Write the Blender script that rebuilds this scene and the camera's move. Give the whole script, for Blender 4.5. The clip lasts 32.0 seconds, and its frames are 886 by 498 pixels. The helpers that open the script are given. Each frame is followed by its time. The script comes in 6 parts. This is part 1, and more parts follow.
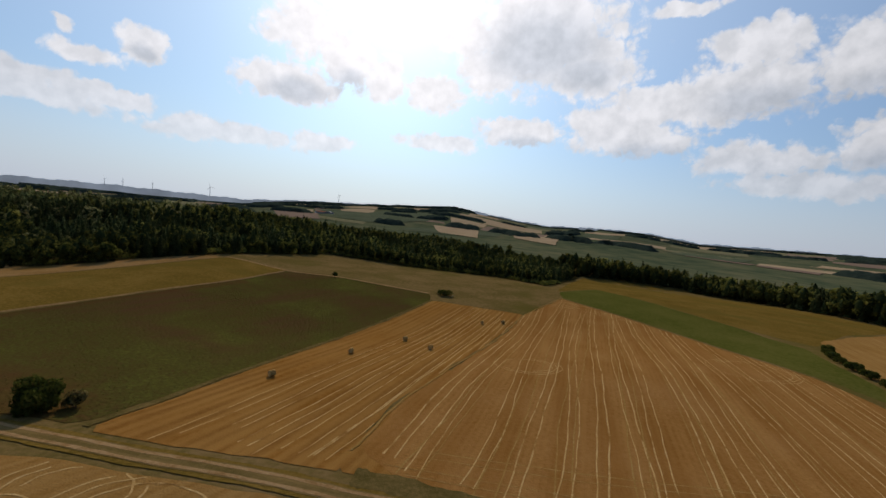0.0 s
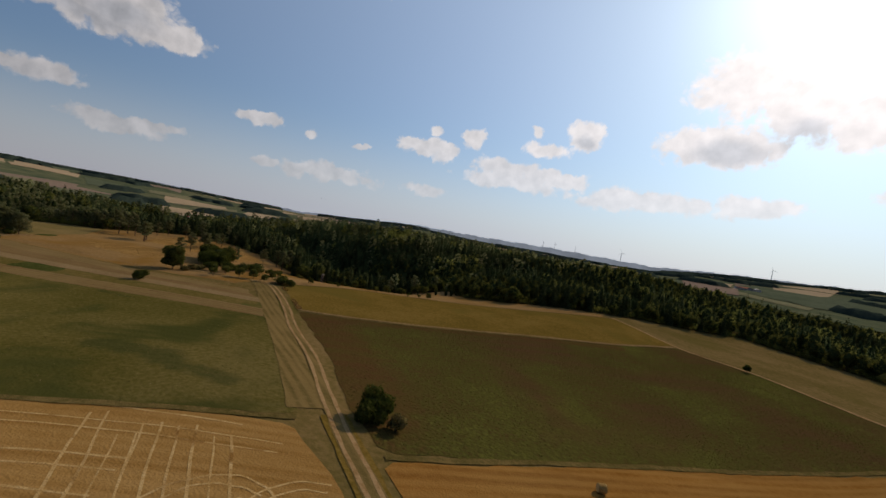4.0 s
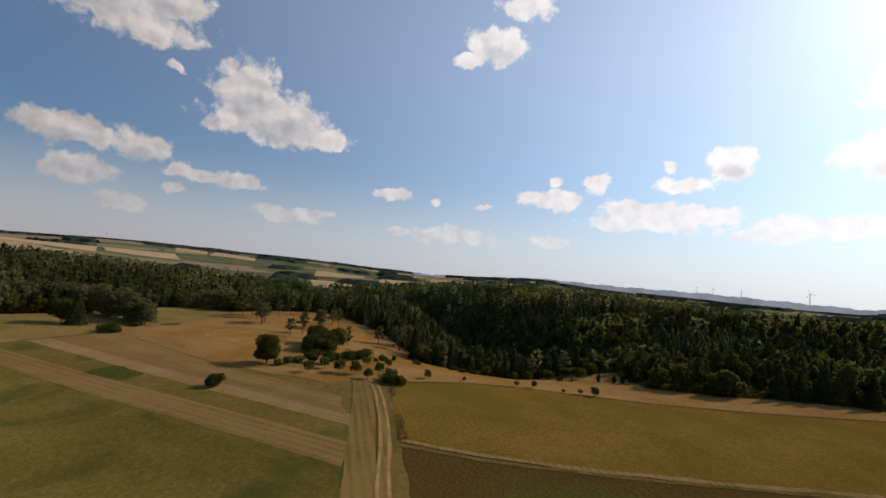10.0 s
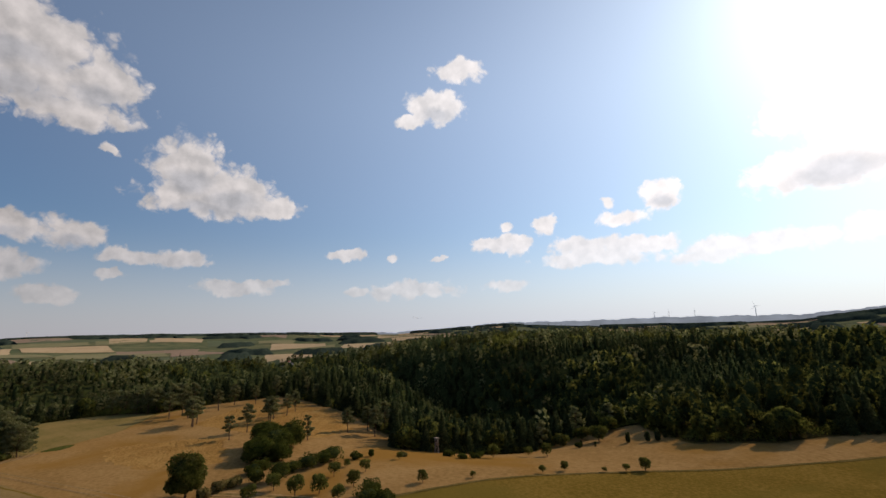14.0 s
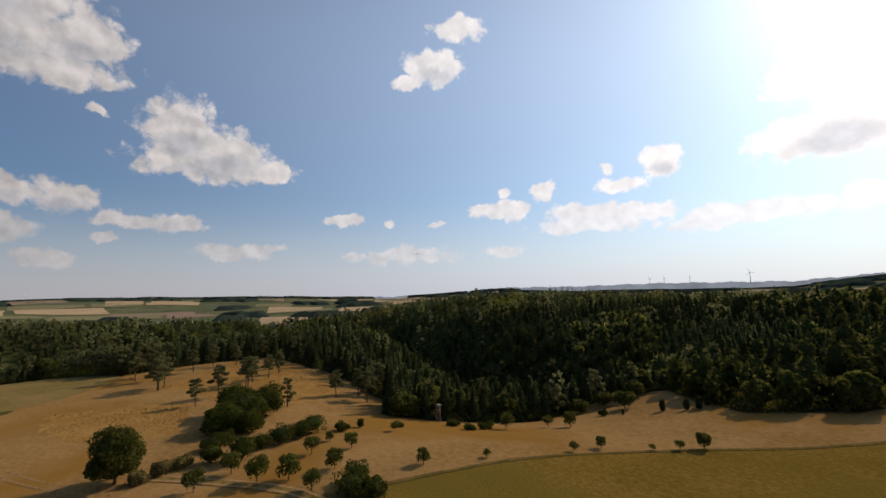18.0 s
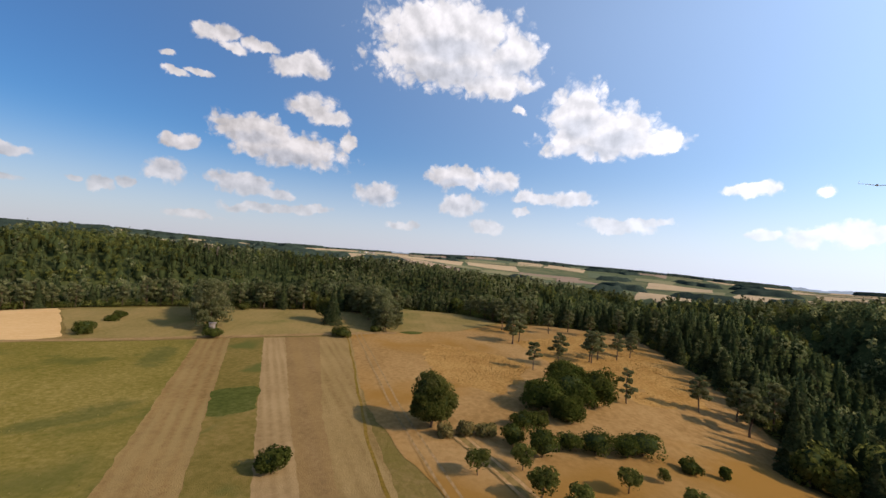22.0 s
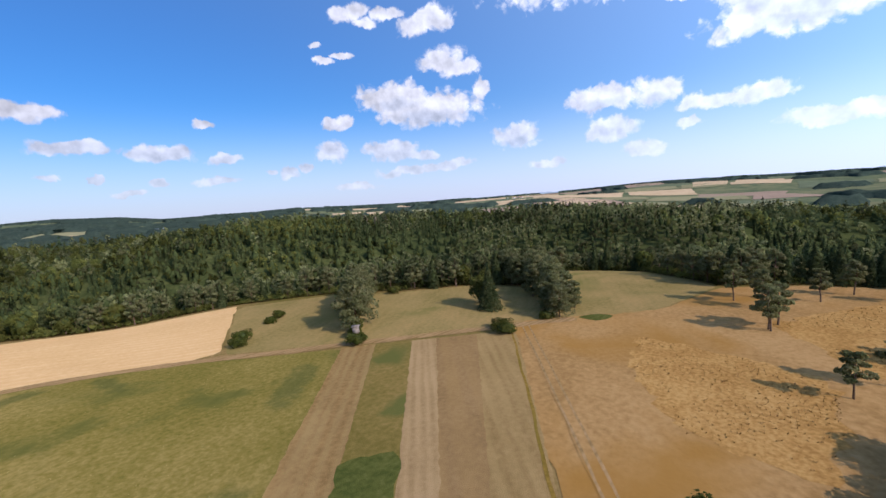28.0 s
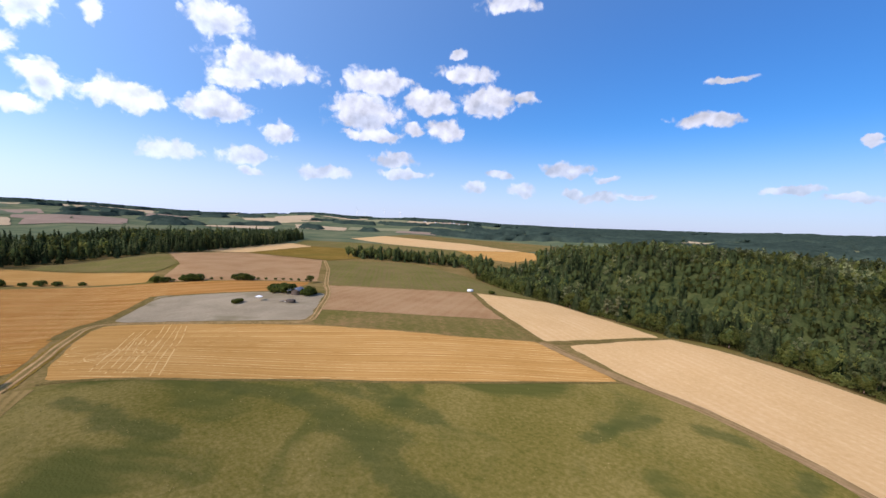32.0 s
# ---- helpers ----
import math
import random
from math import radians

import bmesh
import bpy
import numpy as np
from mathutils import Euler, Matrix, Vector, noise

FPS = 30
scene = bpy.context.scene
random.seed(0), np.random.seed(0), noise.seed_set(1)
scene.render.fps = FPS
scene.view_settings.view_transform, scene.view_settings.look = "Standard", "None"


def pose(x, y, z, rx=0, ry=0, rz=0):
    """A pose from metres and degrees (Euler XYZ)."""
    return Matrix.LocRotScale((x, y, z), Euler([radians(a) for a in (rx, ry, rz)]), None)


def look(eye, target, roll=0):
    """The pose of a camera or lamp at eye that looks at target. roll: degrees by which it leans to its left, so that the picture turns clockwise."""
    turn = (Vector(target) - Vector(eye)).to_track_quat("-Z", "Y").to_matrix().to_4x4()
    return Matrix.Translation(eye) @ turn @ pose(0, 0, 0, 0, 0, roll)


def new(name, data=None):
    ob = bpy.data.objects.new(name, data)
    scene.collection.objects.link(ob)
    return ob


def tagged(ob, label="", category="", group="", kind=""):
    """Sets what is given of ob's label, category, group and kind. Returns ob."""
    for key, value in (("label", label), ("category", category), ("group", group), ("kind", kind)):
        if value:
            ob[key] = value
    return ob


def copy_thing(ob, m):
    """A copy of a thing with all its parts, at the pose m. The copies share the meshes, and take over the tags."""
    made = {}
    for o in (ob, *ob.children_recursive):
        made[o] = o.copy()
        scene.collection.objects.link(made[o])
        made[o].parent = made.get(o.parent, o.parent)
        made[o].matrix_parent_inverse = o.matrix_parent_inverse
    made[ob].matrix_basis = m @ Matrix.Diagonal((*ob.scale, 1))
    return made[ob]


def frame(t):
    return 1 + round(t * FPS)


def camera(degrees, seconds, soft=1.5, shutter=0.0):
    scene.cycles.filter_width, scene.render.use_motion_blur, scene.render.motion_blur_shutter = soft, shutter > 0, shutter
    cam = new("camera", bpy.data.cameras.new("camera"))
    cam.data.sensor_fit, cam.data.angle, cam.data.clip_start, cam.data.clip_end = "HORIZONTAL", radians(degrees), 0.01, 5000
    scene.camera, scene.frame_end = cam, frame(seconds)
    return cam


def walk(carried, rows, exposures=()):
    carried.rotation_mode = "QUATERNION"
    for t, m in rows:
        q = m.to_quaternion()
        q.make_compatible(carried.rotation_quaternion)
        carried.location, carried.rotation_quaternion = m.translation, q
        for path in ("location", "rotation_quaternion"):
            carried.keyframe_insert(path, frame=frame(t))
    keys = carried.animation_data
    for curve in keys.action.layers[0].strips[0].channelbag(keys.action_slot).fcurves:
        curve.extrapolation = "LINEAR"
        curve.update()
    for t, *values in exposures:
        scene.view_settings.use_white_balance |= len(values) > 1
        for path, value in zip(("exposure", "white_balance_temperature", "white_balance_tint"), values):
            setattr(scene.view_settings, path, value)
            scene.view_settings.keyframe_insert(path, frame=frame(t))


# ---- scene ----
cam = camera(95.1, 32.0)
PATH = [
    (0.0, pose(-16.07, 2.52, 33.76, 85.44, -5.72, -13.15)),
    (0.5, pose(-14.51, 5.38, 32.85, 84.50, -9.21, -7.85)),
    (1.0, pose(-13.15, 8.13, 32.16, 86.57, -9.17, -4.85)),
    (1.5, pose(-12.10, 10.90, 31.76, 87.20, -15.26, 5.06)),
    (2.0, pose(-11.44, 13.86, 31.59, 85.84, -12.01, 11.06)),
    (2.5, pose(-11.28, 17.00, 31.54, 85.22, -10.67, 18.56)),
    (3.0, pose(-11.65, 20.23, 31.41, 86.89, -9.89, 27.79)),
    (3.5, pose(-12.56, 23.25, 31.18, 87.64, -9.57, 32.93)),
    (4.0, pose(-13.93, 26.13, 30.85, 87.21, -9.58, 40.82)),
    (4.5, pose(-15.71, 28.90, 30.58, 85.94, -9.59, 47.36)),
    (6.5, pose(-27.30, 39.32, 30.65, 87.14, -6.63, 49.91)),
    (7.0, pose(-30.58, 41.74, 30.63, 89.54, -6.30, 50.10)),
    (7.5, pose(-34.00, 44.08, 30.75, 87.97, -5.71, 52.43)),
    (8.0, pose(-37.43, 46.26, 31.05, 91.06, -5.80, 53.21)),
    (8.5, pose(-40.86, 48.29, 31.48, 90.74, -5.39, 54.81)),
    (9.0, pose(-44.31, 50.31, 31.96, 91.93, -5.40, 57.34)),
    (9.5, pose(-47.80, 52.34, 32.39, 92.00, -5.19, 58.02)),
    (10.0, pose(-51.31, 54.32, 32.79, 92.89, -5.06, 58.55)),
    (10.5, pose(-54.86, 56.16, 33.19, 93.12, -5.14, 58.25)),
    (11.0, pose(-58.43, 57.82, 33.56, 93.21, -4.48, 62.30)),
    (11.5, pose(-61.97, 59.25, 33.84, 93.22, -5.01, 66.10)),
    (12.0, pose(-65.39, 60.46, 33.95, 94.52, -4.94, 68.57)),
    (12.5, pose(-68.65, 61.58, 33.91, 94.88, -5.53, 71.09)),
    (13.0, pose(-71.75, 62.75, 33.72, 98.17, -2.42, 61.94)),
    (13.5, pose(-74.68, 63.92, 33.48, 100.78, 2.79, 53.35)),
    (15.5, pose(-84.90, 68.65, 31.50, 99.15, -0.59, 55.89)),
    (16.0, pose(-87.33, 70.20, 30.73, 95.75, 3.15, 54.19)),
    (16.5, pose(-89.78, 71.82, 29.97, 94.01, 2.85, 53.66)),
    (17.0, pose(-92.29, 73.53, 29.37, 94.38, 2.09, 53.40)),
    (17.5, pose(-94.72, 75.35, 29.05, 95.02, 0.30, 53.54)),
    (18.0, pose(-97.17, 77.26, 28.96, 95.69, 1.77, 53.05)),
    (18.5, pose(-99.64, 79.13, 29.04, 96.33, 2.50, 52.65)),
    (19.0, pose(-102.08, 80.97, 29.27, 96.14, 0.09, 54.71)),
    (19.5, pose(-104.48, 82.82, 29.55, 96.23, -0.48, 54.17)),
    (20.0, pose(-106.87, 84.66, 29.75, 95.71, -2.11, 60.08)),
    (20.5, pose(-109.30, 86.43, 29.73, 93.87, -2.99, 70.66)),
    (21.0, pose(-111.98, 88.16, 29.32, 92.37, -3.08, 79.17)),
    (21.5, pose(-114.86, 89.71, 28.63, 90.90, -2.94, 93.09)),
    (22.0, pose(-117.75, 90.97, 27.99, 90.93, -4.06, 103.49)),
    (22.5, pose(-120.54, 91.96, 27.54, 89.28, -4.78, 119.87)),
    (23.0, pose(-123.26, 92.65, 27.29, 88.20, -4.55, 133.28)),
    (23.5, pose(-125.92, 92.87, 27.16, 87.76, -5.69, 138.43)),
    (24.0, pose(-128.44, 92.61, 27.21, 80.45, -5.08, 146.38)),
    (24.5, pose(-130.88, 91.78, 27.48, 82.88, -5.58, 145.18)),
    (26.5, pose(-139.45, 83.29, 30.33, 80.36, 2.12, 139.53)),
    (27.0, pose(-142.58, 80.58, 31.20, 81.83, 3.11, 135.82)),
    (27.5, pose(-146.04, 77.74, 32.14, 82.61, 3.71, 127.84)),
    (28.0, pose(-149.71, 74.91, 33.09, 83.16, 4.63, 124.05)),
    (28.5, pose(-153.39, 72.26, 33.99, 84.51, 3.73, 124.50)),
    (29.0, pose(-156.93, 69.82, 34.69, 84.74, -0.21, 126.08)),
    (29.5, pose(-160.14, 67.65, 35.24, 84.09, -1.26, 134.40)),
    (30.0, pose(-163.05, 65.91, 35.82, 85.86, -2.84, 153.52)),
    (30.5, pose(-165.83, 64.33, 36.55, 87.89, -4.19, 172.85)),
    (31.0, pose(-168.32, 62.74, 37.58, 88.80, -6.94, 194.50)),
    (31.5, pose(-170.43, 60.98, 38.95, 86.43, -2.87, 209.61)),
    (32.0, pose(-172.39, 59.11, 40.53, 86.55, -2.80, 222.73)),
]
walk(cam, PATH, [(0, -1.19, 6900, 16), (2, -1.24, 7200, 17), (4, -1.19, 7300, 18), (7, -0.86, 7500, 19), (9, -0.86, 7500, 19), (13, -0.83, 7500, 19), (17, -0.88, 7500, 19), (19, -0.84, 7500, 19), (20.5, -0.68, 7250, 20), (21.5, -0.30, 7000, 19), (22.5, -0.02, 6830, 18), (24, 0.12, 6320, 18), (28, 0.14, 5900, 21), (32, 0.14, 5900, 21)])

# ---- light -------------------------------------------------------------
SUN_AZ, SUN_EL = 4.0, 33.0          # degrees clockwise from +y, degrees up
world = bpy.data.worlds.new("sky")
scene.world = world
world.use_nodes = True
WN, WL = world.node_tree.nodes, world.node_tree.links
WN.clear()


def wnode(kind, operation="", data_type="", vector_type="", interpolation_type=""):
    n = WN.new(kind)
    if operation:
        n.operation = operation
    if data_type:
        n.data_type = data_type
    if vector_type:
        n.vector_type = vector_type
    if interpolation_type:
        n.interpolation_type = interpolation_type
    return n


def heading(az, el):
    a, e = radians(az), radians(el)
    return Vector((math.sin(a) * math.cos(e), math.cos(a) * math.cos(e), math.sin(e)))


w_out = wnode("ShaderNodeOutputWorld")
w_bg = wnode("ShaderNodeBackground")
w_sky = wnode("ShaderNodeTexSky")
w_sky.sky_type, w_sky.sun_disc, w_sky.sun_elevation, w_sky.sun_rotation = "NISHITA", False, radians(SUN_EL), radians(SUN_AZ)
w_sky.altitude, w_sky.air_density, w_sky.dust_density, w_sky.ozone_density = 400.0, 1.0, 1.6, 2.2
w_dir = wnode("ShaderNodeTexCoord")
w_n1 = wnode("ShaderNodeTexNoise")
w_n1.inputs["Scale"].default_value, w_n1.inputs["Detail"].default_value, w_n1.inputs["Roughness"].default_value = 20.0, 4.0, 0.55
WL.new(w_dir.outputs["Generated"], w_n1.inputs["Vector"])
w_off = wnode("ShaderNodeVectorMath", operation="SUBTRACT")
w_off.inputs[1].default_value = (0.5, 0.5, 0.5)
WL.new(w_n1.outputs["Color"], w_off.inputs[0])
w_mad = wnode("ShaderNodeVectorMath", operation="MULTIPLY_ADD")
w_mad.inputs[1].default_value = (0.048, 0.048, 0.040)
WL.new(w_off.outputs[0], w_mad.inputs[0])
WL.new(w_dir.outputs["Generated"], w_mad.inputs[2])
cloud_near = [None]


def cloud(az, el, half_w, half_h, near=cloud_near):
    """One cumulus: an ellipse of the sky round a heading, half sizes in degrees; its edge is frayed by the noise above."""
    c = heading(az, el)
    m = wnode("ShaderNodeMapping", vector_type="TEXTURE")
    m.inputs["Location"].default_value = c
    m.inputs["Rotation"].default_value = (radians(el), 0.0, radians(-az))
    m.inputs["Scale"].default_value = (math.tan(radians(half_w)) * 1.08, 0.7, math.tan(radians(half_h)) * 1.12)
    if near[0] is None:
        WL.new(w_mad.outputs[0], m.inputs["Vector"])
    else:
        step = wnode("ShaderNodeVectorMath", operation="MULTIPLY_ADD")
        step.inputs[1].default_value = (1e-7, 1e-7, 1e-7)
        WL.new(near[0], step.inputs[0])
        WL.new(w_mad.outputs[0], step.inputs[2])
        WL.new(step.outputs[0], m.inputs["Vector"])
    ln = wnode("ShaderNodeVectorMath", operation="LENGTH")
    WL.new(m.outputs[0], ln.inputs[0])
    if near[0] is None:
        near[0] = ln.outputs["Value"]
    else:
        mn = wnode("ShaderNodeMath", operation="MINIMUM")
        WL.new(near[0], mn.inputs[0])
        WL.new(ln.outputs["Value"], mn.inputs[1])
        near[0] = mn.outputs[0]
    if near is cloud_near and half_h > 1.5 and not -14 < az < 66:
        cloud(az, el - 0.5 * half_h, half_w * 0.72, half_h * 0.5, under)


under = [None]
cloud(-7.2, 21.1, 5.1, 2.9)
cloud(-8.7, 14.7, 6.5, 2.2)
cloud(-1.3, 18.4, 3.5, 3.5)
cloud(3.7, 16.9, 2.7, 3.0)
cloud(23.9, 23.7, 10.2, 6.2)
cloud(30.8, 20.0, 5.8, 3.3)
cloud(14.1, 23.6, 4.5, 2.6)
cloud(17.5, 19.7, 4.2, 3.4)
cloud(10.5, 16.2, 3.9, 2.3)
cloud(48.7, 21.5, 5.1, 2.1)
cloud(48.0, 17.2, 7.3, 3.1)
cloud(41.1, 15.8, 8.8, 2.4)
cloud(58.9, 19.0, 6.6, 3.5)
cloud(65.1, 19.6, 3.3, 2.2)
cloud(34.7, 14.4, 6.2, 1.8)
cloud(60.9, 11.1, 4.9, 2.6)
cloud(49.7, 9.7, 6.7, 1.8)
cloud(65.2, 9.4, 3.4, 1.7)
cloud(22.6, 12.3, 6.4, 1.7)
cloud(37.0, 12.1, 7.6, 2.1)
cloud(11.9, 9.9, 5.7, 1.1)
cloud(-3.9, 8.2, 4.2, 1.1)
cloud(56.0, 7.0, 9.1, 1.3)
cloud(-23.9, 15.0, 2.2, 1.9)
cloud(-28.6, 12.7, 2.7, 1.0)
cloud(-38.5, 13.1, 1.5, 1.0)
cloud(-30.3, 14.9, 0.8, 0.7)
cloud(-41.5, 10.6, 1.0, 1.0)
cloud(-33.7, 9.8, 5.1, 1.2)
cloud(-27.0, 9.1, 5.6, 1.0)
cloud(-20.0, 6.9, 4.1, 0.8)
cloud(40.9, 25.8, 3.6, 0.7)
cloud(-86.1, 19.6, 3.8, 3.4)
cloud(-81.3, 17.5, 5.0, 2.8)
cloud(-83.8, 16.0, 6.6, 2.1)
cloud(-76.6, 15.9, 3.3, 1.4)
cloud(-102.4, 11.0, 4.1, 1.6)
cloud(-96.5, 10.8, 2.9, 1.6)
cloud(-91.4, 8.8, 3.2, 1.0)
cloud(-86.6, 8.8, 3.0, 1.1)
cloud(-101.6, 7.2, 3.2, 1.2)
cloud(-92.7, 6.6, 1.6, 0.6)
cloud(-98.0, 4.6, 2.2, 1.0)
cloud(-66.9, 9.7, 2.6, 0.8)
cloud(-60.3, 9.6, 0.9, 0.6)
cloud(-54.0, 9.3, 1.2, 0.4)
cloud(-45.3, 10.9, 3.6, 1.2)
cloud(-42.3, 10.3, 1.7, 1.2)
cloud(-44.1, 13.1, 1.2, 0.6)
cloud(-38.5, 12.7, 1.4, 1.0)
cloud(-80.5, 5.3, 4.0, 1.0)
cloud(-57.5, 4.9, 6.4, 1.2)
cloud(-65.1, 4.7, 1.7, 0.8)
cloud(-32.3, 8.2, 6.4, 1.3)
cloud(-44.3, 4.9, 2.8, 0.7)
cloud(-15.3, 7.5, 9.5, 1.3)
cloud(-53.4, 29.8, 3.6, 2.1)
cloud(-57.0, 28.1, 2.5, 0.8)
cloud(-49.4, 34.2, 3.3, 1.4)
cloud(-105.0, 29.1, 8.7, 3.7)
cloud(-104.7, 25.9, 9.4, 3.5)
cloud(-95.7, 26.5, 3.7, 3.0)
cloud(-97.9, 23.2, 5.0, 1.5)
cloud(-94.3, 20.3, 0.9, 0.6)
cloud(-117.6, 14.2, 1.1, 1.2)
cloud(-122.9, 18.3, 2.8, 1.5)
cloud(-120.5, 17.0, 2.6, 1.0)
cloud(-129.6, 13.9, 4.8, 1.8)
cloud(-125.2, 12.4, 6.8, 2.2)
cloud(-137.4, 11.3, 2.2, 0.8)
cloud(-125.8, 22.2, 2.3, 1.1)
cloud(-135.8, 23.7, 1.5, 1.0)
cloud(-132.4, 23.0, 1.3, 0.5)
cloud(-139.2, 20.2, 0.8, 0.3)
cloud(-138.3, 18.6, 1.2, 0.4)
cloud(-138.6, 7.6, 2.0, 1.3)
cloud(-130.5, 7.2, 4.2, 1.3)
cloud(-126.0, 6.5, 2.1, 0.7)
cloud(-113.4, 7.7, 3.3, 1.6)
cloud(-144.1, 5.2, 1.2, 0.6)
cloud(-121.7, 4.8, 2.6, 0.8)
cloud(-127.2, 4.4, 6.0, 0.6)
cloud(-109.5, 3.9, 2.4, 0.6)
cloud(-135.8, 2.8, 2.6, 0.6)
cloud(-168.7, 11.8, 2.8, 0.8)
cloud(-173.4, 8.9, 2.2, 0.9)
cloud(-165.2, 8.4, 3.5, 0.8)
cloud(-157.4, 7.8, 3.3, 0.9)
cloud(-151.5, 7.1, 2.1, 0.6)
cloud(-153.3, 11.2, 1.4, 0.5)
cloud(-176.7, 10.3, 0.6, 0.4)
cloud(-173.0, 6.0, 1.7, 0.5)
cloud(-167.9, 5.4, 1.1, 0.3)
cloud(-164.3, 5.2, 0.8, 0.3)
cloud(-158.6, 4.7, 1.0, 0.5)
cloud(-152.5, 4.4, 2.6, 0.5)
cloud(-141.9, 5.8, 1.0, 0.5)
cloud(-146.3, 5.6, 0.8, 0.3)
cloud(-177.4, 4.5, 2.1, 0.4)
cloud(-161.4, 3.5, 1.6, 0.4)
cloud(-133.6, 24.0, 1.6, 0.8)
cloud(-129.9, 23.7, 2.3, 0.6)
cloud(-123.5, 22.9, 2.3, 1.1)
cloud(-136.0, 19.3, 1.3, 0.4)
cloud(-79.1, 5.9, 4.5, 0.6)
cloud(107.7, 22.1, 3.2, 1.7)
cloud(113.3, 18.3, 6.0, 1.6)
cloud(109.9, 16.3, 2.9, 1.2)
cloud(91.2, 18.7, 2.1, 2.1)
cloud(87.9, 14.9, 3.0, 1.2)
cloud(96.5, 19.7, 1.1, 1.3)
cloud(92.9, 12.3, 2.2, 1.9)
cloud(99.3, 12.3, 3.8, 1.5)
cloud(107.8, 12.7, 3.5, 1.8)
cloud(90.9, 9.6, 1.8, 0.8)
cloud(85.4, 7.8, 2.4, 1.0)
cloud(115.1, 10.6, 2.0, 1.4)
cloud(127.2, 18.3, 4.1, 1.5)
cloud(126.0, 14.4, 4.4, 2.4)
cloud(126.9, 11.6, 4.3, 0.8)
cloud(134.7, 16.3, 3.7, 1.4)
cloud(142.8, 16.7, 3.7, 1.8)
cloud(139.7, 19.9, 3.6, 1.0)
cloud(147.9, 17.2, 1.7, 0.8)
cloud(138.1, 22.1, 1.3, 0.6)
cloud(136.7, 12.8, 2.4, 1.4)
cloud(132.7, 12.6, 1.4, 0.9)
cloud(103.2, 7.1, 2.9, 1.1)
cloud(111.4, 7.5, 2.6, 1.0)
cloud(112.3, 5.6, 1.7, 0.6)
cloud(120.8, 6.2, 3.4, 0.9)
cloud(130.0, 8.5, 3.1, 1.1)
cloud(131.6, 6.6, 3.5, 0.6)
cloud(169.4, 13.5, 3.2, 0.8)
cloud(171.3, 17.5, 2.3, 0.4)
cloud(141.1, 5.5, 1.5, 0.9)
cloud(144.6, 7.2, 2.0, 0.6)
cloud(148.0, 5.2, 2.0, 0.9)
cloud(153.6, 8.0, 3.1, 1.1)
cloud(158.7, 6.8, 1.3, 0.4)
cloud(154.8, 5.0, 1.4, 0.6)
cloud(158.0, 4.5, 2.4, 0.7)
cloud(162.6, 4.7, 2.0, 0.4)
cloud(-173.3, 8.5, 2.1, 0.9)
cloud(-176.5, 9.9, 0.6, 0.4)
cloud(-172.9, 5.7, 1.8, 0.4)
cloud(-177.0, 4.3, 1.7, 0.3)
cloud(177.7, 5.4, 2.5, 0.5)
cloud(144.7, 27.7, 3.3, 1.0)


def underside(az, el, half_w, half_h):
    """The grey, shaded side of a large cloud."""
    cloud(az, el, half_w, half_h, under)


underside(23.9, 22.5, 8.9, 5.2)
underside(30.0, 19.6, 5.2, 2.6)
underside(-7.6, 14.0, 4.4, 1.7)
underside(-1.3, 15.8, 3.3, 2.1)
underside(50.1, 15.6, 6.7, 2.4)
underside(59.5, 15.8, 5.9, 2.1)
underside(61.0, 9.3, 4.4, 1.5)
underside(23.4, 10.9, 4.4, 1.2)
underside(38.6, 10.0, 5.9, 1.5)

w_dens = wnode("ShaderNodeMapRange", interpolation_type="SMOOTHSTEP")
for i, v in enumerate((1.60, 1.16, 0.0, 1.0), 1):
    w_dens.inputs[i].default_value = v
w_last = cloud_near[0]
for s_, a_ in ((30.0, 0.52), (72.0, 0.30), (170.0, 0.12)):
    w_v, w_b = wnode("ShaderNodeTexVoronoi"), wnode("ShaderNodeMath", operation="MULTIPLY_ADD")
    w_v.inputs["Scale"].default_value = s_
    WL.new(w_mad.outputs[0], w_v.inputs["Vector"])
    w_b.inputs[1].default_value = a_
    WL.new(w_v.outputs["Distance"], w_b.inputs[0])
    WL.new(w_last, w_b.inputs[2])
    w_last = w_b.outputs[0]
WL.new(w_last, w_dens.inputs[0])
w_veil, w_body = wnode("ShaderNodeMapRange", interpolation_type="SMOOTHSTEP"), wnode("ShaderNodeMath", operation="MULTIPLY")
for i, v in enumerate((0.02, 0.24, 0.55, 1.0), 1):
    w_veil.inputs[i].default_value = v
w_z = wnode("ShaderNodeSeparateXYZ")
WL.new(w_dir.outputs["Generated"], w_z.inputs[0])
WL.new(w_z.outputs[2], w_veil.inputs[0])
WL.new(w_veil.outputs[0], w_body.inputs[0])
WL.new(w_dens.outputs[0], w_body.inputs[1])
w_shade = wnode("ShaderNodeMapRange", interpolation_type="SMOOTHSTEP")
for i, v in enumerate((1.1, 0.3, 0.0, 0.8), 1):
    w_shade.inputs[i].default_value = v
WL.new(under[0], w_shade.inputs[0])
w_tint = wnode("ShaderNodeMix", data_type="RGBA")
w_tint.inputs[6].default_value, w_tint.inputs[7].default_value = (0.66, 0.665, 0.685, 1), (0.47, 0.51, 0.58, 1)
WL.new(w_shade.outputs[0], w_tint.inputs[0])
w_up = wnode("ShaderNodeVectorMath", operation="ADD")
w_up.inputs[1].default_value = tuple(Vector((0, 0, 0.014)) + 0.010 * heading(SUN_AZ, 0))
WL.new(w_dir.outputs["Generated"], w_up.inputs[0])
w_n2, w_n3 = wnode("ShaderNodeTexNoise"), wnode("ShaderNodeTexNoise")
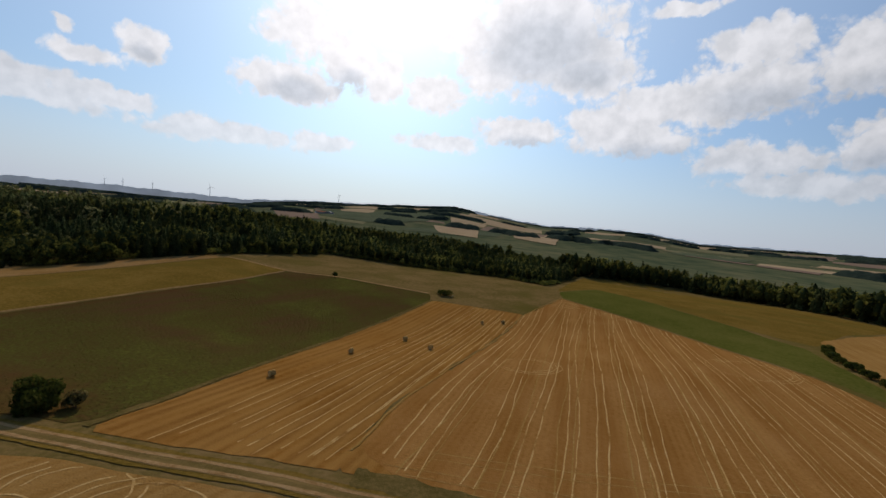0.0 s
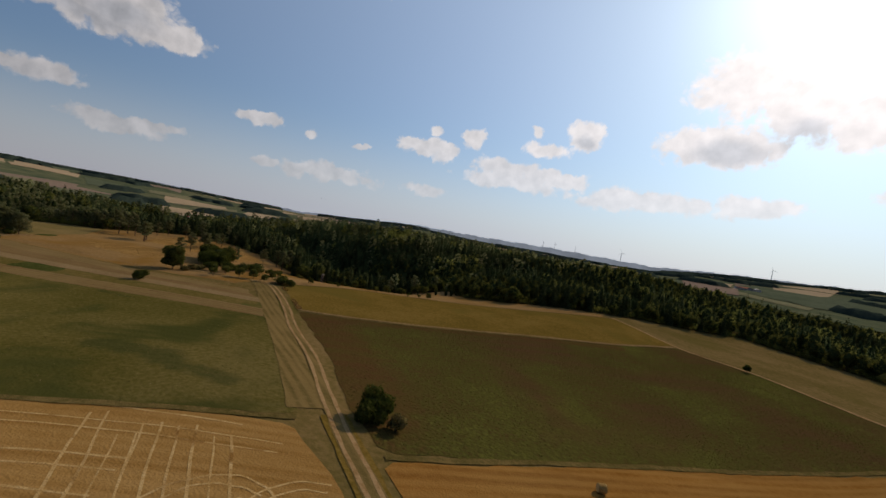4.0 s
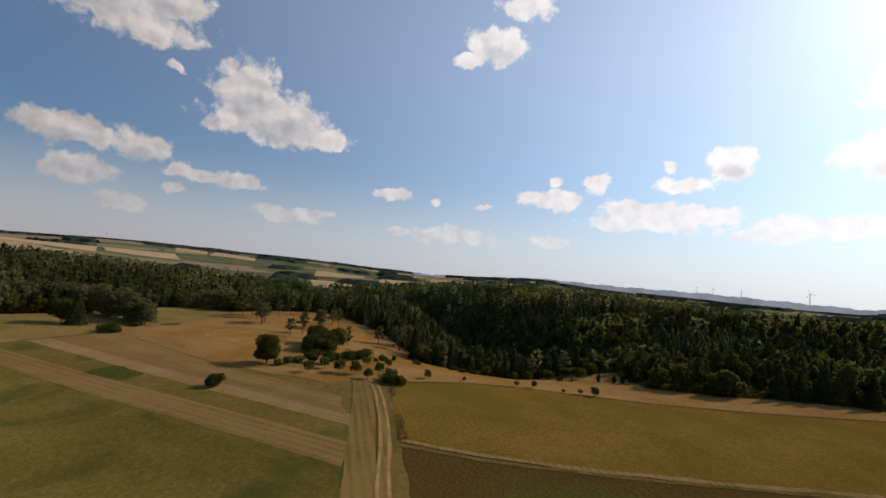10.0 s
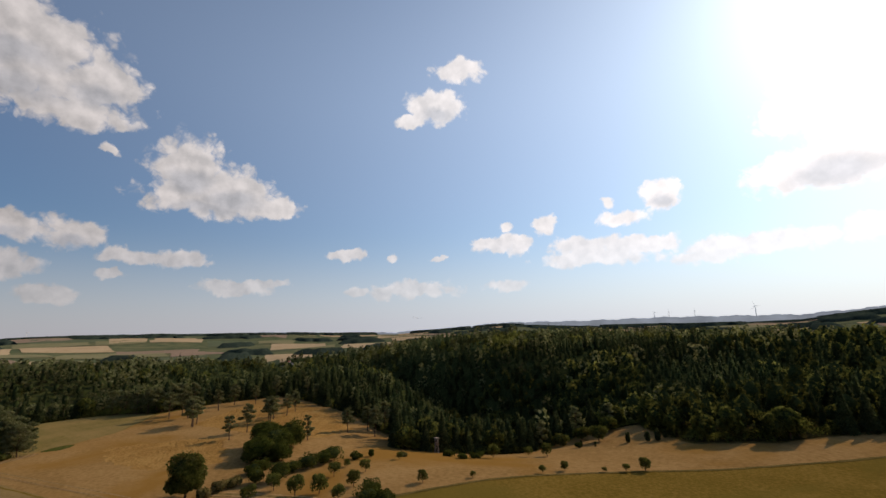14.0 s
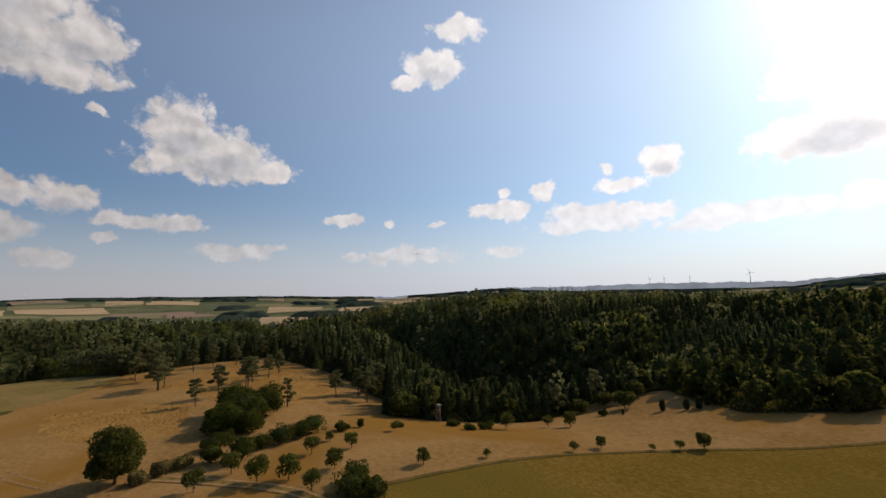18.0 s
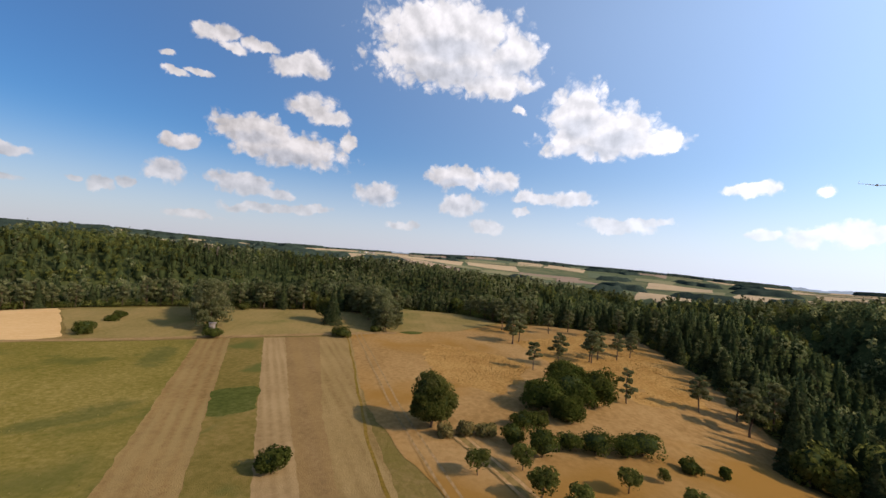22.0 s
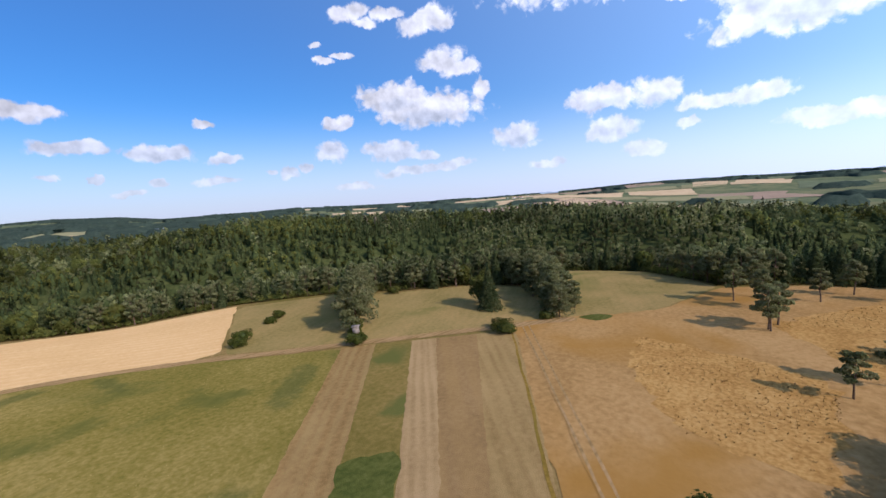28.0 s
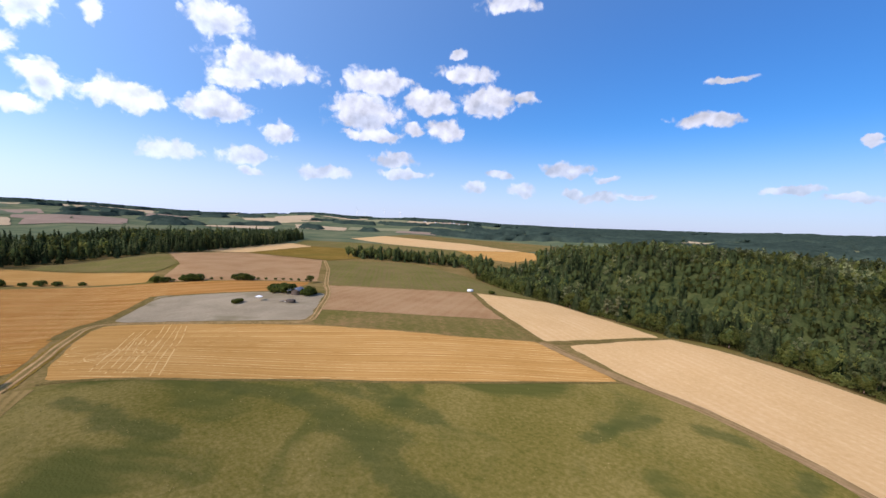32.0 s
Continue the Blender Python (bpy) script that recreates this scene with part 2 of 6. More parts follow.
for n in (w_n2, w_n3):
    n.inputs["Scale"].default_value, n.inputs["Detail"].default_value, n.inputs["Roughness"].default_value = 26.0, 4.0, 0.5
WL.new(w_dir.outputs["Generated"], w_n2.inputs["Vector"])
WL.new(w_up.outputs[0], w_n3.inputs["Vector"])
w_diff = wnode("ShaderNodeMath", operation="SUBTRACT")
WL.new(w_n2.outputs["Fac"], w_diff.inputs[0])
WL.new(w_n3.outputs["Fac"], w_diff.inputs[1])
w_puff = wnode("ShaderNodeMapRange")
for i, v in enumerate((-0.2, 0.2, 0.70, 1.24), 1):
    w_puff.inputs[i].default_value = v
WL.new(w_diff.outputs[0], w_puff.inputs[0])
w_lit = wnode("ShaderNodeVectorMath", operation="SCALE")
WL.new(w_tint.outputs[2], w_lit.inputs[0])
WL.new(w_puff.outputs[0], w_lit.inputs["Scale"])
w_sat = wnode("ShaderNodeHueSaturation")
w_sat.inputs["Saturation"].default_value = 1.3
w_dim = wnode("ShaderNodeVectorMath", operation="MULTIPLY")
w_dim.inputs[1].default_value = (0.063, 0.101, 0.121)
WL.new(w_sky.outputs[0], w_sat.inputs["Color"])
WL.new(w_sat.outputs[0], w_dim.inputs[0])
w_low = wnode("ShaderNodeMapRange", interpolation_type="SMOOTHERSTEP")
for i, v in enumerate((0.26, -0.05, 0.0, 0.78), 1):
    w_low.inputs[i].default_value = v
WL.new(w_z.outputs[2], w_low.inputs[0])
w_haze = wnode("ShaderNodeMix", data_type="RGBA")
w_haze.inputs[7].default_value = (0.67, 0.70, 0.81, 1)
WL.new(w_low.outputs[0], w_haze.inputs[0])
WL.new(w_dim.outputs[0], w_haze.inputs[6])
w_dot = wnode("ShaderNodeVectorMath", operation="DOT_PRODUCT")
w_dot.inputs[1].default_value = heading(SUN_AZ, SUN_EL)
WL.new(w_dir.outputs["Generated"], w_dot.inputs[0])
w_pos = wnode("ShaderNodeMath", operation="MAXIMUM")
w_pos.inputs[1].default_value = 0.0
WL.new(w_dot.outputs["Value"], w_pos.inputs[0])
w_half, w_sq = wnode("ShaderNodeMath", operation="MULTIPLY_ADD"), wnode("ShaderNodeMath", operation="POWER")
w_half.inputs[1].default_value, w_half.inputs[2].default_value, w_sq.inputs[1].default_value = 0.5, 0.5, 2.0
WL.new(w_dot.outputs["Value"], w_half.inputs[0])
WL.new(w_half.outputs[0], w_sq.inputs[0])
w_broad = wnode("ShaderNodeVectorMath", operation="SCALE")
w_broad.inputs[0].default_value = (0.65, 0.89, 1.15)
w_thin, w_hz = wnode("ShaderNodeMapRange", interpolation_type="SMOOTHSTEP"), wnode("ShaderNodeMath", operation="MULTIPLY")
for i, v in enumerate((0.45, 1.0, 1.0, 0.3), 1):
    w_thin.inputs[i].default_value = v
WL.new(w_z.outputs[2], w_thin.inputs[0])
WL.new(w_thin.outputs[0], w_hz.inputs[0])
WL.new(w_sq.outputs[0], w_hz.inputs[1])
WL.new(w_hz.outputs[0], w_broad.inputs["Scale"])
w_wide, w_tight = wnode("ShaderNodeMath", operation="POWER"), wnode("ShaderNodeMath", operation="POWER")
w_wide.inputs[1].default_value, w_tight.inputs[1].default_value = 6.0, 50.0
WL.new(w_pos.outputs[0], w_wide.inputs[0])
WL.new(w_pos.outputs[0], w_tight.inputs[0])
w_sum = wnode("ShaderNodeMath", operation="MULTIPLY_ADD")
w_sum.inputs[1].default_value = 2.5
WL.new(w_tight.outputs[0], w_sum.inputs[0])
WL.new(w_wide.outputs[0], w_sum.inputs[2])
w_glow = wnode("ShaderNodeVectorMath", operation="MULTIPLY_ADD")
w_glow.inputs[1].default_value = (1.0, 1.0, 1.0)
w_near = wnode("ShaderNodeVectorMath", operation="SCALE")
w_near.inputs[0].default_value = (0.29, 0.29, 0.285)
WL.new(w_sum.outputs[0], w_near.inputs["Scale"])
WL.new(w_near.outputs[0], w_glow.inputs[0])
WL.new(w_broad.outputs[0], w_glow.inputs[2])
w_air = wnode("ShaderNodeVectorMath", operation="ADD")
WL.new(w_haze.outputs[2], w_air.inputs[0])
WL.new(w_glow.outputs[0], w_air.inputs[1])
w_cl = wnode("ShaderNodeVectorMath", operation="MULTIPLY_ADD")
w_through = wnode("ShaderNodeMix", data_type="RGBA")
w_through.inputs[6].default_value, w_through.inputs[7].default_value = (1.52, 1.32, 1.18, 1), (0.92, 0.87, 0.83, 1)
WL.new(w_shade.outputs[0], w_through.inputs[0])
WL.new(w_through.outputs[2], w_cl.inputs[1])
WL.new(w_glow.outputs[0], w_cl.inputs[0])
WL.new(w_lit.outputs[0], w_cl.inputs[2])
w_mix = wnode("ShaderNodeMix", data_type="RGBA")
WL.new(w_body.outputs[0], w_mix.inputs[0])
WL.new(w_air.outputs[0], w_mix.inputs[6])
WL.new(w_cl.outputs[0], w_mix.inputs[7])
WL.new(w_mix.outputs[2], w_bg.inputs["Color"])
WL.new(w_bg.outputs[0], w_out.inputs["Surface"])

sun = new("sun", bpy.data.lights.new("sun", "SUN"))
sun.data.energy, sun.data.angle, sun.data.color = 5.0, radians(0.55), (1.0, 0.87, 0.70)
sun.matrix_world = look(heading(SUN_AZ, SUN_EL) * 100.0, (0, 0, 0))

# ---- materials ---------------------------------------------------------


def material(name, stops, scale=0.3, fine=3.0, rough=0.9, bump=0.4, bump_scale=6.0, stripes=None, spread=0.0, stain=None, fine_amount=0.55, thin=0.0, matt=0.12, blotch=None):
    """Noise at two scales between colours. stripes: (degrees of the rows, width in metres, colour, strength), several; spread: variation
    from object to object; stain: (scale, colour, from, to) for large patches."""
    m = bpy.data.materials.new(name)
    m.use_nodes = True
    N, L = m.node_tree.nodes, m.node_tree.links
    b = N["Principled BSDF"]
    b.inputs["Roughness"].default_value = rough
    b.inputs["Specular IOR Level"].default_value = 0.0 if rough > 0.85 else 0.3
    b.inputs["Diffuse Roughness"].default_value = matt if rough > 0.85 else 0.05
    co = N.new("ShaderNodeTexCoord")
    n1, n2 = N.new("ShaderNodeTexNoise"), N.new("ShaderNodeTexNoise")
    for n, s, d in ((n1, scale, 5.0), (n2, fine, 7.0)):
        n.inputs["Scale"].default_value, n.inputs["Detail"].default_value, n.inputs["Roughness"].default_value = s, d, 0.6
        L.new(co.outputs["Object"], n.inputs["Vector"])
    mixv = N.new("ShaderNodeMath")
    mixv.operation = "MULTIPLY_ADD"
    sub = N.new("ShaderNodeMath")
    sub.operation = "SUBTRACT"
    sub.inputs[1].default_value = 0.5
    L.new(n2.outputs["Fac"], sub.inputs[0])
    L.new(sub.outputs[0], mixv.inputs[0])
    mixv.inputs[1].default_value = fine_amount * 2
    L.new(n1.outputs["Fac"], mixv.inputs[2])
    ramp = N.new("ShaderNodeValToRGB")
    e = ramp.color_ramp.elements
    while len(e) < len(stops):
        e.new(0.5)
    for i, c in enumerate(stops):
        e[i].position, e[i].color = 0.28 + 0.44 * i / max(1, len(stops) - 1), (*c, 1)
    L.new(mixv.outputs[0], ramp.inputs[0])
    colour = ramp.outputs[0]
    if stain:
        s, c, lo, hi = stain
        n3 = N.new("ShaderNodeTexNoise")
        n3.inputs["Scale"].default_value, n3.inputs["Detail"].default_value, n3.inputs["Distortion"].default_value = s, 4.0, 0.6
        L.new(co.outputs["Object"], n3.inputs["Vector"])
        mr = N.new("ShaderNodeMapRange")
        mr.interpolation_type = "SMOOTHSTEP"
        mr.inputs[1].default_value, mr.inputs[2].default_value = lo, hi
        L.new(n3.outputs["Fac"], mr.inputs[0])
        mx = N.new("ShaderNodeMix")
        mx.data_type = "RGBA"
        L.new(mr.outputs[0], mx.inputs[0])
        L.new(colour, mx.inputs[6])
        mx.inputs[7].default_value = (*c, 1)
        colour = mx.outputs[2]
    if blotch:
        at, n5, sum5, mr5, mx5 = N.new("ShaderNodeAttribute"), N.new("ShaderNodeTexNoise"), N.new("ShaderNodeMath"), N.new("ShaderNodeMapRange"), N.new("ShaderNodeMix")
        at.attribute_name, sum5.operation, mr5.interpolation_type, mx5.data_type = "blotch", "MULTIPLY_ADD", "SMOOTHSTEP", "RGBA"
        n5.inputs["Scale"].default_value, n5.inputs["Detail"].default_value, n5.inputs["Roughness"].default_value = 0.22, 8.0, 0.72
        L.new(co.outputs["Object"], n5.inputs["Vector"])
        L.new(n5.outputs["Fac"], sum5.inputs[0])
        sum5.inputs[1].default_value = 1.7
        L.new(at.outputs["Fac"], sum5.inputs[2])
        for q, v in enumerate((1.12, 1.85, 0.0, 0.66), 1):
            mr5.inputs[q].default_value = v
        L.new(sum5.outputs[0], mr5.inputs[0])
        L.new(mr5.outputs[0], mx5.inputs[0])
        L.new(colour, mx5.inputs[6])
        mx5.inputs[7].default_value = (*blotch, 1)
        colour = mx5.outputs[2]
    for turn, width, c, strength in stripes or ():
        mp = N.new("ShaderNodeMapping")
        mp.inputs["Rotation"].default_value = (0, 0, radians(-turn))
        L.new(co.outputs["Object"], mp.inputs["Vector"])
        wv = N.new("ShaderNodeTexWave")
        wv.wave_type, wv.bands_direction = "BANDS", "Y"
        wv.inputs["Scale"].default_value = 0.314 / width
        wv.inputs["Distortion"].default_value, wv.inputs["Detail"].default_value = 0.35, 3.0
        wv.inputs["Detail Scale"].default_value = 0.6
        L.new(mp.outputs[0], wv.inputs["Vector"])
        nm = N.new("ShaderNodeTexNoise")
        nm.inputs["Scale"].default_value = 0.05
        L.new(co.outputs["Object"], nm.inputs["Vector"])
        pw = N.new("ShaderNodeMapRange")
        pw.inputs[1].default_value, pw.inputs[2].default_value, pw.inputs[4].default_value = 0.42, 0.72, strength * 2
        mp2, sn, avg = N.new("ShaderNodeMapping"), N.new("ShaderNodeTexNoise"), N.new("ShaderNodeMath")
        mp2.inputs["Scale"].default_value = (0.05, 1.0, 1.0)
        L.new(mp.outputs[0], mp2.inputs["Vector"])
        sn.inputs["Scale"].default_value, sn.inputs["Detail"].default_value, sn.inputs["Roughness"].default_value = 1.1 / width, 6.0, 0.65
        L.new(mp2.outputs[0], sn.inputs["Vector"])
        avg.operation = "MULTIPLY_ADD"
        avg.inputs[1].default_value = 0.22
        L.new(wv.outputs["Fac"], avg.inputs[0])
        L.new(sn.outputs["Fac"], avg.inputs[2])
        L.new(avg.outputs[0], pw.inputs[0])
        ml = N.new("ShaderNodeMath")
        ml.operation, ml.use_clamp = "MULTIPLY", True
        L.new(pw.outputs[0], ml.inputs[0])
        L.new(nm.outputs["Fac"], ml.inputs[1])
        mx = N.new("ShaderNodeMix")
        mx.data_type = "RGBA"
        L.new(ml.outputs[0], mx.inputs[0])
        L.new(colour, mx.inputs[6])
        mx.inputs[7].default_value = (*c, 1)
        colour = mx.outputs[2]
    if spread:
        info, hsv = N.new("ShaderNodeObjectInfo"), N.new("ShaderNodeHueSaturation")
        geo = N.new("ShaderNodeNewGeometry")
        add = N.new("ShaderNodeMath")
        add.operation = "ADD"
        L.new(info.outputs["Random"], add.inputs[0])
        L.new(geo.outputs["Random Per Island"], add.inputs[1])
        for k, (lo, hi) in (("Hue", (0.5 - 0.05 * spread, 0.5 + 0.03 * spread)), ("Value", (1 - 0.45 * spread, 1 + 0.45 * spread))):
            mr = N.new("ShaderNodeMapRange")
            mr.inputs[2].default_value, mr.inputs[3].default_value, mr.inputs[4].default_value = 2.0, lo, hi
            L.new(add.outputs[0], mr.inputs[0])
            L.new(mr.outputs[0], hsv.inputs[k])
        L.new(colour, hsv.inputs["Color"])
        tone, lift, sc = N.new("ShaderNodeAttribute"), N.new("ShaderNodeMath"), N.new("ShaderNodeVectorMath")
        tone.attribute_name, lift.operation, sc.operation = "tone", "ADD", "SCALE"
        lift.inputs[1].default_value = 1.0
        L.new(tone.outputs["Fac"], lift.inputs[0])
        L.new(hsv.outputs[0], sc.inputs[0])
        L.new(lift.outputs[0], sc.inputs["Scale"])
        colour = sc.outputs[0]
    L.new(colour, b.inputs["Base Color"])
    if bump:
        n4, bp = N.new("ShaderNodeTexNoise"), N.new("ShaderNodeBump")
        n4.inputs["Scale"].default_value, n4.inputs["Detail"].default_value = bump_scale, 3.0
        L.new(co.outputs["Object"], n4.inputs["Vector"])
        bp.inputs["Strength"].default_value, bp.inputs["Distance"].default_value = bump, 0.3
        L.new(n4.outputs["Fac"], bp.inputs["Height"])
        L.new(bp.outputs[0], b.inputs["Normal"])
    if thin:
        tr, mx = N.new("ShaderNodeBsdfTranslucent"), N.new("ShaderNodeMixShader")
        L.new(colour, tr.inputs["Color"])
        mx.inputs[0].default_value = thin
        L.new(b.outputs[0], mx.inputs[1])
        L.new(tr.outputs[0], mx.inputs[2])
        L.new(mx.outputs[0], N["Material Output"].inputs["Surface"])
    return m


M_GRASS = material("dry_meadow", [(0.120, 0.088, 0.026), (0.166, 0.114, 0.038), (0.214, 0.138, 0.056)], 0.05, 0.9, bump_scale=2.0, stain=(0.02, (0.112, 0.090, 0.022), 0.5, 0.7))
M_OLIVE = material("olive_meadow", [(0.128, 0.083, 0.016), (0.166, 0.105, 0.021), (0.204, 0.127, 0.031)], 0.06, 1.4, bump_scale=2.5, stain=(0.03, (0.138, 0.098, 0.020), 0.5, 0.7), fine_amount=0.7)
M_MEADOW = material("green_meadow", [(0.084, 0.073, 0.015), (0.120, 0.096, 0.023), (0.168, 0.127, 0.039)], 0.030, 1.3, bump_scale=2.2, stain=(0.040, (0.061, 0.063, 0.015), 0.50, 0.66), stripes=[(38, 2.5, (0.225, 0.160, 0.052), 0.05)], fine_amount=0.55, matt=0.45, blotch=(0.046, 0.054, 0.015))
M_WEST = material("mown_meadow", [(0.149, 0.115, 0.035), (0.193, 0.141, 0.050), (0.240, 0.160, 0.060)], 0.06, 1.0, bump_scale=2.0, stain=(0.03, (0.113, 0.105, 0.027), 0.5, 0.7), stripes=[(20, 3.0, (0.265, 0.184, 0.080), 0.15)])
M_DRY = material("parched_pasture", [(0.217, 0.124, 0.043), (0.272, 0.160, 0.060), (0.315, 0.190, 0.076)], 0.05, 0.9, bump=0.25, bump_scale=1.5, stain=(0.025, (0.238, 0.124, 0.030), 0.46, 0.66), fine_amount=0.6)
M_GOLD = material("golden_tussock_grass", [(0.225, 0.120, 0.034), (0.290, 0.160, 0.048), (0.345, 0.205, 0.070)], 0.12, 1.4, bump=0.15, bump_scale=1.2, fine_amount=0.8)
M_STRIPS = [material("brown_fallow_strip", [(0.139, 0.082, 0.029), (0.179, 0.109, 0.040), (0.214, 0.133, 0.050)], 0.08, 1.2, stripes=[(37.6, 2.0, (0.247, 0.173, 0.071), 0.5)]),
            material("green_strip", [(0.105, 0.082, 0.020), (0.141, 0.104, 0.028), (0.179, 0.123, 0.040)], 0.05, 1.0, stain=(0.05, (0.084, 0.084, 0.022), 0.55, 0.65)),
            material("pale_stubble_strip", [(0.190, 0.122, 0.052), (0.228, 0.148, 0.066), (0.256, 0.172, 0.080)], 0.08, 1.2, stripes=[(37.6, 1.5, (0.311, 0.212, 0.101), 0.5)]),
            material("brown_strip", [(0.158, 0.098, 0.040), (0.190, 0.118, 0.048), (0.218, 0.138, 0.060)], 0.08, 1.2, stripes=[(37.6, 4.0, (0.234, 0.147, 0.056), 0.4)]),
            material("raked_strip", [(0.162, 0.106, 0.038), (0.195, 0.126, 0.048), (0.228, 0.150, 0.062)], 0.08, 1.2, stripes=[(37.6, 2.2, (0.283, 0.193, 0.081), 0.45)])]
M_STUBBLE_A = material("dark_stubble", [(0.255, 0.118, 0.028), (0.312, 0.152, 0.043), (0.358, 0.184, 0.062)], 0.06, 1.4, bump_scale=4.0, stripes=[(56, 1.1, (0.375, 0.192, 0.058), 0.5), (60, 8.0, (0.230, 0.098, 0.020), 0.5)], stain=(0.03, (0.372, 0.200, 0.068), 0.6, 0.8))
M_STUBBLE_B = material("baled_stubble", [(0.212, 0.087, 0.014), (0.255, 0.112, 0.023), (0.297, 0.140, 0.031)], 0.06, 1.2, bump_scale=4.0, stripes=[(57, 6.0, (0.191, 0.094, 0.027), 0.4), (57, 2.0, (0.351, 0.183, 0.049), 0.6)])
M_STUBBLE_K = material("golden_stubble", [(0.292, 0.148, 0.036), (0.340, 0.181, 0.049), (0.380, 0.211, 0.064)], 0.05, 1.2, bump_scale=4.0, matt=0.35, stripes=[(47, 5.0, (0.258, 0.122, 0.028), 0.5), (47, 1.6, (0.440, 0.255, 0.084), 0.5)])
M_STUBBLE_S = material("pale_stubble", [(0.455, 0.288, 0.122), (0.505, 0.326, 0.148), (0.545, 0.362, 0.176)], 0.05, 1.0, bump_scale=4.0, stripes=[(150, 3.0, (0.440, 0.262, 0.100), 0.35)])
M_CROP = material("dark_root_crop", [(0.080, 0.046, 0.017), (0.076, 0.056, 0.016), (0.078, 0.072, 0.017), (0.104, 0.104, 0.021)], 0.035, 1.3, bump=0.9, bump_scale=1.6, stain=(0.024, (0.088, 0.048, 0.020), 0.47, 0.66), stripes=[(60, 6.0, (0.070, 0.063, 0.014), 0.35)], fine_amount=0.5, blotch=(0.094, 0.040, 0.017))
M_LANE = material("mown_lane", [(0.112, 0.082, 0.025), (0.146, 0.102, 0.033), (0.182, 0.126, 0.045)], 0.15, 1.5, stripes=[(-17, 1.6, (0.254, 0.165, 0.061), 0.6)])
M_TUFT = material("root_crop_leaves", [(0.058, 0.052, 0.014), (0.081, 0.070, 0.019), (0.104, 0.088, 0.027)], 0.3, 2.0, spread=0.4, bump=0)
M_TUSSOCK = material("dry_tussock", [(0.185, 0.105, 0.030), (0.280, 0.165, 0.052), (0.350, 0.220, 0.080)], 0.3, 2.0, spread=0.4, bump=0, thin=0.35)
# filler sheet below the crowns; its dark colour stands for shade in the gaps
M_CANOPY = material("shaded_understorey", [(0.022, 0.030, 0.010), (0.040, 0.048, 0.016), (0.060, 0.066, 0.022)], 0.08, 0.5, bump=0.9, bump_scale=0.5)
M_BROWN = material("ploughed_earth", [(0.235, 0.128, 0.055), (0.282, 0.160, 0.074), (0.320, 0.190, 0.092)], 0.05, 1.2, stripes=[(115, 5.0, (0.326, 0.206, 0.099), 0.5)])
M_FALLOW = material("patchy_fallow", [(0.105, 0.092, 0.022), (0.170, 0.118, 0.040), (0.222, 0.132, 0.056)], 0.035, 0.7, stripes=[(140, 5.0, (0.105, 0.090, 0.025), 0.5)])
M_GREEN = material("green_crop", [(0.098, 0.094, 0.022), (0.128, 0.114, 0.029), (0.170, 0.124, 0.044)], 0.04, 0.8, stripes=[(140, 3.2, (0.154, 0.103, 0.047), 0.5)])
M_LUSH = material("lush_green_strip", [(0.072, 0.079, 0.014), (0.096, 0.098, 0.019), (0.118, 0.110, 0.026)], 0.04, 0.9)
M_PATCH = material("lush_grass_patch", [(0.045, 0.055, 0.013), (0.066, 0.072, 0.017), (0.092, 0.088, 0.026)], 0.08, 1.2)
M_GRAVEL = material("grey_gravel", [(0.205, 0.160, 0.100), (0.252, 0.200, 0.128), (0.292, 0.235, 0.152)], 0.09, 2.0, stain=(0.04, (0.178, 0.142, 0.082), 0.52, 0.68))
M_DIRT = material("pale_dirt", [(0.261, 0.150, 0.057), (0.335, 0.207, 0.092), (0.386, 0.251, 0.121)], 0.3, 2.0)
M_VERGE = material("dry_verge", [(0.140, 0.092, 0.032), (0.185, 0.118, 0.045), (0.240, 0.155, 0.066)], 0.15, 1.5, stripes=[(-17, 1.4, (0.319, 0.201, 0.099), 0.6)])
M_DARKVERGE = material("dark_verge", [(0.094, 0.071, 0.020), (0.130, 0.094, 0.030), (0.180, 0.122, 0.042)], 0.3, 1.5)
M_LINE = material("pressed_straw", [(0.430, 0.255, 0.085), (0.505, 0.320, 0.122), (0.570, 0.385, 0.165)], 0.25, 2.0, stain=(0.22, (0.27, 0.135, 0.036), 0.54, 0.70))
M_ROW = material("straw_row", [(0.286, 0.155, 0.039), (0.331, 0.190, 0.054), (0.375, 0.234, 0.081)], 0.25, 2.0)
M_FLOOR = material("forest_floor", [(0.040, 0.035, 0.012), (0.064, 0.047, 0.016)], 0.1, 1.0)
# far colours shifted towards blue-grey: a mild distance haze is put into them
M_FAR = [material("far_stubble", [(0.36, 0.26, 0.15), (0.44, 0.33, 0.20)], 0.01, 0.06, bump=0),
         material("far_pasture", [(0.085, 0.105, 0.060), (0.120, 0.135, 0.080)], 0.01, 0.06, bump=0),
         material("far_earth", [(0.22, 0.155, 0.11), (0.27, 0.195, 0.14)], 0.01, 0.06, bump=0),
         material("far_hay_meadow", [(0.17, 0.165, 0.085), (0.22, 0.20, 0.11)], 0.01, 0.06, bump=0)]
M_FARLAND = material("hazed_far_land", [(0.062, 0.082, 0.045), (0.100, 0.115, 0.060), (0.150, 0.140, 0.075)], 0.004, 0.02, bump=0)
M_FARWOOD = material("hazed_far_woodland", [(0.022, 0.034, 0.027), (0.040, 0.055, 0.040)], 0.03, 0.15, bump=0.6, bump_scale=0.08)


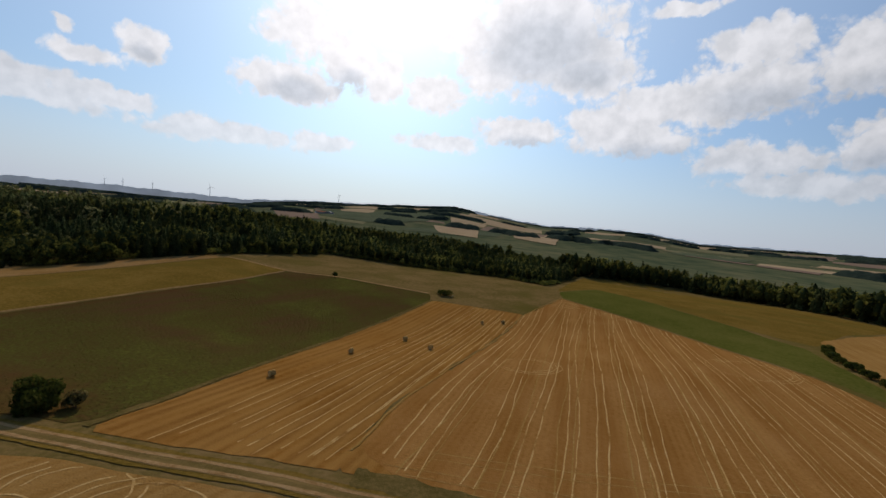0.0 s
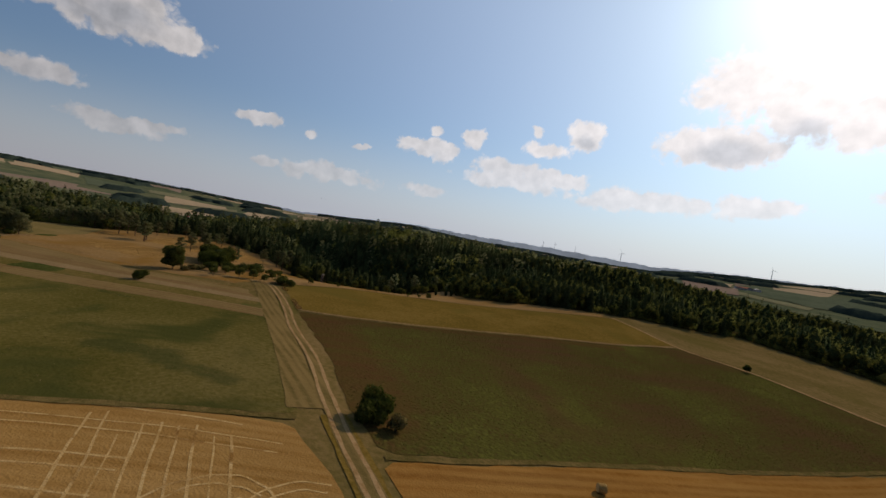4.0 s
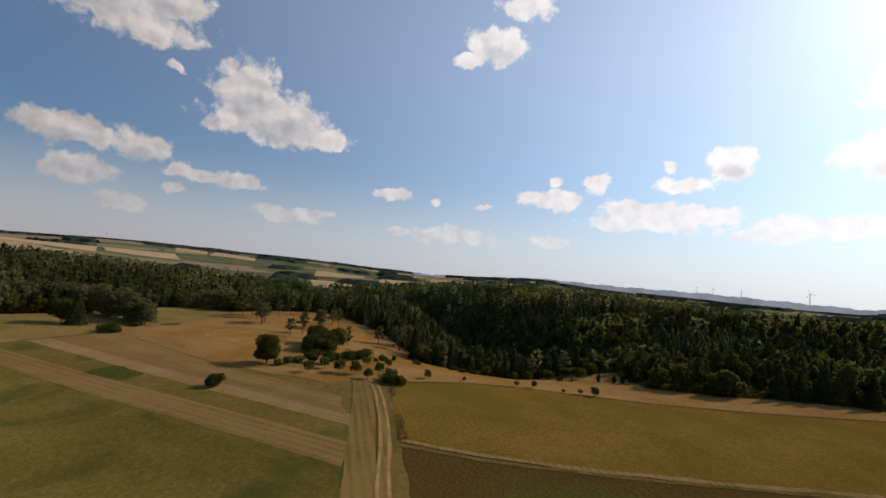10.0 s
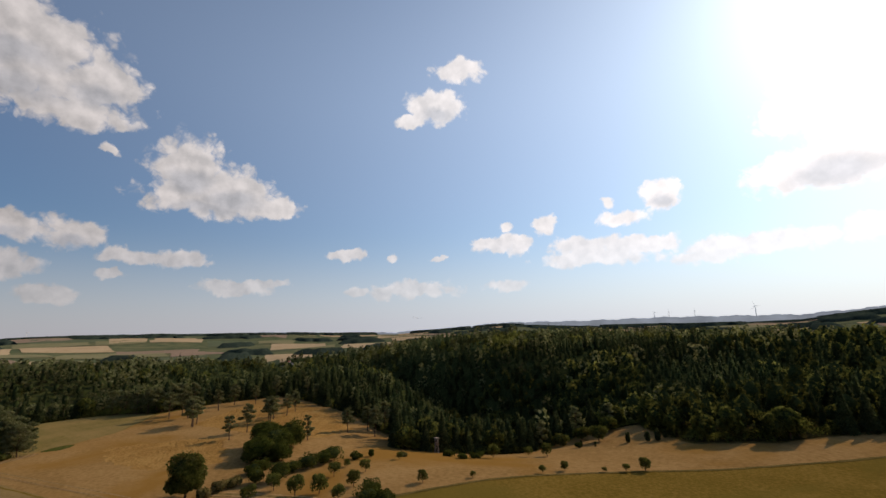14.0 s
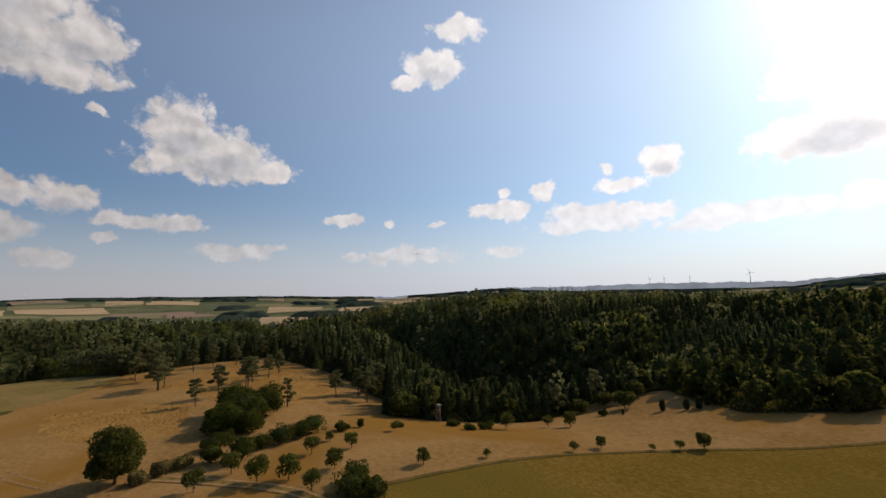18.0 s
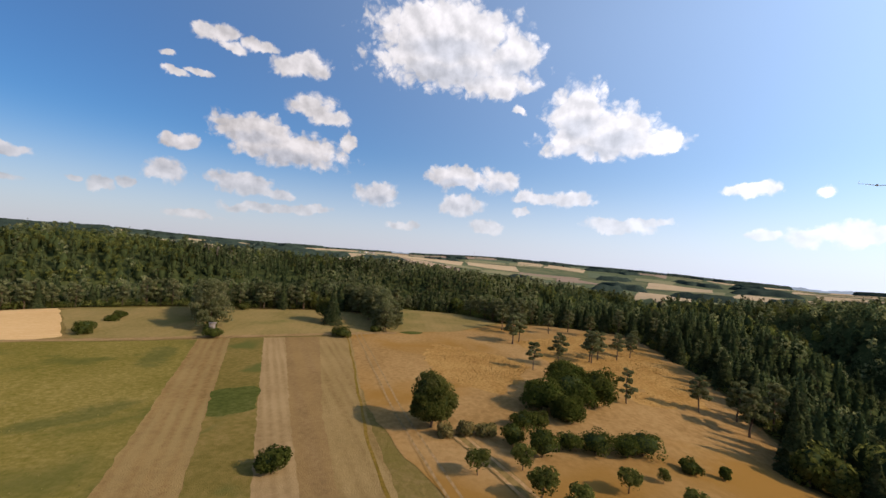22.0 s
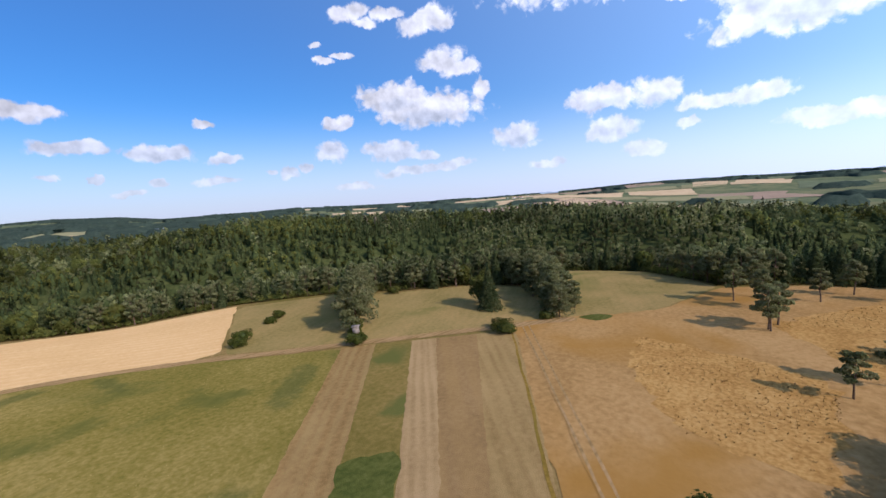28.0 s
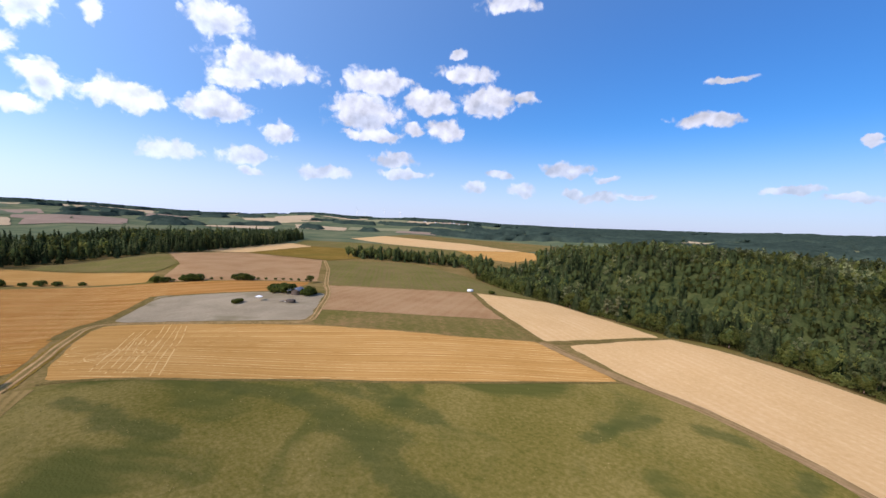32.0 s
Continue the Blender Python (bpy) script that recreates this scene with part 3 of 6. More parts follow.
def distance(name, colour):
    """A plain glowing backdrop colour with distance haze put into it, slightly mottled."""
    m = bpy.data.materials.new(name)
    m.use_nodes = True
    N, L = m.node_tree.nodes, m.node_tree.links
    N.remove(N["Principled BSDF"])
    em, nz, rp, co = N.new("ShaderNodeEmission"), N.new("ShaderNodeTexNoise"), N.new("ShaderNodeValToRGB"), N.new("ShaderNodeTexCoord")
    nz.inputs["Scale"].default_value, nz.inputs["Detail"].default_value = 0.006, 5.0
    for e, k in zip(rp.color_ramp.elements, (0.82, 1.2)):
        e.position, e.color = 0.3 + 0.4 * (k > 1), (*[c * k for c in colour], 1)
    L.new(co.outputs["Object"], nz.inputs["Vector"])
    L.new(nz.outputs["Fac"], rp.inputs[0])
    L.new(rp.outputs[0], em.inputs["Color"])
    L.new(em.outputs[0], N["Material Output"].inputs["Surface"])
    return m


# haze is in the glow of these ridges, brighter on the sun's side
M_HAZE_NORTH, M_HAZE_SOUTH = distance("hazy_ridge_towards_sun", (0.34, 0.43, 0.55)), distance("hazy_ridge_away_from_sun", (0.060, 0.095, 0.150))
M_PINE = material("pine_needles", [(0.088, 0.100, 0.036), (0.165, 0.168, 0.070), (0.250, 0.232, 0.112)], 0.3, 2.5, stain=(0.022, (0.070, 0.080, 0.030), 0.48, 0.66), spread=0.3, bump=0, thin=0.6)
M_SPRUCE = material("spruce_needles", [(0.030, 0.043, 0.018), (0.060, 0.074, 0.029), (0.106, 0.110, 0.047)], 0.3, 2.5, stain=(0.022, (0.034, 0.052, 0.022), 0.48, 0.66), spread=0.3, bump=0, thin=0.6)
M_LEAF = material("broad_leaves", [(0.055, 0.068, 0.016), (0.104, 0.112, 0.026), (0.165, 0.155, 0.044)], 0.3, 2.5, stain=(0.022, (0.120, 0.124, 0.032), 0.48, 0.66), spread=0.3, bump=0, thin=0.62)
M_BUSH = material("bush_leaves", [(0.036, 0.048, 0.010), (0.068, 0.080, 0.016), (0.108, 0.110, 0.028)], 0.4, 2.5, spread=0.45, bump=0, thin=0.5)
M_SCRUB = material("dry_scrub_leaves", [(0.12, 0.11, 0.035), (0.19, 0.155, 0.05), (0.24, 0.19, 0.075)], 0.4, 2.5, spread=0.45, bump=0, thin=0.35)
# closed bodies filling the crowns, coloured dark for the shade among the leaves
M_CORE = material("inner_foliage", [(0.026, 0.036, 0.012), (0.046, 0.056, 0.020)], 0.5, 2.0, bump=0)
M_BARK = material("bark", [(0.07, 0.045, 0.03), (0.13, 0.085, 0.055), (0.18, 0.12, 0.075)], 0.8, 6.0, bump_scale=12.0)
M_HAY = material("round_hay", [(0.368, 0.220, 0.065), (0.478, 0.296, 0.095), (0.552, 0.357, 0.125)], 1.2, 9.0, bump=0.8, bump_scale=14.0)
M_HAYEND = material("hay_coil", [(0.534, 0.357, 0.135), (0.626, 0.433, 0.180)], 1.2, 9.0)
M_WOOD = material("weathered_boards", [(0.120, 0.094, 0.070), (0.188, 0.151, 0.119), (0.247, 0.209, 0.175)], 1.0, 7.0, rough=0.8)
M_DARKWOOD = material("dark_boards", [(0.05, 0.035, 0.025), (0.09, 0.065, 0.045)], 1.0, 7.0, rough=0.8)
M_ROOF = material("slate_roof", [(0.06, 0.07, 0.09), (0.10, 0.115, 0.14)], 0.8, 5.0, rough=0.5)
M_REDROOF = material("tile_roof", [(0.20, 0.09, 0.06), (0.28, 0.13, 0.085)], 0.4, 3.0)
M_WHITE = material("white_paint", [(0.648, 0.648, 0.639), (0.720, 0.720, 0.711)], 0.4, 3.0, rough=0.5, bump=0.05)
M_WALL = material("light_render", [(0.351, 0.333, 0.304), (0.410, 0.392, 0.363)], 0.3, 2.0, bump=0.05)
M_GLASS = material("dark_pane", [(0.03, 0.035, 0.04), (0.05, 0.055, 0.06)], 0.5, 2.0, rough=0.35, bump=0)
M_METAL = material("galvanised_metal", [(0.38, 0.39, 0.40), (0.48, 0.49, 0.50)], 0.5, 4.0, rough=0.45, bump=0.05)
M_ROCK = material("pale_sandstone", [(0.130, 0.105, 0.075), (0.190, 0.150, 0.105)], 0.2, 1.0, bump=0.9, bump_scale=0.8)

# ---- terrain -----------------------------------------------------------
SKYLINE = {-180: 0.85, -175: 0.95, -167: 1.2, -162: 1.0, -158: 0.45, -148: 0.38, -143: 0.6, -137: 0.15, -125: -0.1, -113: 0.0, -105: 0.0, -98: 0.2, -91: 0.15, -84: -0.1, -75: -0.2, -70: -0.55, -60: -0.85,
           -54: -0.65, -45: -0.05, -35: -0.2, -25: -0.1, -12: -0.3, -5: 0.3, 1: 0.6, 7: 0.95, 11: 1.1, 16: 1.5, 20: 1.1, 25: 0.5, 29: 0.2, 36: 0.55, 42: 0.45, 47: -0.1, 52: 0.05, 63: 0.35, 75: 0.5, 83: 0.58, 96: 0.4,
           105: 0.1, 112: 0.3, 120: 0.8, 125: 0.55, 138: 0.7, 148: 0.43, 162: 0.5, 174: 0.5, 180: 0.85}
SKY_A, SKY_E = np.array(sorted(SKYLINE)), np.array([SKYLINE[a] for a in sorted(SKYLINE)])
CX, CY = -100.0, 55.0


def smooth(v):
    v = np.clip(v, 0.0, 1.0)
    return v * v * (3 - 2 * v)


def along(x, y, line):
    """Distance to a polyline, and how far along it (in metres) the nearest point lies."""
    best, run, far = np.full(x.shape, 1e9), np.zeros(x.shape), 0.0
    for (ax, ay), (bx, by) in zip(line, line[1:]):
        dx, dy = bx - ax, by - ay
        n = math.hypot(dx, dy)
        s = np.clip(((x - ax) * dx + (y - ay) * dy) / n**2, 0, 1)
        d = np.hypot(x - ax - s * dx, y - ay - s * dy)
        run = np.where(d < best, far + s * n, run)
        best, far = np.minimum(best, d), far + n
    return best, run


VALLEYS = [([(-198, 180), (-230, 220), (-295, 266), (-420, 290), (-650, 300), (-1000, 250)], 50.0, 50.0, 75.0),
           ([(20, -270), (-120, -225), (-200, -215), (-275, -185), (-375, -120), (-425, -20), (-440, 90), (-560, 190)], 40.0, 62.0, 130.0),
           ([(-200, -215), (-225, -330), (-290, -520), (-350, -800)], 12.0, 60.0, 60.0)]


def height(x, y):
    x, y = np.asarray(x, float), np.asarray(y, float)
    r, az = np.hypot(x - CX, y - CY), np.degrees(np.arctan2(x - CX, y - CY))
    h = -3.0 * smooth((y - 75) / 60) * smooth((x + 80) / 50) - 5.0 * smooth((y - 200) / 130)
    h = h + 5.0 * smooth((40 - y) / 75) * smooth((x + 205) / 60)
    h = h + 4.6 * np.exp(-(((x + 68) / 55) ** 2 + ((y - 42) / 38) ** 2)) + 2.0 * np.exp(-(((x + 157) / 40) ** 2 + ((y - 138) / 48) ** 2)) - 2.0 * np.exp(-(((x + 140) / 35) ** 2 + ((y + 45) / 35) ** 2))
    for line, deep, wide, ramp in VALLEYS:
        d, run = along(x, y, line)
        h = h - deep * smooth((run + 25) / ramp) * np.exp(-((d / wide) ** 2))
    h = h + 13.0 * np.exp(-(((x + 110) / 130) ** 2 + ((y - 390) / 110) ** 2)) + 14.0 * np.exp(-(((x + 480) / 220) ** 2 + ((y - 480) / 150) ** 2))
    h = h + 17.0 * np.exp(-(((x + 430) / 120) ** 2 + ((y + 360) / 130) ** 2)) + 15.0 * np.exp(-(((x + 70) / 95) ** 2 + ((y + 420) / 130) ** 2)) + 3.0 * np.exp(-(((x + 640) / 130) ** 2 + ((y + 60) / 160) ** 2))
    h = h - 26.0 * smooth((r - 330) / 450) * (1 - smooth((r - 1300) / 1600)) * np.exp(-(((az + 80) / 23) ** 4))
    h = h - 9.0 * np.exp(-(((x - 330) / 120) ** 2 + ((y - 330) / 150) ** 2))
    top = 32.0 + 3900.0 * np.tan(np.radians(np.interp(az, SKY_A, SKY_E) - 0.2 - 0.7 * np.exp(-(((az + 25) / 17) ** 2))))
    far = smooth((r - 700) / 3200)
    roll = np.sin(x * 0.0052 + 1.3) * np.sin(y * 0.0047 + 0.4) + 0.6 * np.sin(x * 0.011 + y * 0.008)
    h = h + far * top + roll * (6.0 * smooth((r - 500) / 900) * (1 - smooth((r - 3000) / 900)))
    return h - 40.0 * smooth((r - 4000) / 800)


def zat(x, y):
    return float(height(x, y))


def mesh_object(name, verts, faces, mat, parent=None, label=""):
    """verts: n x 3, faces: n x 3 or n x 4, all alike."""
    verts, faces = np.asarray(verts, np.float32), np.asarray(faces, np.int32)
    me = bpy.data.meshes.new(name)
    k = faces.shape[1]
    me.vertices.add(len(verts))
    me.vertices.foreach_set("co", verts.ravel())
    me.loops.add(faces.size)
    me.loops.foreach_set("vertex_index", faces.ravel())
    me.polygons.add(len(faces))
    me.polygons.foreach_set("loop_start", np.arange(0, faces.size, k, dtype=np.int32))
    me.update(calc_edges=True)
    me.materials.append(mat)
    ob = new(name, me)
    if parent:
        ob.parent = parent
    if label:
        ob["label"] = label
    return ob


def smooth_shade(ob):
    ob.data.polygons.foreach_set("use_smooth", np.ones(len(ob.data.polygons), bool))
    return ob


rings = [0.0, 0.3]
while rings[-1] < 420:
    rings.append(rings[-1] + 5.0)
while rings[-1] < 4850:
    rings.append(rings[-1] * 1.045)
SEG = 288
ga = np.linspace(0, 2 * math.pi, SEG, endpoint=False)
gr = np.array(rings[1:])
gx, gy = CX + np.outer(gr, np.sin(ga)), CY + np.outer(gr, np.cos(ga))
gv = np.concatenate([[[CX, CY, zat(CX, CY)]], np.stack([gx.ravel(), gy.ravel(), height(gx, gy).ravel()], -1)])
near_ring = len([q for q in rings if q < 460])
ii = np.arange(len(gr) - 1)[:, None] * SEG + np.arange(SEG)[None] + 1
jj = np.arange(len(gr) - 1)[:, None] * SEG + (np.arange(SEG)[None] + 1) % SEG + 1
quads = np.stack([ii, ii + SEG, jj + SEG, jj], -1).reshape(-1, 4)
ground = mesh_object("ground", gv, quads[:, ::-1], M_GRASS)
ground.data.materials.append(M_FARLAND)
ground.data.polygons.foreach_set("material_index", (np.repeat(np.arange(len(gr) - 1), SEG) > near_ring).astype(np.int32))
smooth_shade(ground)
tagged(ground, "rolling dry grass land reaching to the hills", "ground", kind="structure")


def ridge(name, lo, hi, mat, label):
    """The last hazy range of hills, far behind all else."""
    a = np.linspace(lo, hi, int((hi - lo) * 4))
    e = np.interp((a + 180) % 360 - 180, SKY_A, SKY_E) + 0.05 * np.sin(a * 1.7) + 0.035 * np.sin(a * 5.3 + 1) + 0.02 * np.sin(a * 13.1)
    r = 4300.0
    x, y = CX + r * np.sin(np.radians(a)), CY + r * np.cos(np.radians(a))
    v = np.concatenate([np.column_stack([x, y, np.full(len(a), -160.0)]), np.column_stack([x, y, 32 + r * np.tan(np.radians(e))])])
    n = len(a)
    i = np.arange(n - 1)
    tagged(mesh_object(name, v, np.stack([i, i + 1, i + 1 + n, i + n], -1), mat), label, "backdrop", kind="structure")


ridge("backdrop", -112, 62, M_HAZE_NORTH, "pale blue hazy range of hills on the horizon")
ridge("backdrop", 62, 248, M_HAZE_SOUTH, "range of hills on the horizon, glowing dark blue as distance haze")

from mathutils import geometry


def inside(px, py, poly):
    px, py = np.asarray(px, float), np.asarray(py, float)
    c = np.zeros(px.shape, bool)
    for (ax, ay), (bx, by) in zip(poly, poly[1:] + poly[:1]):
        if ay != by:
            c ^= ((ay > py) != (by > py)) & (px < (bx - ax) * (py - ay) / (by - ay) + ax)
    return c


def dense(pts, step, closed, rng, jitter):
    out = []
    for (ax, ay), (bx, by) in zip(pts, pts[1:] + (pts[:1] if closed else [])):
        n = max(1, int(math.hypot(bx - ax, by - ay) / step))
        for i in range(n):
            out.append((ax + (bx - ax) * i / n + rng.uniform(-jitter, jitter), ay + (by - ay) * i / n + rng.uniform(-jitter, jitter)))
    return out if closed else out + [pts[-1]]


def rounded(pts, closed=True, times=2, cut=1.2):
    """Corners cut off at a given distance, again and again."""
    for _ in range(times):
        out = [] if closed else [pts[0]]
        for (ax, ay), (bx, by) in zip(pts, pts[1:] + (pts[:1] if closed else [])):
            c = min(0.25, cut / (math.hypot(bx - ax, by - ay) + 1e-6))
            out += [(ax + c * (bx - ax), ay + c * (by - ay)), (bx + c * (ax - bx), by + c * (ay - by))]
        pts = out if closed else out + [pts[-1]]
    return pts


def sheet(name, outline, mat, lift, label, category="field", step=3.0, grid=4.5, jitter=0.35, kind="structure", parent=None, round_times=1):
    """A field: its outline draped on the land, lifted by a few centimetres."""
    rng = random.Random(len(outline) * 7 + int(abs(outline[0][0])))
    edge = dense(rounded(list(outline), True, round_times), step, True, rng, jitter)
    xs, ys = [p[0] for p in edge], [p[1] for p in edge]
    qx, qy = np.meshgrid(np.arange(min(xs), max(xs), grid), np.arange(min(ys), max(ys), grid))
    keep = inside(qx, qy, edge)
    verts = [Vector(p) for p in edge] + [Vector((a + rng.uniform(-1, 1), b + rng.uniform(-1, 1))) for a, b in zip(qx[keep], qy[keep])]
    n = len(edge)
    v, _, f, _, _, _ = geometry.delaunay_2d_cdt(verts, [(i, (i + 1) % n) for i in range(n)], [], 1, 1e-4)
    co = np.array([(p.x, p.y) for p in v])
    tri = np.array([t for t in f if len(t) == 3])
    z = height(co[:, 0], co[:, 1]) + (0.5 * lift if lift < 0.29 else lift)
    ob = smooth_shade(mesh_object(name, np.column_stack([co, z]), tri, mat, parent))
    a, b, c = (co[tri[0]][i] for i in range(3))
    if (b[0] - a[0]) * (c[1] - a[1]) - (b[1] - a[1]) * (c[0] - a[0]) < 0:
        ob.data.flip_normals()
    return tagged(ob, label, category, kind=kind) if not parent else ob


def ribbon(name, line, width, mat, lift, label="", category="track", parent=None, step=2.0, jitter=0.12, rise=0.0, kind="structure", uneven=1.0, turns=3):
    """A band along a line, draped on the land; rise: how far its middle stands up."""
    rng = random.Random(int(abs(line[0][0] * 31 + line[-1][1] * 17)))
    pts = np.array(dense(rounded(list(line), False, turns, 7.0), step, False, rng, 0))
    t = np.gradient(pts, axis=0)
    t /= np.linalg.norm(t, axis=1, keepdims=True) + 1e-9
    nrm = np.stack([-t[:, 1], t[:, 0]], -1)
    ph = rng.uniform(0, 50)
    run = np.arange(len(pts))[:, None] * step + ph
    wob = jitter * (np.sin(run * 0.31) + 0.6 * np.sin(run * 0.83 + 1))
    w = width / 2 * (1 + uneven * (0.10 * np.sin(run * 0.47 + 2) + 0.07 * np.sin(run * 1.3)))
    rows = [pts + nrm * (wob - w), pts + nrm * wob, pts + nrm * (wob + w)]
    zs = [height(q[:, 0], q[:, 1]) + 0.5 * lift for q in rows]
    zs[1] = zs[1] + rise
    v = np.concatenate([np.column_stack([q, z]) for q, z in zip(rows, zs)])
    n = len(pts)
    i = np.arange(n - 1)
    f = np.concatenate([np.stack([i + k * n, i + 1 + k * n, i + 1 + (k + 1) * n, i + (k + 1) * n], -1)[:, ::-1] for k in (0, 1)])
    ob = mesh_object(name, v, f[:, ::-1], mat, parent, label if parent else "")
    return ob if parent else tagged(ob, label, category, kind=kind)

# ---- fields ------------------------------------------------------------
FIELD_A = [(-12, 55), (-5, 69.5), (29, 113), (57, 153), (97, 193), (107, 160), (113, 128), (111.5, 83), (105, 56), (96, 34), (82, 5), (57, -26), (32, -56), (25, -50), (14, -34), (21, -21), (47, 12), (14, 34), (9, 38), (3, 44), (-7, 48.5)]
FIELD_B = [(-45.5, 59), (-38.5, 72), (-26.5, 95), (-9, 124), (8, 149), (23, 172), (57, 154), (28.5, 114), (-5.5, 70.5), (-13.5, 55), (-14, 50.5), (-22, 52.5), (-33, 55)]
FIELD_C = [(-117.5, 89.3), (-105, 104.5), (-85, 136), (-69.5, 162.5), (-58.5, 182), (-44, 219.5), (-20, 217.5), (-1, 203), (24, 186), (22, 173), (-10, 125), (-27.5, 96), (-39.5, 73), (-47, 60.5), (-59, 64), (-84, 76.5), (-101, 83)]
FIELD_D = [(-154, 103), (-147.5, 130), (-134, 152), (-119, 169), (-97, 201), (-79, 234), (-74, 238), (-45, 221.5), (-59.5, 182.5), (-70.5, 163), (-86, 136.5), (-106, 105), (-119.5, 90), (-135, 96)]
FIELD_K = [(-57, 54), (-45, 52), (-34, 49), (-24, 46.8), (-14, 43.3), (-5, 40), (0, 36.5), (-2, 32), (-12, 21.5), (-30, 5.5), (-46, -9), (-70, -25.5), (-90, -40), (-109, -57), (-139, -46), (-121, -22), (-108, -7), (-91, 10), (-75, 32), (-64, 45)]
MEADOW = [(-59, 56), (-65, 45), (-76, 32), (-92, 10), (-109, -7), (-122, -22), (-139, -45.5), (-160, -42), (-182, -31), (-192, -24), (-212, 1), (-208, 4), (-151, 59), (-123, 80.5), (-100, 72.5), (-69, 59.5)]


def blotches(ob, lines):
    """How near each point of a field lies to lines of other growth: (half-width, points)."""
    co = np.empty(len(ob.data.vertices) * 3)
    ob.data.vertices.foreach_get("co", co)
    x, y = co[0::3], co[1::3]
    w = np.zeros(len(x))
    for half, pts in lines:
        w = np.maximum(w, 1 - smooth((along(x, y, pts)[0] - 0.25 * half) / half))
    ob.data.attributes.new("blotch", "FLOAT", "POINT").data.foreach_set("value", w.astype(np.float32))
    return ob


blotches(sheet("meadow", MEADOW, M_MEADOW, 0.10, "uneven green and yellow meadow with darker streaks", grid=1.8),
         [(4.5, [(-82, 28), (-91, 21), (-102, 16), (-116, 16), (-129, 19), (-144, 18)]), (3.5, [(-94, 11), (-105, 6), (-119, 4)]), (5.0, [(-110, 18), (-121, 12)]), (3.0, [(-145, -13), (-148, -22), (-151, -30)]),
          (3.5, [(-159, -33), (-165, -34)]), (2.8, [(-175, -30), (-175, -21)]), (4.0, [(-86, 48), (-95, 41)]), (3.0, [(-98, 3), (-110, 2), (-122, 3)]), (3.6, [(-159, 25), (-170, 27)]), (1.6, [(-134, 54), (-140, 52), (-146, 49)]),
          (2.0, [(-147, -24), (-145, -12)]), (3.0, [(-72, 52), (-84, 46)]), (4.0, [(-200, 2), (-188, 12)])])
stubble_a = sheet("stubble_field", FIELD_A, M_STUBBLE_A, 0.12, "harvested field of dark orange stubble crossed by wheel tracks", grid=4.0)
stubble_b = sheet("stubble_field", FIELD_B, M_STUBBLE_B, 0.11, "harvested strip of stubble dotted with round bales", grid=4.0)
sheet("stubble_headland", [(-15, 51), (-13, 57), (6, 88), (14, 86), (-4, 55), (-9, 48)], M_STUBBLE_B, 0.09, "trodden stubble between the two fields")
blotches(sheet("crop_field", FIELD_C, M_CROP, 0.10, "dark green root crop with reddish bare earth", grid=2.2),
         [(16.0, [(-60, 65), (-84, 77), (-101, 84), (-117, 90)]), (6.5, [(-117, 90), (-105, 104.5), (-85, 136), (-69, 163), (-58, 182)])])
sheet("meadow", FIELD_D, M_OLIVE, 0.11, "olive meadow strip between crop and pasture")
stubble_k = sheet("stubble_field", FIELD_K, M_STUBBLE_K, 0.12, "long golden stubble field in rows", grid=4.0)
PASTURE = [(-244, 29), (-234, 36), (-209.5, 48), (-184, 64), (-170, 76), (-158, 88), (-158, 97), (-154, 103), (-147.5, 130), (-134, 152), (-119, 169), (-97, 201), (-79, 234), (-84, 241), (-92, 236), (-103, 221), (-117, 199),
           (-132, 189), (-146, 197), (-160, 209), (-176, 196), (-177, 170), (-186, 147), (-195, 133), (-214, 141), (-252, 139), (-302, 128), (-306, 100), (-298, 76), (-267, 62)]
sheet("pasture", PASTURE, M_DRY, 0.09, "parched tan pasture with scattered trees")
sheet("tussock_patch", [(-244, 60), (-240, 74), (-234, 90), (-214, 88), (-203, 84), (-208, 71), (-224, 62)], M_GOLD, 0.14, "patch of golden tussock grass in the pasture", "grass", step=1.6, jitter=1.1)
sheet("tussock_patch", [(-216, 116), (-236, 96), (-262, 84), (-288, 108), (-268, 130), (-226, 132)], M_GOLD, 0.13, "golden dry grass among the pines", "grass", step=1.6, jitter=1.1)
WEST = [(-215, -1), (-243, 33), (-267, 62), (-298, 74), (-318, 60), (-341, 37), (-338, 3), (-286, 17), (-280, -6), (-262, -29), (-256, -51), (-231, -76), (-226, -72), (-197, -25)]
sheet("meadow", WEST, M_WEST, 0.09, "mown grey-green meadow beside the wood")
sheet("grass_patch", [(-253.5, 44), (-257.5, 47), (-258.5, 52), (-254.5, 52), (-251.5, 48)], M_PATCH, 0.15, "small patch of fresh green grass", "grass")
SP, SU, SN = np.array((-211.0, 1.0)), np.array((0.793, 0.61)), np.array((-0.61, 0.793))
OFF_A, OFF_B = (0, 8.0, 16.8, 22.7, 32.7, 41.6), (0, 8.2, 15.5, 20.5, 25.5, 32.0)


def strip_point(i, u):
    return tuple(SP + SU * u + SN * (OFF_A[i] + (OFF_B[i] - OFF_A[i]) * max(0, min(1.4, u / 60))))


STRIP_END = (124, 120, 116, 112, 108, 104)
for i, (m, words) in enumerate(zip(M_STRIPS, ("brown fallow strip of ploughland", "green grass strip with a dark lush patch", "pale straw-coloured strip", "brown dry strip", "raked strip with pale rows"))):
    sheet("field_strip", [strip_point(i, -1.8), strip_point(i, 60), strip_point(i, STRIP_END[i]), *[tuple(np.array(strip_point(i + 1, u)) + SN * 0.7) for u in (STRIP_END[i + 1], 60, -1.8)]],
          m, 0.14 + 0.01 * i, words, round_times=0, jitter=0.16, step=1.2)
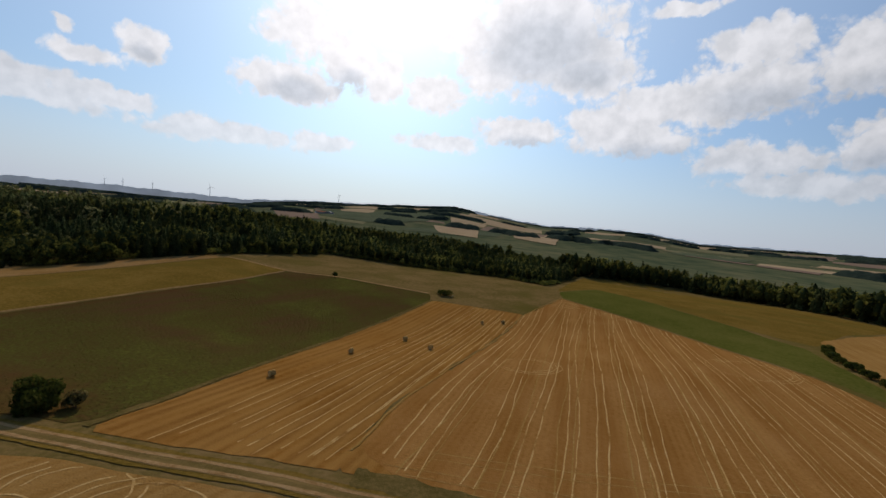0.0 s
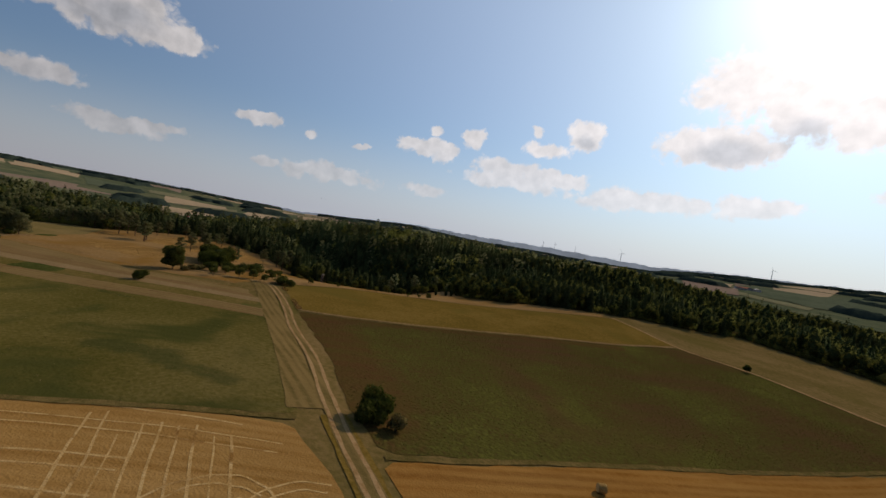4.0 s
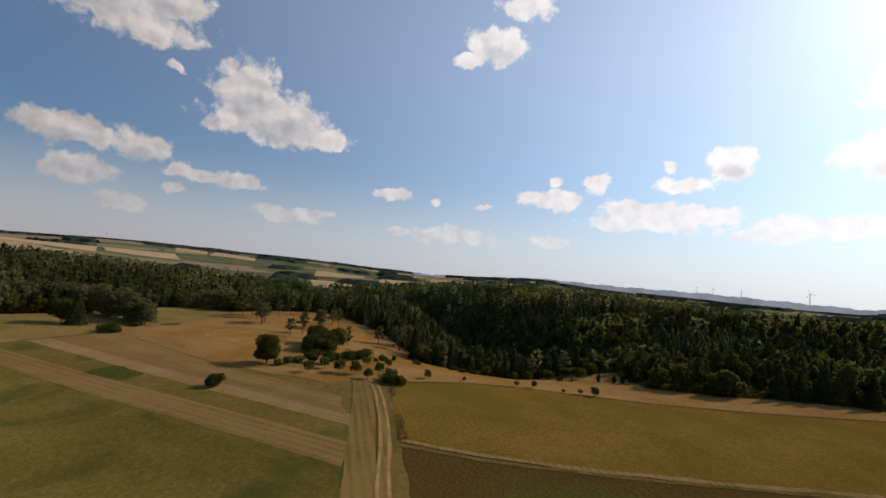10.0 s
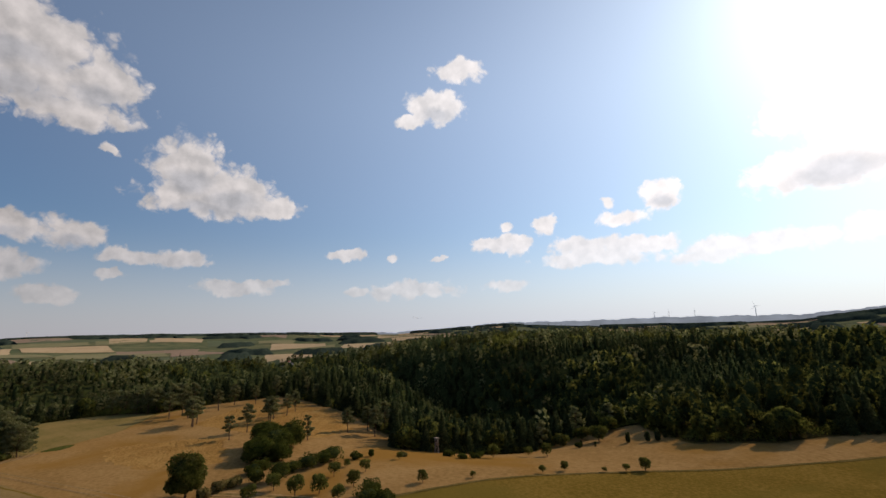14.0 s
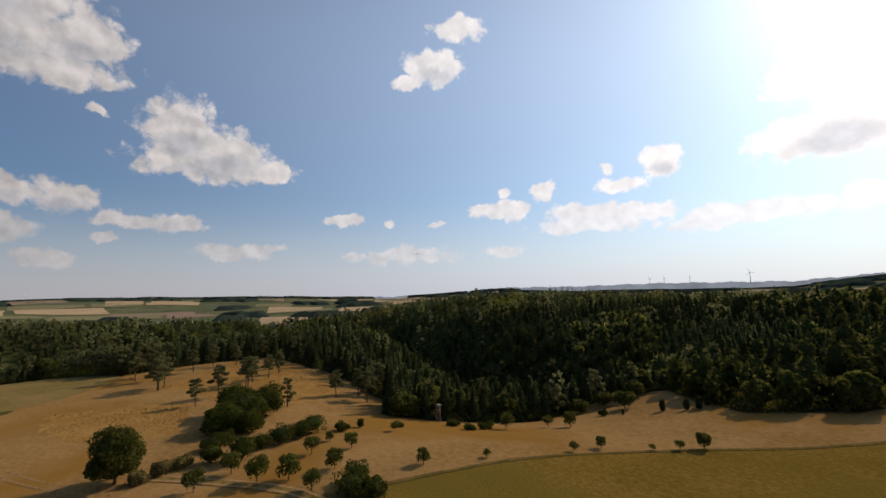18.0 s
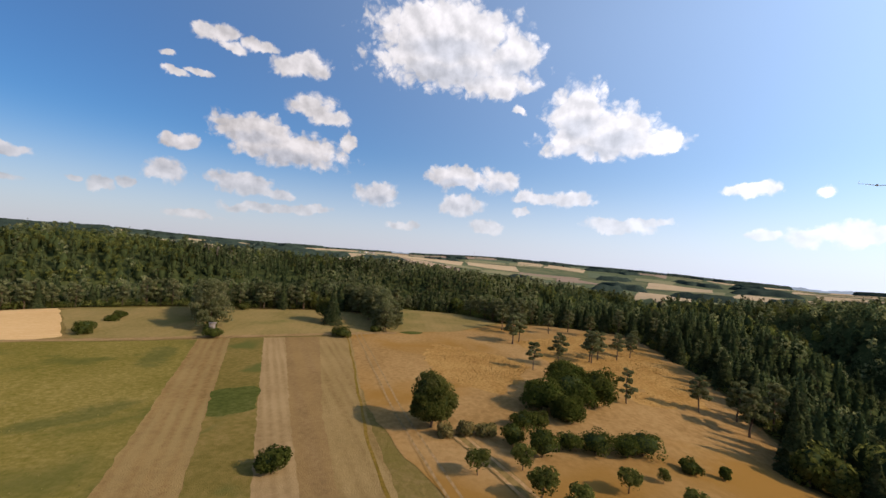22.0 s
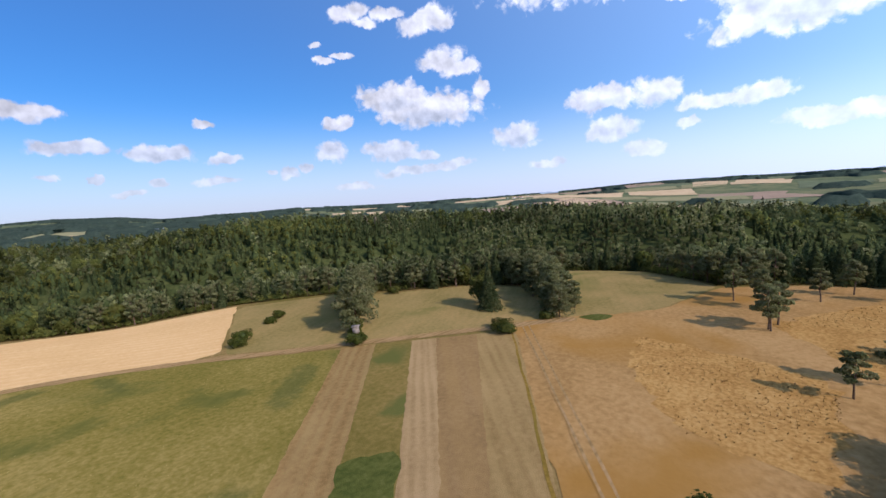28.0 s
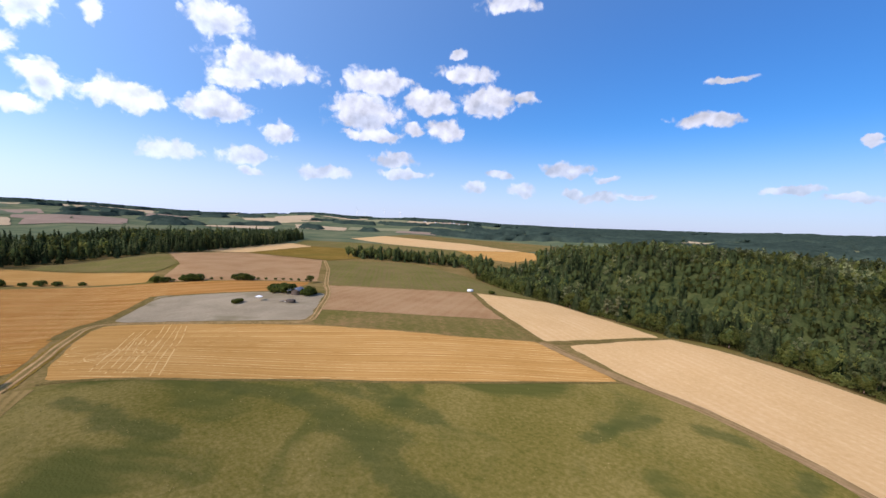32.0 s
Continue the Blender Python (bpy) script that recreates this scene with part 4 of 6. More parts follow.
sheet("grass_patch", [strip_point(1, 43), strip_point(1, 57), strip_point(2, 55), strip_point(2, 42)], M_PATCH, 0.17, "dark lush green patch in the grass strip", "grass", step=1.2, jitter=0.4)
sheet("stubble_field", [(-232, -82), (-197, -27), (-190, -28), (-176, -36), (-155, -44), (-139, -51), (-117, -62), (-137, -100), (-187, -96)], M_STUBBLE_S, 0.12, "pale straw stubble field along the wood")
sheet("stubble_field", [(-110, -60), (-134, -99), (-75, -134), (-40, -111), (-68, -86)], M_STUBBLE_S, 0.12, "pale straw stubble field beside a hedge")
sheet("fallow_field", [(-50, -13.5), (-71, -28), (-91, -42), (-109, -59), (-90, -74), (-30, -23), (-44, -14)], M_FALLOW, 0.11, "patchy green-brown fallow field")
sheet("earth_field", [(-30, -24), (-89, -75), (-69, -85), (-39, -111), (20, -57), (-5, -44)], M_BROWN, 0.11, "bare brown earth field")
sheet("green_field", [(22, -59), (-38, -113), (-70, -140), (-38, -150), (8, -168), (90, -184), (132, -128), (29, -63)], M_GREEN, 0.11, "green crop field in bands")
sheet("earth_field", [(137, -126), (33, -61), (58, -28), (84, 4), (112, -8), (150, -24), (240, -38), (222, -95)], M_BROWN, 0.11, "reddish ploughed field with pale rows")
sheet("gravel_yard", [(8, 33), (45, 12), (19, -22), (8, -38), (-3, -44), (-37, -18), (-41, -13), (-27, 2), (-11, 17), (2, 30.5)], M_GRAVEL, 0.13, "grey gravel yard with sparse weeds", "yard")
sheet("green_strip", [(98.5, 195), (107, 214), (150, 240), (157, 196), (160, 149), (156, 116), (138, 95), (118, 67), (112.5, 67), (113.5, 83), (115, 128), (108.5, 162)], M_LUSH, 0.11, "bright green strip of fresh crop")
sheet("meadow", [(107, 216), (160, 288), (205, 342), (262, 360), (316, 350), (328, 290), (306, 200), (300, 165), (290, 157), (222, 144), (168, 121), (161, 150), (158, 197), (150, 242)], M_OLIVE, 0.10, "olive meadow in front of a wood")
sheet("stubble_field", [(166, 117), (185, 130), (222, 141), (290, 154), (250, 108), (180, 50), (118, -3), (88, 8), (103, 37), (110, 50), (116, 60), (138, 90), (150, 104)], M_STUBBLE_K, 0.12, "rounded golden stubble field bordered by a hedge")
sheet("meadow", [(-79, 236), (-74, 239), (-44, 223), (-20, 220), (0, 205), (25, 188), (24.5, 174), (57, 156), (97, 196), (112, 237), (92, 275), (70, 282), (15, 301), (-30, 312), (-60, 271), (-90, 236)], M_GRASS, 0.09, "tan-green meadow up to the wood's edge")

for outline, m, words in (([(262, -41), (222, -97), (291, -202), (349, -206), (305, -110)], M_STUBBLE_S, "pale stubble field in front of a dark wood"),
                          ([(196, -372), (331, -356), (471, -384), (540, -520), (330, -560), (150, -470)], M_STUBBLE_S, "wide pale stubble field on the far rise"),
                          ([(131, -130), (222, -99), (290, -204), (200, -260), (150, -200)], M_OLIVE, "olive meadow behind the ploughed field"),
                          ([(150, -205), (200, -262), (292, -206), (345, -210), (420, -262), (330, -350), (196, -366), (110, -300)], M_GREEN, "green field before the far rise"),
                          ([(150, -472), (330, -562), (540, -522), (600, -660), (412, -794), (150, -700)], M_FALLOW, "patchy green field on the far rise"),
                          ([(110, -302), (194, -370), (148, -470), (40, -420), (60, -300)], M_STUBBLE_K, "golden stubble field beside the forest"),
                          ([(182, 49), (121, -5), (150, -22), (238, -36), (222, -18), (206, 40)], M_GREEN, "green field along the dark wood")):
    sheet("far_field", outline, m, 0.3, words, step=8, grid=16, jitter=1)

# tracks and verges
ribbon("grass_lane", [(-160, 96.5), (-151, 94.6), (-100, 74.8), (-69, 61.6), (-60, 57.5)], 5.0, M_LANE, 0.20, "mown tan grass lane beside the track", "lane", jitter=0.03, uneven=0.25)
MAIN = [(-181, 80), (-169, 90.5), (-158, 98), (-150, 98.2), (-123, 88.7), (-100, 78), (-83, 72.3), (-67, 64.6), (-57, 60), (-44, 55.2), (-34, 52), (-24, 49.6), (-14, 46), (-4, 43), (3, 39), (2, 34), (-3, 28.5), (-14, 18), (-29, 4), (-43.5, -9.5), (-43.5, -14.5), (-37, -20), (-4, -46), (24, -61), (80, -97), (137, -128)]


def beside(line, off):
    p = np.array(line, float)
    t = np.gradient(p, axis=0)
    t /= np.linalg.norm(t, axis=1, keepdims=True)
    return [tuple(q) for q in p + np.stack([-t[:, 1], t[:, 0]], -1) * off]


ribbon("track_verge", MAIN[8:15], 3.8, M_OLIVE, 0.18, "dry brown grass verge along the farm track", "verge", jitter=0.06, uneven=0.35)
track = ribbon("farm_track", MAIN, 2.5, M_LANE, 0.24, "pale two-rut dirt farm track with a grassy middle", jitter=0.05, uneven=0.4)
ribbon("wheel_rut", beside(MAIN, 0.8), 0.55, M_DIRT, 0.28, parent=track, jitter=0.06)
ribbon("wheel_rut", beside(MAIN, -0.8), 0.55, M_DIRT, 0.28, parent=track, jitter=0.06)
LANE = [(-110, -58), (-139, -48), (-162, -42.5), (-182, -32), (-194, -24), (-215, 0), (-243, 33), (-252, 44)]
lane = ribbon("field_path", LANE, 3.2, M_VERGE, 0.22, "faint dry grass path between meadow and stubble", "path")
lane2 = ribbon("field_path", [(-40, -111), (-69, -85.5), (-109, -58)], 3.0, M_DARKVERGE, 0.22, "dark grassy balk between two fields", "path")
ribbon("field_path", [(-113, -60), (-136, -99)], 2.6, M_DARKVERGE, 0.22, "dark grassy balk beside pale stubble", "path")
PATH_N = [(-79, 240), (-73, 237.5), (-44.5, 221), (-20, 218.5), (-1, 204.3), (24, 187.2)]
ribbon("foot_path", PATH_N, 1.6, M_DIRT, 0.26, "pale dirt path across the meadow", "path")
ribbon("field_balk", [(-119, 90), (-105.5, 105), (-85.5, 136.2), (-70, 162.7), (-59, 182.2), (-45, 219)], 1.3, M_VERGE, 0.26, "dry grass balk along the crop", "balk")
ribbon("field_balk", [(-117, 89), (-104, 104.5), (-84.3, 135.8), (-69, 162)], 1.2, M_DARKVERGE, 0.25, "dark furrow along the crop", "balk")
ribbon("field_balk", [(-154, 103), (-147.5, 130), (-134, 152), (-119, 169), (-97, 201), (-79, 234)], 1.0, M_DARKVERGE, 0.26, "dark rough grass edge of the pasture", "balk")
ribbon("field_balk", [strip_point(5, -4), strip_point(5, 30), strip_point(5, 70), strip_point(5, 100)], 0.5, M_OLIVE, 0.215, "green verge along the strips", "balk")
path2 = ribbon("field_path", [tuple(SP + SN * (o + 4.0) + SU * u) for o, u in ((41.6, -6), (38, 28), (34, 62), (32, 96))], 2.2, M_DRY, 0.16, "worn double path beside the pasture", "path", jitter=0.05)
ribbon("wheel_rut", [tuple(SP + SN * (o + 4.9) + SU * u) for o, u in ((41.6, -6), (38, 28), (34, 62), (32, 96))], 0.4, M_VERGE, 0.18, parent=path2, jitter=0.04)
ribbon("wheel_rut", [tuple(SP + SN * (o + 3.3) + SU * u) for o, u in ((41.6, -6), (38, 28), (34, 62), (32, 96))], 0.4, M_VERGE, 0.18, parent=path2, jitter=0.04)
ribbon("field_balk", [(-58, 55), (-64.5, 45), (-75.5, 32), (-91.5, 10), (-108.5, -7), (-121.5, -22), (-139, -46)], 1.2, M_DARKVERGE, 0.25, "dark grass edge between stubble and meadow", "balk")
ribbon("field_balk", [(-13, 55), (-5.2, 70), (28.8, 113.5), (57, 153.5), (96, 193)], 0.4, M_ROW, 0.25, "furrow between two stubble fields", "balk")
ribbon("field_balk", [(-46, 59.8), (-39, 72.5), (-27, 95.5), (-9.5, 124.5), (22.5, 172.5)], 1.2, M_DARKVERGE, 0.25, "dark edge of the root crop", "balk")
ribbon("dark_verge", [(-13, 49.5), (-6, 47), (3, 43), (9, 36.5), (16, 31), (46, 13)], 3.5, M_DARKVERGE, 0.21, "dark rough grass bank beside the track", "verge")
ribbon("dark_verge", [(8, 33.5), (45.5, 12), (19.5, -22), (8.5, -38), (-3, -45)], 1.6, M_DARKVERGE, 0.22, "dark weedy edge of the gravel yard", "verge")

# wheel marks pressed into the stubble
rng = random.Random(5)
ad, an = np.array((0.55, 0.835)), np.array((0.835, -0.55))


def clip_line(pts, poly):
    p = np.array(pts)
    ok = inside(p[:, 0], p[:, 1], poly)
    runs, cur = [], []
    for q, k in zip(pts, ok):
        if k:
            cur.append(tuple(q))
        else:
            if len(cur) > 4:
                runs.append(cur)
            cur = []
    if len(cur) > 4:
        runs.append(cur)
    return runs


def marks(field, outline, start, along_v, across_v, count, gap, length, pair=1.7, width=0.21, bend=1.6, mat=None):
    for i in range(count):
        ph, am = rng.uniform(0, 6.28), rng.uniform(0.2, 1.0) * bend
        s0, s1 = rng.uniform(-6, 10), length - rng.uniform(0, length * 0.25)
        shift = rng.uniform(-1.2, 1.2)
        for side in (-pair / 2, pair / 2):
            pts = [tuple(np.array(start) + across_v * (i * gap + shift + side + am * math.sin(s * 0.035 + ph) * smooth(s / 40)) + along_v * s) for s in np.arange(s0, s1, 3.0)]
            for run in clip_line(pts, outline):
                ribbon("wheel_mark", run, width * rng.uniform(0.8, 1.3), mat or M_LINE, 0.155 + rng.uniform(0, 0.012), parent=field, turns=0)


marks(stubble_a, FIELD_A, (-14, 46), ad, an, 24, 5.4, 205)
marks(stubble_a, FIELD_A, (-10, 43), ad, an, 13, 9.7, 200, pair=2.4, width=0.20, bend=1.6, mat=M_ROW)
hd, hn = np.array((0.965, -0.26)), np.array((0.26, 0.965))
marks(stubble_a, FIELD_A, (-12, 48), hd, hn, 3, 4.2, 80, bend=2.5, width=0.16, mat=M_ROW)
marks(stubble_a, FIELD_A, (66, 212), np.array((0.66, -0.75)), np.array((-0.75, -0.66)), 3, 5.0, 150, bend=1.0)
marks(stubble_b, FIELD_B, (-36, 56), np.array((0.556, 0.831)), np.array((0.831, -0.556)), 8, 3.7, 150, bend=0.6, width=0.2, mat=M_LINE)
kd, kn = np.array((-0.69, -0.724)), np.array((0.724, -0.69))
marks(stubble_k, FIELD_K, (-59, 50), kd, kn, 12, 5.2, 150, bend=0.8, width=0.25, mat=M_LINE)
marks(stubble_k, FIELD_K, (-60, 47), np.array((0.93, -0.36)), np.array((-0.36, -0.93)), 5, 3.2, 60, bend=2.0, width=0.22, mat=M_LINE)
for cx, cy, r0 in ((30, 92, 6), (86, 178, 8), (98, 90, 10)):
    for k in range(3):
        a0 = rng.uniform(0, 6)
        for run in clip_line([(cx + (r0 + k * 1.3) * math.cos(a0 + a), cy + (r0 + k * 1.3) * 0.8 * math.sin(a0 + a)) for a in np.arange(0, 4.2, 0.25)], FIELD_A):
            ribbon("wheel_mark", run, 0.17, M_LINE, 0.165, parent=stubble_a, turns=1)
for cx, cy, r0 in ((-40, 46, 5), (-33, 41, 7), (-46, 40, 4)):
    for k in range(3):
        a0 = rng.uniform(0, 6)
        for run in clip_line([(cx + (r0 + k * 1.2) * math.cos(a0 + a), cy + (r0 + k * 1.2) * math.sin(a0 + a)) for a in np.arange(0, 4.5, 0.25)], FIELD_K):
            ribbon("wheel_mark", run, 0.22, M_LINE, 0.165, parent=stubble_k, turns=1)


def tufts(name, outline, step, size, mat, label, seed, keep=1.0):
    """Small leafy tufts standing over a field."""
    rs = np.random.default_rng(seed)
    xs, ys = [p[0] for p in outline], [p[1] for p in outline]
    x, y = np.meshgrid(np.arange(min(xs), max(xs), step), np.arange(min(ys), max(ys), step))
    x, y = (x + rs.uniform(-0.5, 0.5, x.shape) * step).ravel(), (y + rs.uniform(-0.5, 0.5, y.shape) * step).ravel()
    thin = 0.5 + 0.5 * np.sin(x * 0.11 + 1) * np.sin(y * 0.09) + 0.3 * np.sin(x * 0.31 + y * 0.23)
    ok = inside(x, y, outline) & (rs.uniform(0, 1, x.shape) < keep * thin)
    x, y = x[ok], y[ok]
    n = len(x)
    s = size * rs.uniform(0.5, 1.3, n)
    z = height(x, y) + 0.05
    v, f = [], []
    for k in range(5):
        a = rs.uniform(0, 2 * math.pi, n)
        tip = np.stack([x + np.cos(a) * s, y + np.sin(a) * s, z + s * rs.uniform(0.4, 1.1, n)], -1)
        p = np.stack([x - np.sin(a) * s * 0.35, y + np.cos(a) * s * 0.35, z - 0.02], -1)
        q = np.stack([x + np.sin(a) * s * 0.35, y - np.cos(a) * s * 0.35, z - 0.02], -1)
        v.append(np.stack([p, q, tip], 1).reshape(-1, 3))
    v = np.concatenate(v)
    return tagged(mesh_object(name, v, np.arange(len(v)).reshape(-1, 3), mat), label, "plants", kind="stuff")


tufts("crop_plants", FIELD_C, 0.8, 0.14, M_TUFT, "low leafy root crop plants", 3, 0.8)
for k, gold in enumerate(([(-244, 60), (-240, 74), (-234, 90), (-214, 88), (-203, 84), (-208, 71), (-224, 62)], [(-216, 116), (-236, 96), (-262, 84), (-288, 108), (-268, 130), (-226, 132)])):
    tufts("tussock_grass", gold, 0.8, 0.24, M_TUSSOCK, "golden dry grass tussocks", 5 + k, 0.8)
tufts("tall_grass", [(-119, 89.9), (-133, 95.2), (-149, 100.5), (-149, 101.9), (-133, 96.6), (-119, 91.3)], 0.3, 0.42, M_TUSSOCK, "strip of pale tall dry grass beside the track", 12, 1.0)
tufts("meadow_grass", MEADOW, 1.5, 0.15, M_SCRUB, "taller dry grass and weeds in the meadow", 9, 0.5)

# ---- trees -------------------------------------------------------------
npr = np.random.default_rng(4)


def cards(centres, normals, size, rs):
    """Small leaf-bunch quads round centres, facing near their normals."""
    n = len(centres)
    nn = normals + rs.normal(0, 0.45, (n, 3))
    nn /= np.linalg.norm(nn, axis=1, keepdims=True)
    t = np.cross(nn, rs.normal(0, 1, (n, 3)))
    t /= np.linalg.norm(t, axis=1, keepdims=True)
    b = np.cross(nn, t)
    s = (size * rs.uniform(0.6, 1.4, n))[:, None]
    v = np.stack([centres - t * s - b * s * 0.5, centres + t * s * 0.3 - b * s * 0.8, centres + t * s + b * s * 0.4, centres - t * s * 0.3 + b * s * 0.8], 1)
    return v.reshape(-1, 3), np.arange(4 * n).reshape(-1, 4)


def shell(n, centre, radii, rs, low=-0.75):
    """Points and normals over an ellipsoid with lumps."""
    d = rs.normal(0, 1, (n * 2, 3))
    d /= np.linalg.norm(d, axis=1, keepdims=True)
    d = d[d[:, 2] > low][:n]
    lump = 1 + 0.13 * np.sin(d[:, :1] * 5 + centre[0]) * np.sin(d[:, 1:2] * 6 + centre[1] * 2) + 0.1 * np.sin(d[:, 2:] * 9 + centre[2])
    return np.array(centre) + d * np.array(radii) * lump * rs.uniform(0.82, 1.05, (len(d), 1)), d


def stack(parts):
    v, f, k = [], [], 0
    for a, b in parts:
        v.append(a)
        f.append(b + k)
        k += len(a)
    return np.concatenate(v), np.concatenate(f)


def blob(centre, radii, rs, n=7, m=5):
    """A lumpy closed body, of quads."""
    th, ph = np.linspace(0.15, math.pi - 0.15, m), np.linspace(0, 2 * math.pi, n, endpoint=False)
    d = np.stack([np.outer(np.sin(th), np.cos(ph)), np.outer(np.sin(th), np.sin(ph)), np.outer(np.cos(th), np.ones(n))], -1).reshape(-1, 3)
    v = np.array(centre) + d * np.array(radii) * rs.uniform(0.85, 1.1, (len(d), 1))
    i, j = np.meshgrid(np.arange(m - 1), np.arange(n), indexing="ij")
    f = np.stack([i * n + j, (i + 1) * n + j, (i + 1) * n + (j + 1) % n, i * n + (j + 1) % n], -1).reshape(-1, 4)
    return v, f


def limb(a, b, r0, r1, n=6, wob=0.0, rs=None, rows=4):
    """A tapered, slightly crooked stem from a to b."""
    a, b = np.array(a, float), np.array(b, float)
    ax = (b - a) / np.linalg.norm(b - a)
    t = np.cross(ax, (0.3, 1, 0.2))
    t /= np.linalg.norm(t)
    u = np.cross(ax, t)
    v = []
    for k in range(rows):
        s = k / (rows - 1)
        c = a + (b - a) * s + (rs.normal(0, wob, 3) * math.sin(math.pi * s) if rs is not None else 0)
        r = r0 + (r1 - r0) * s
        v += [c + (t * math.cos(q) + u * math.sin(q)) * r for q in np.linspace(0, 2 * math.pi, n, endpoint=False)]
    f = [(k * n + j, k * n + (j + 1) % n, (k + 1) * n + (j + 1) % n, (k + 1) * n + j) for k in range(rows - 1) for j in range(n)]
    return np.array(v), np.array(f)


def broad_crown(h, w, bottom, count, size, rs, lobes=9):
    """Lobed leafy crown: height h to its top, half-width w."""
    parts, mid = [], (h + bottom) / 2
    parts.append(cards(*shell(count // 4, (0, 0, mid), (w * 0.74, w * 0.74, (h - bottom) / 2 * 0.86), rs), size, rs))
    for k in range(lobes):
        a, e = k * 2.4 + rs.uniform(0, 0.6), rs.uniform(-0.85 if bottom < 0.6 else -0.5, 0.95)
        q = rs.uniform(0.5, 0.72)
        c = (w * q * math.cos(a) * math.cos(e), w * q * math.sin(a) * math.cos(e), mid + (h - bottom) / 2 * q * math.sin(e))
        r = w * rs.uniform(0.28, 0.5)
        parts.append(cards(*shell(count * 3 // 4 // lobes, c, (r, r, r * 0.85), rs), size, rs))
    return stack(parts)


def broad_core(h, w, bottom, rs):
    return blob((0, 0, (h + bottom) / 2), (w * 0.62, w * 0.62, (h - bottom) / 2 * 0.72), rs, 9, 7)


def pine_crown(h, w, bottom, count, size, rs, clumps=11):
    parts = []
    for k in range(clumps):
        s = (k + 0.5) / clumps
        a = k * 2.4 + rs.uniform(-0.5, 0.5)
        z = bottom + (h - bottom) * (0.1 + 0.85 * s)
        out = w * (0.25 + 0.6 * math.sin(math.pi * (0.25 + 0.7 * s))) * rs.uniform(0.5, 1.0)
        r = w * rs.uniform(0.3, 0.5) * (1.1 - 0.4 * s)
        parts.append(cards(*shell(count // clumps, (out * math.cos(a), out * math.sin(a), z), (r, r, r * 0.5), rs, -0.9), size, rs))
    return stack(parts)


def spruce_crown(h, w, bottom, count, size, rs, tiers=9):
    z = bottom + (h - bottom) * (1 - np.sqrt(rs.uniform(0.0004, 1, count)))
    tier = (z - bottom) / (h - bottom) * tiers
    r = w * (1 - (z - bottom) / (h - bottom)) * (0.72 + 0.4 * (1 - tier % 1.0)) * rs.uniform(0.7, 1.05, count)
    a = rs.uniform(0, 2 * math.pi, count)
    c = np.stack([r * np.cos(a), r * np.sin(a), z - 0.15 * r], -1)
    nrm = np.stack([np.cos(a), np.sin(a), np.full(count, 0.75)], -1)
    return cards(c, nrm, size, rs)


def spruce_core(h, w, bottom, rs):
    return limb((0, 0, bottom), (0, 0, h * 0.97), w * 0.72, 0.05, 8, rows=5)


def plant(name, crown, core, stem, leaf, label, category, group=""):
    """A tree: an empty at its foot, with trunk, crown and a core coloured dark as inner shade."""
    top = tagged(new(name), label, category, group)
    if stem is not None:
        smooth_shade(mesh_object("trunk", *stem, M_BARK, top))
    cr = mesh_object("crown", *crown, leaf, top)
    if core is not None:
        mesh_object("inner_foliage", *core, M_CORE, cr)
    return top


def broad_tree(label, h, w, bottom=None, count=2600, size=0.34, leaf=None, name="tree", category="tree", seed=1, group="", airy=False):
    rs = np.random.default_rng(seed)
    bottom = h * 0.12 if bottom is None else bottom
    r = max(0.08, h * 0.028)
    stems = [limb((0, 0, -0.3), (0, 0, h * 0.6), r, r * 0.5, 8, 0.1, rs)]
    for k in range(6):
        a = k * 2.4
        stems.append(limb((0, 0, h * (0.22 + 0.05 * k)), (w * 0.6 * math.cos(a), w * 0.6 * math.sin(a), h * (0.45 + 0.07 * k)), r * 0.45, r * 0.12, 5, 0.1, rs))
    return plant(name, broad_crown(h, w, bottom, count, size, rs, 7 if airy else 9), None if airy else broad_core(h, w, bottom, rs), stack(stems), leaf or M_LEAF, label, category, group)


def pine_tree(label, h, w, bottom, count=900, size=0.3, seed=1, group="", stems_n=1, clumps=13):
    rs = np.random.default_rng(seed)
    stems = [limb((0.9 * k, 0.4 * k, -0.3), (rs.uniform(-0.4, 0.4) + 1.4 * k, rs.uniform(-0.4, 0.4), h * 0.93), h * 0.022, 0.05, 7, 0.12, rs, 6) for k in range(stems_n)]
    for k in range(9):
        a, z = k * 2.4, bottom + (h - bottom) * (k / 9) * 0.85
        stems.append(limb((0, 0, z), (w * 0.6 * math.cos(a), w * 0.6 * math.sin(a), z + 0.5), h * 0.008, 0.02, 4, 0.05, rs, 3))
    return plant("pine_tree", pine_crown(h, w, bottom, count, size, rs, clumps), None, stack(stems), M_PINE, label, "tree", group)


def spruce_tree(label, h, w, count=1100, size=0.3, seed=1, group=""):
    rs = np.random.default_rng(seed)
    return plant("spruce_tree", spruce_crown(h, w, h * 0.06, count, size, rs), spruce_core(h, w, h * 0.08, rs), limb((0, 0, -0.3), (0, 0, h * 0.5), h * 0.018, h * 0.01, 6), M_SPRUCE, label, "tree", group)


def bush(label, h, w, count=900, size=0.26, leaf=None, seed=1, group=""):
    rs = np.random.default_rng(seed)
    stems = stack([limb((0, 0, -0.2), (w * 0.4 * math.cos(k * 1.9), w * 0.4 * math.sin(k * 1.9), h * 0.6), 0.07, 0.03, 4, 0.05, rs, 3) for k in range(4)])
    return plant("bush", broad_crown(h, w, 0.05, count, size, rs, 7), broad_core(h, w, 0.0, rs), stems, leaf or M_BUSH, label, "bush", group)


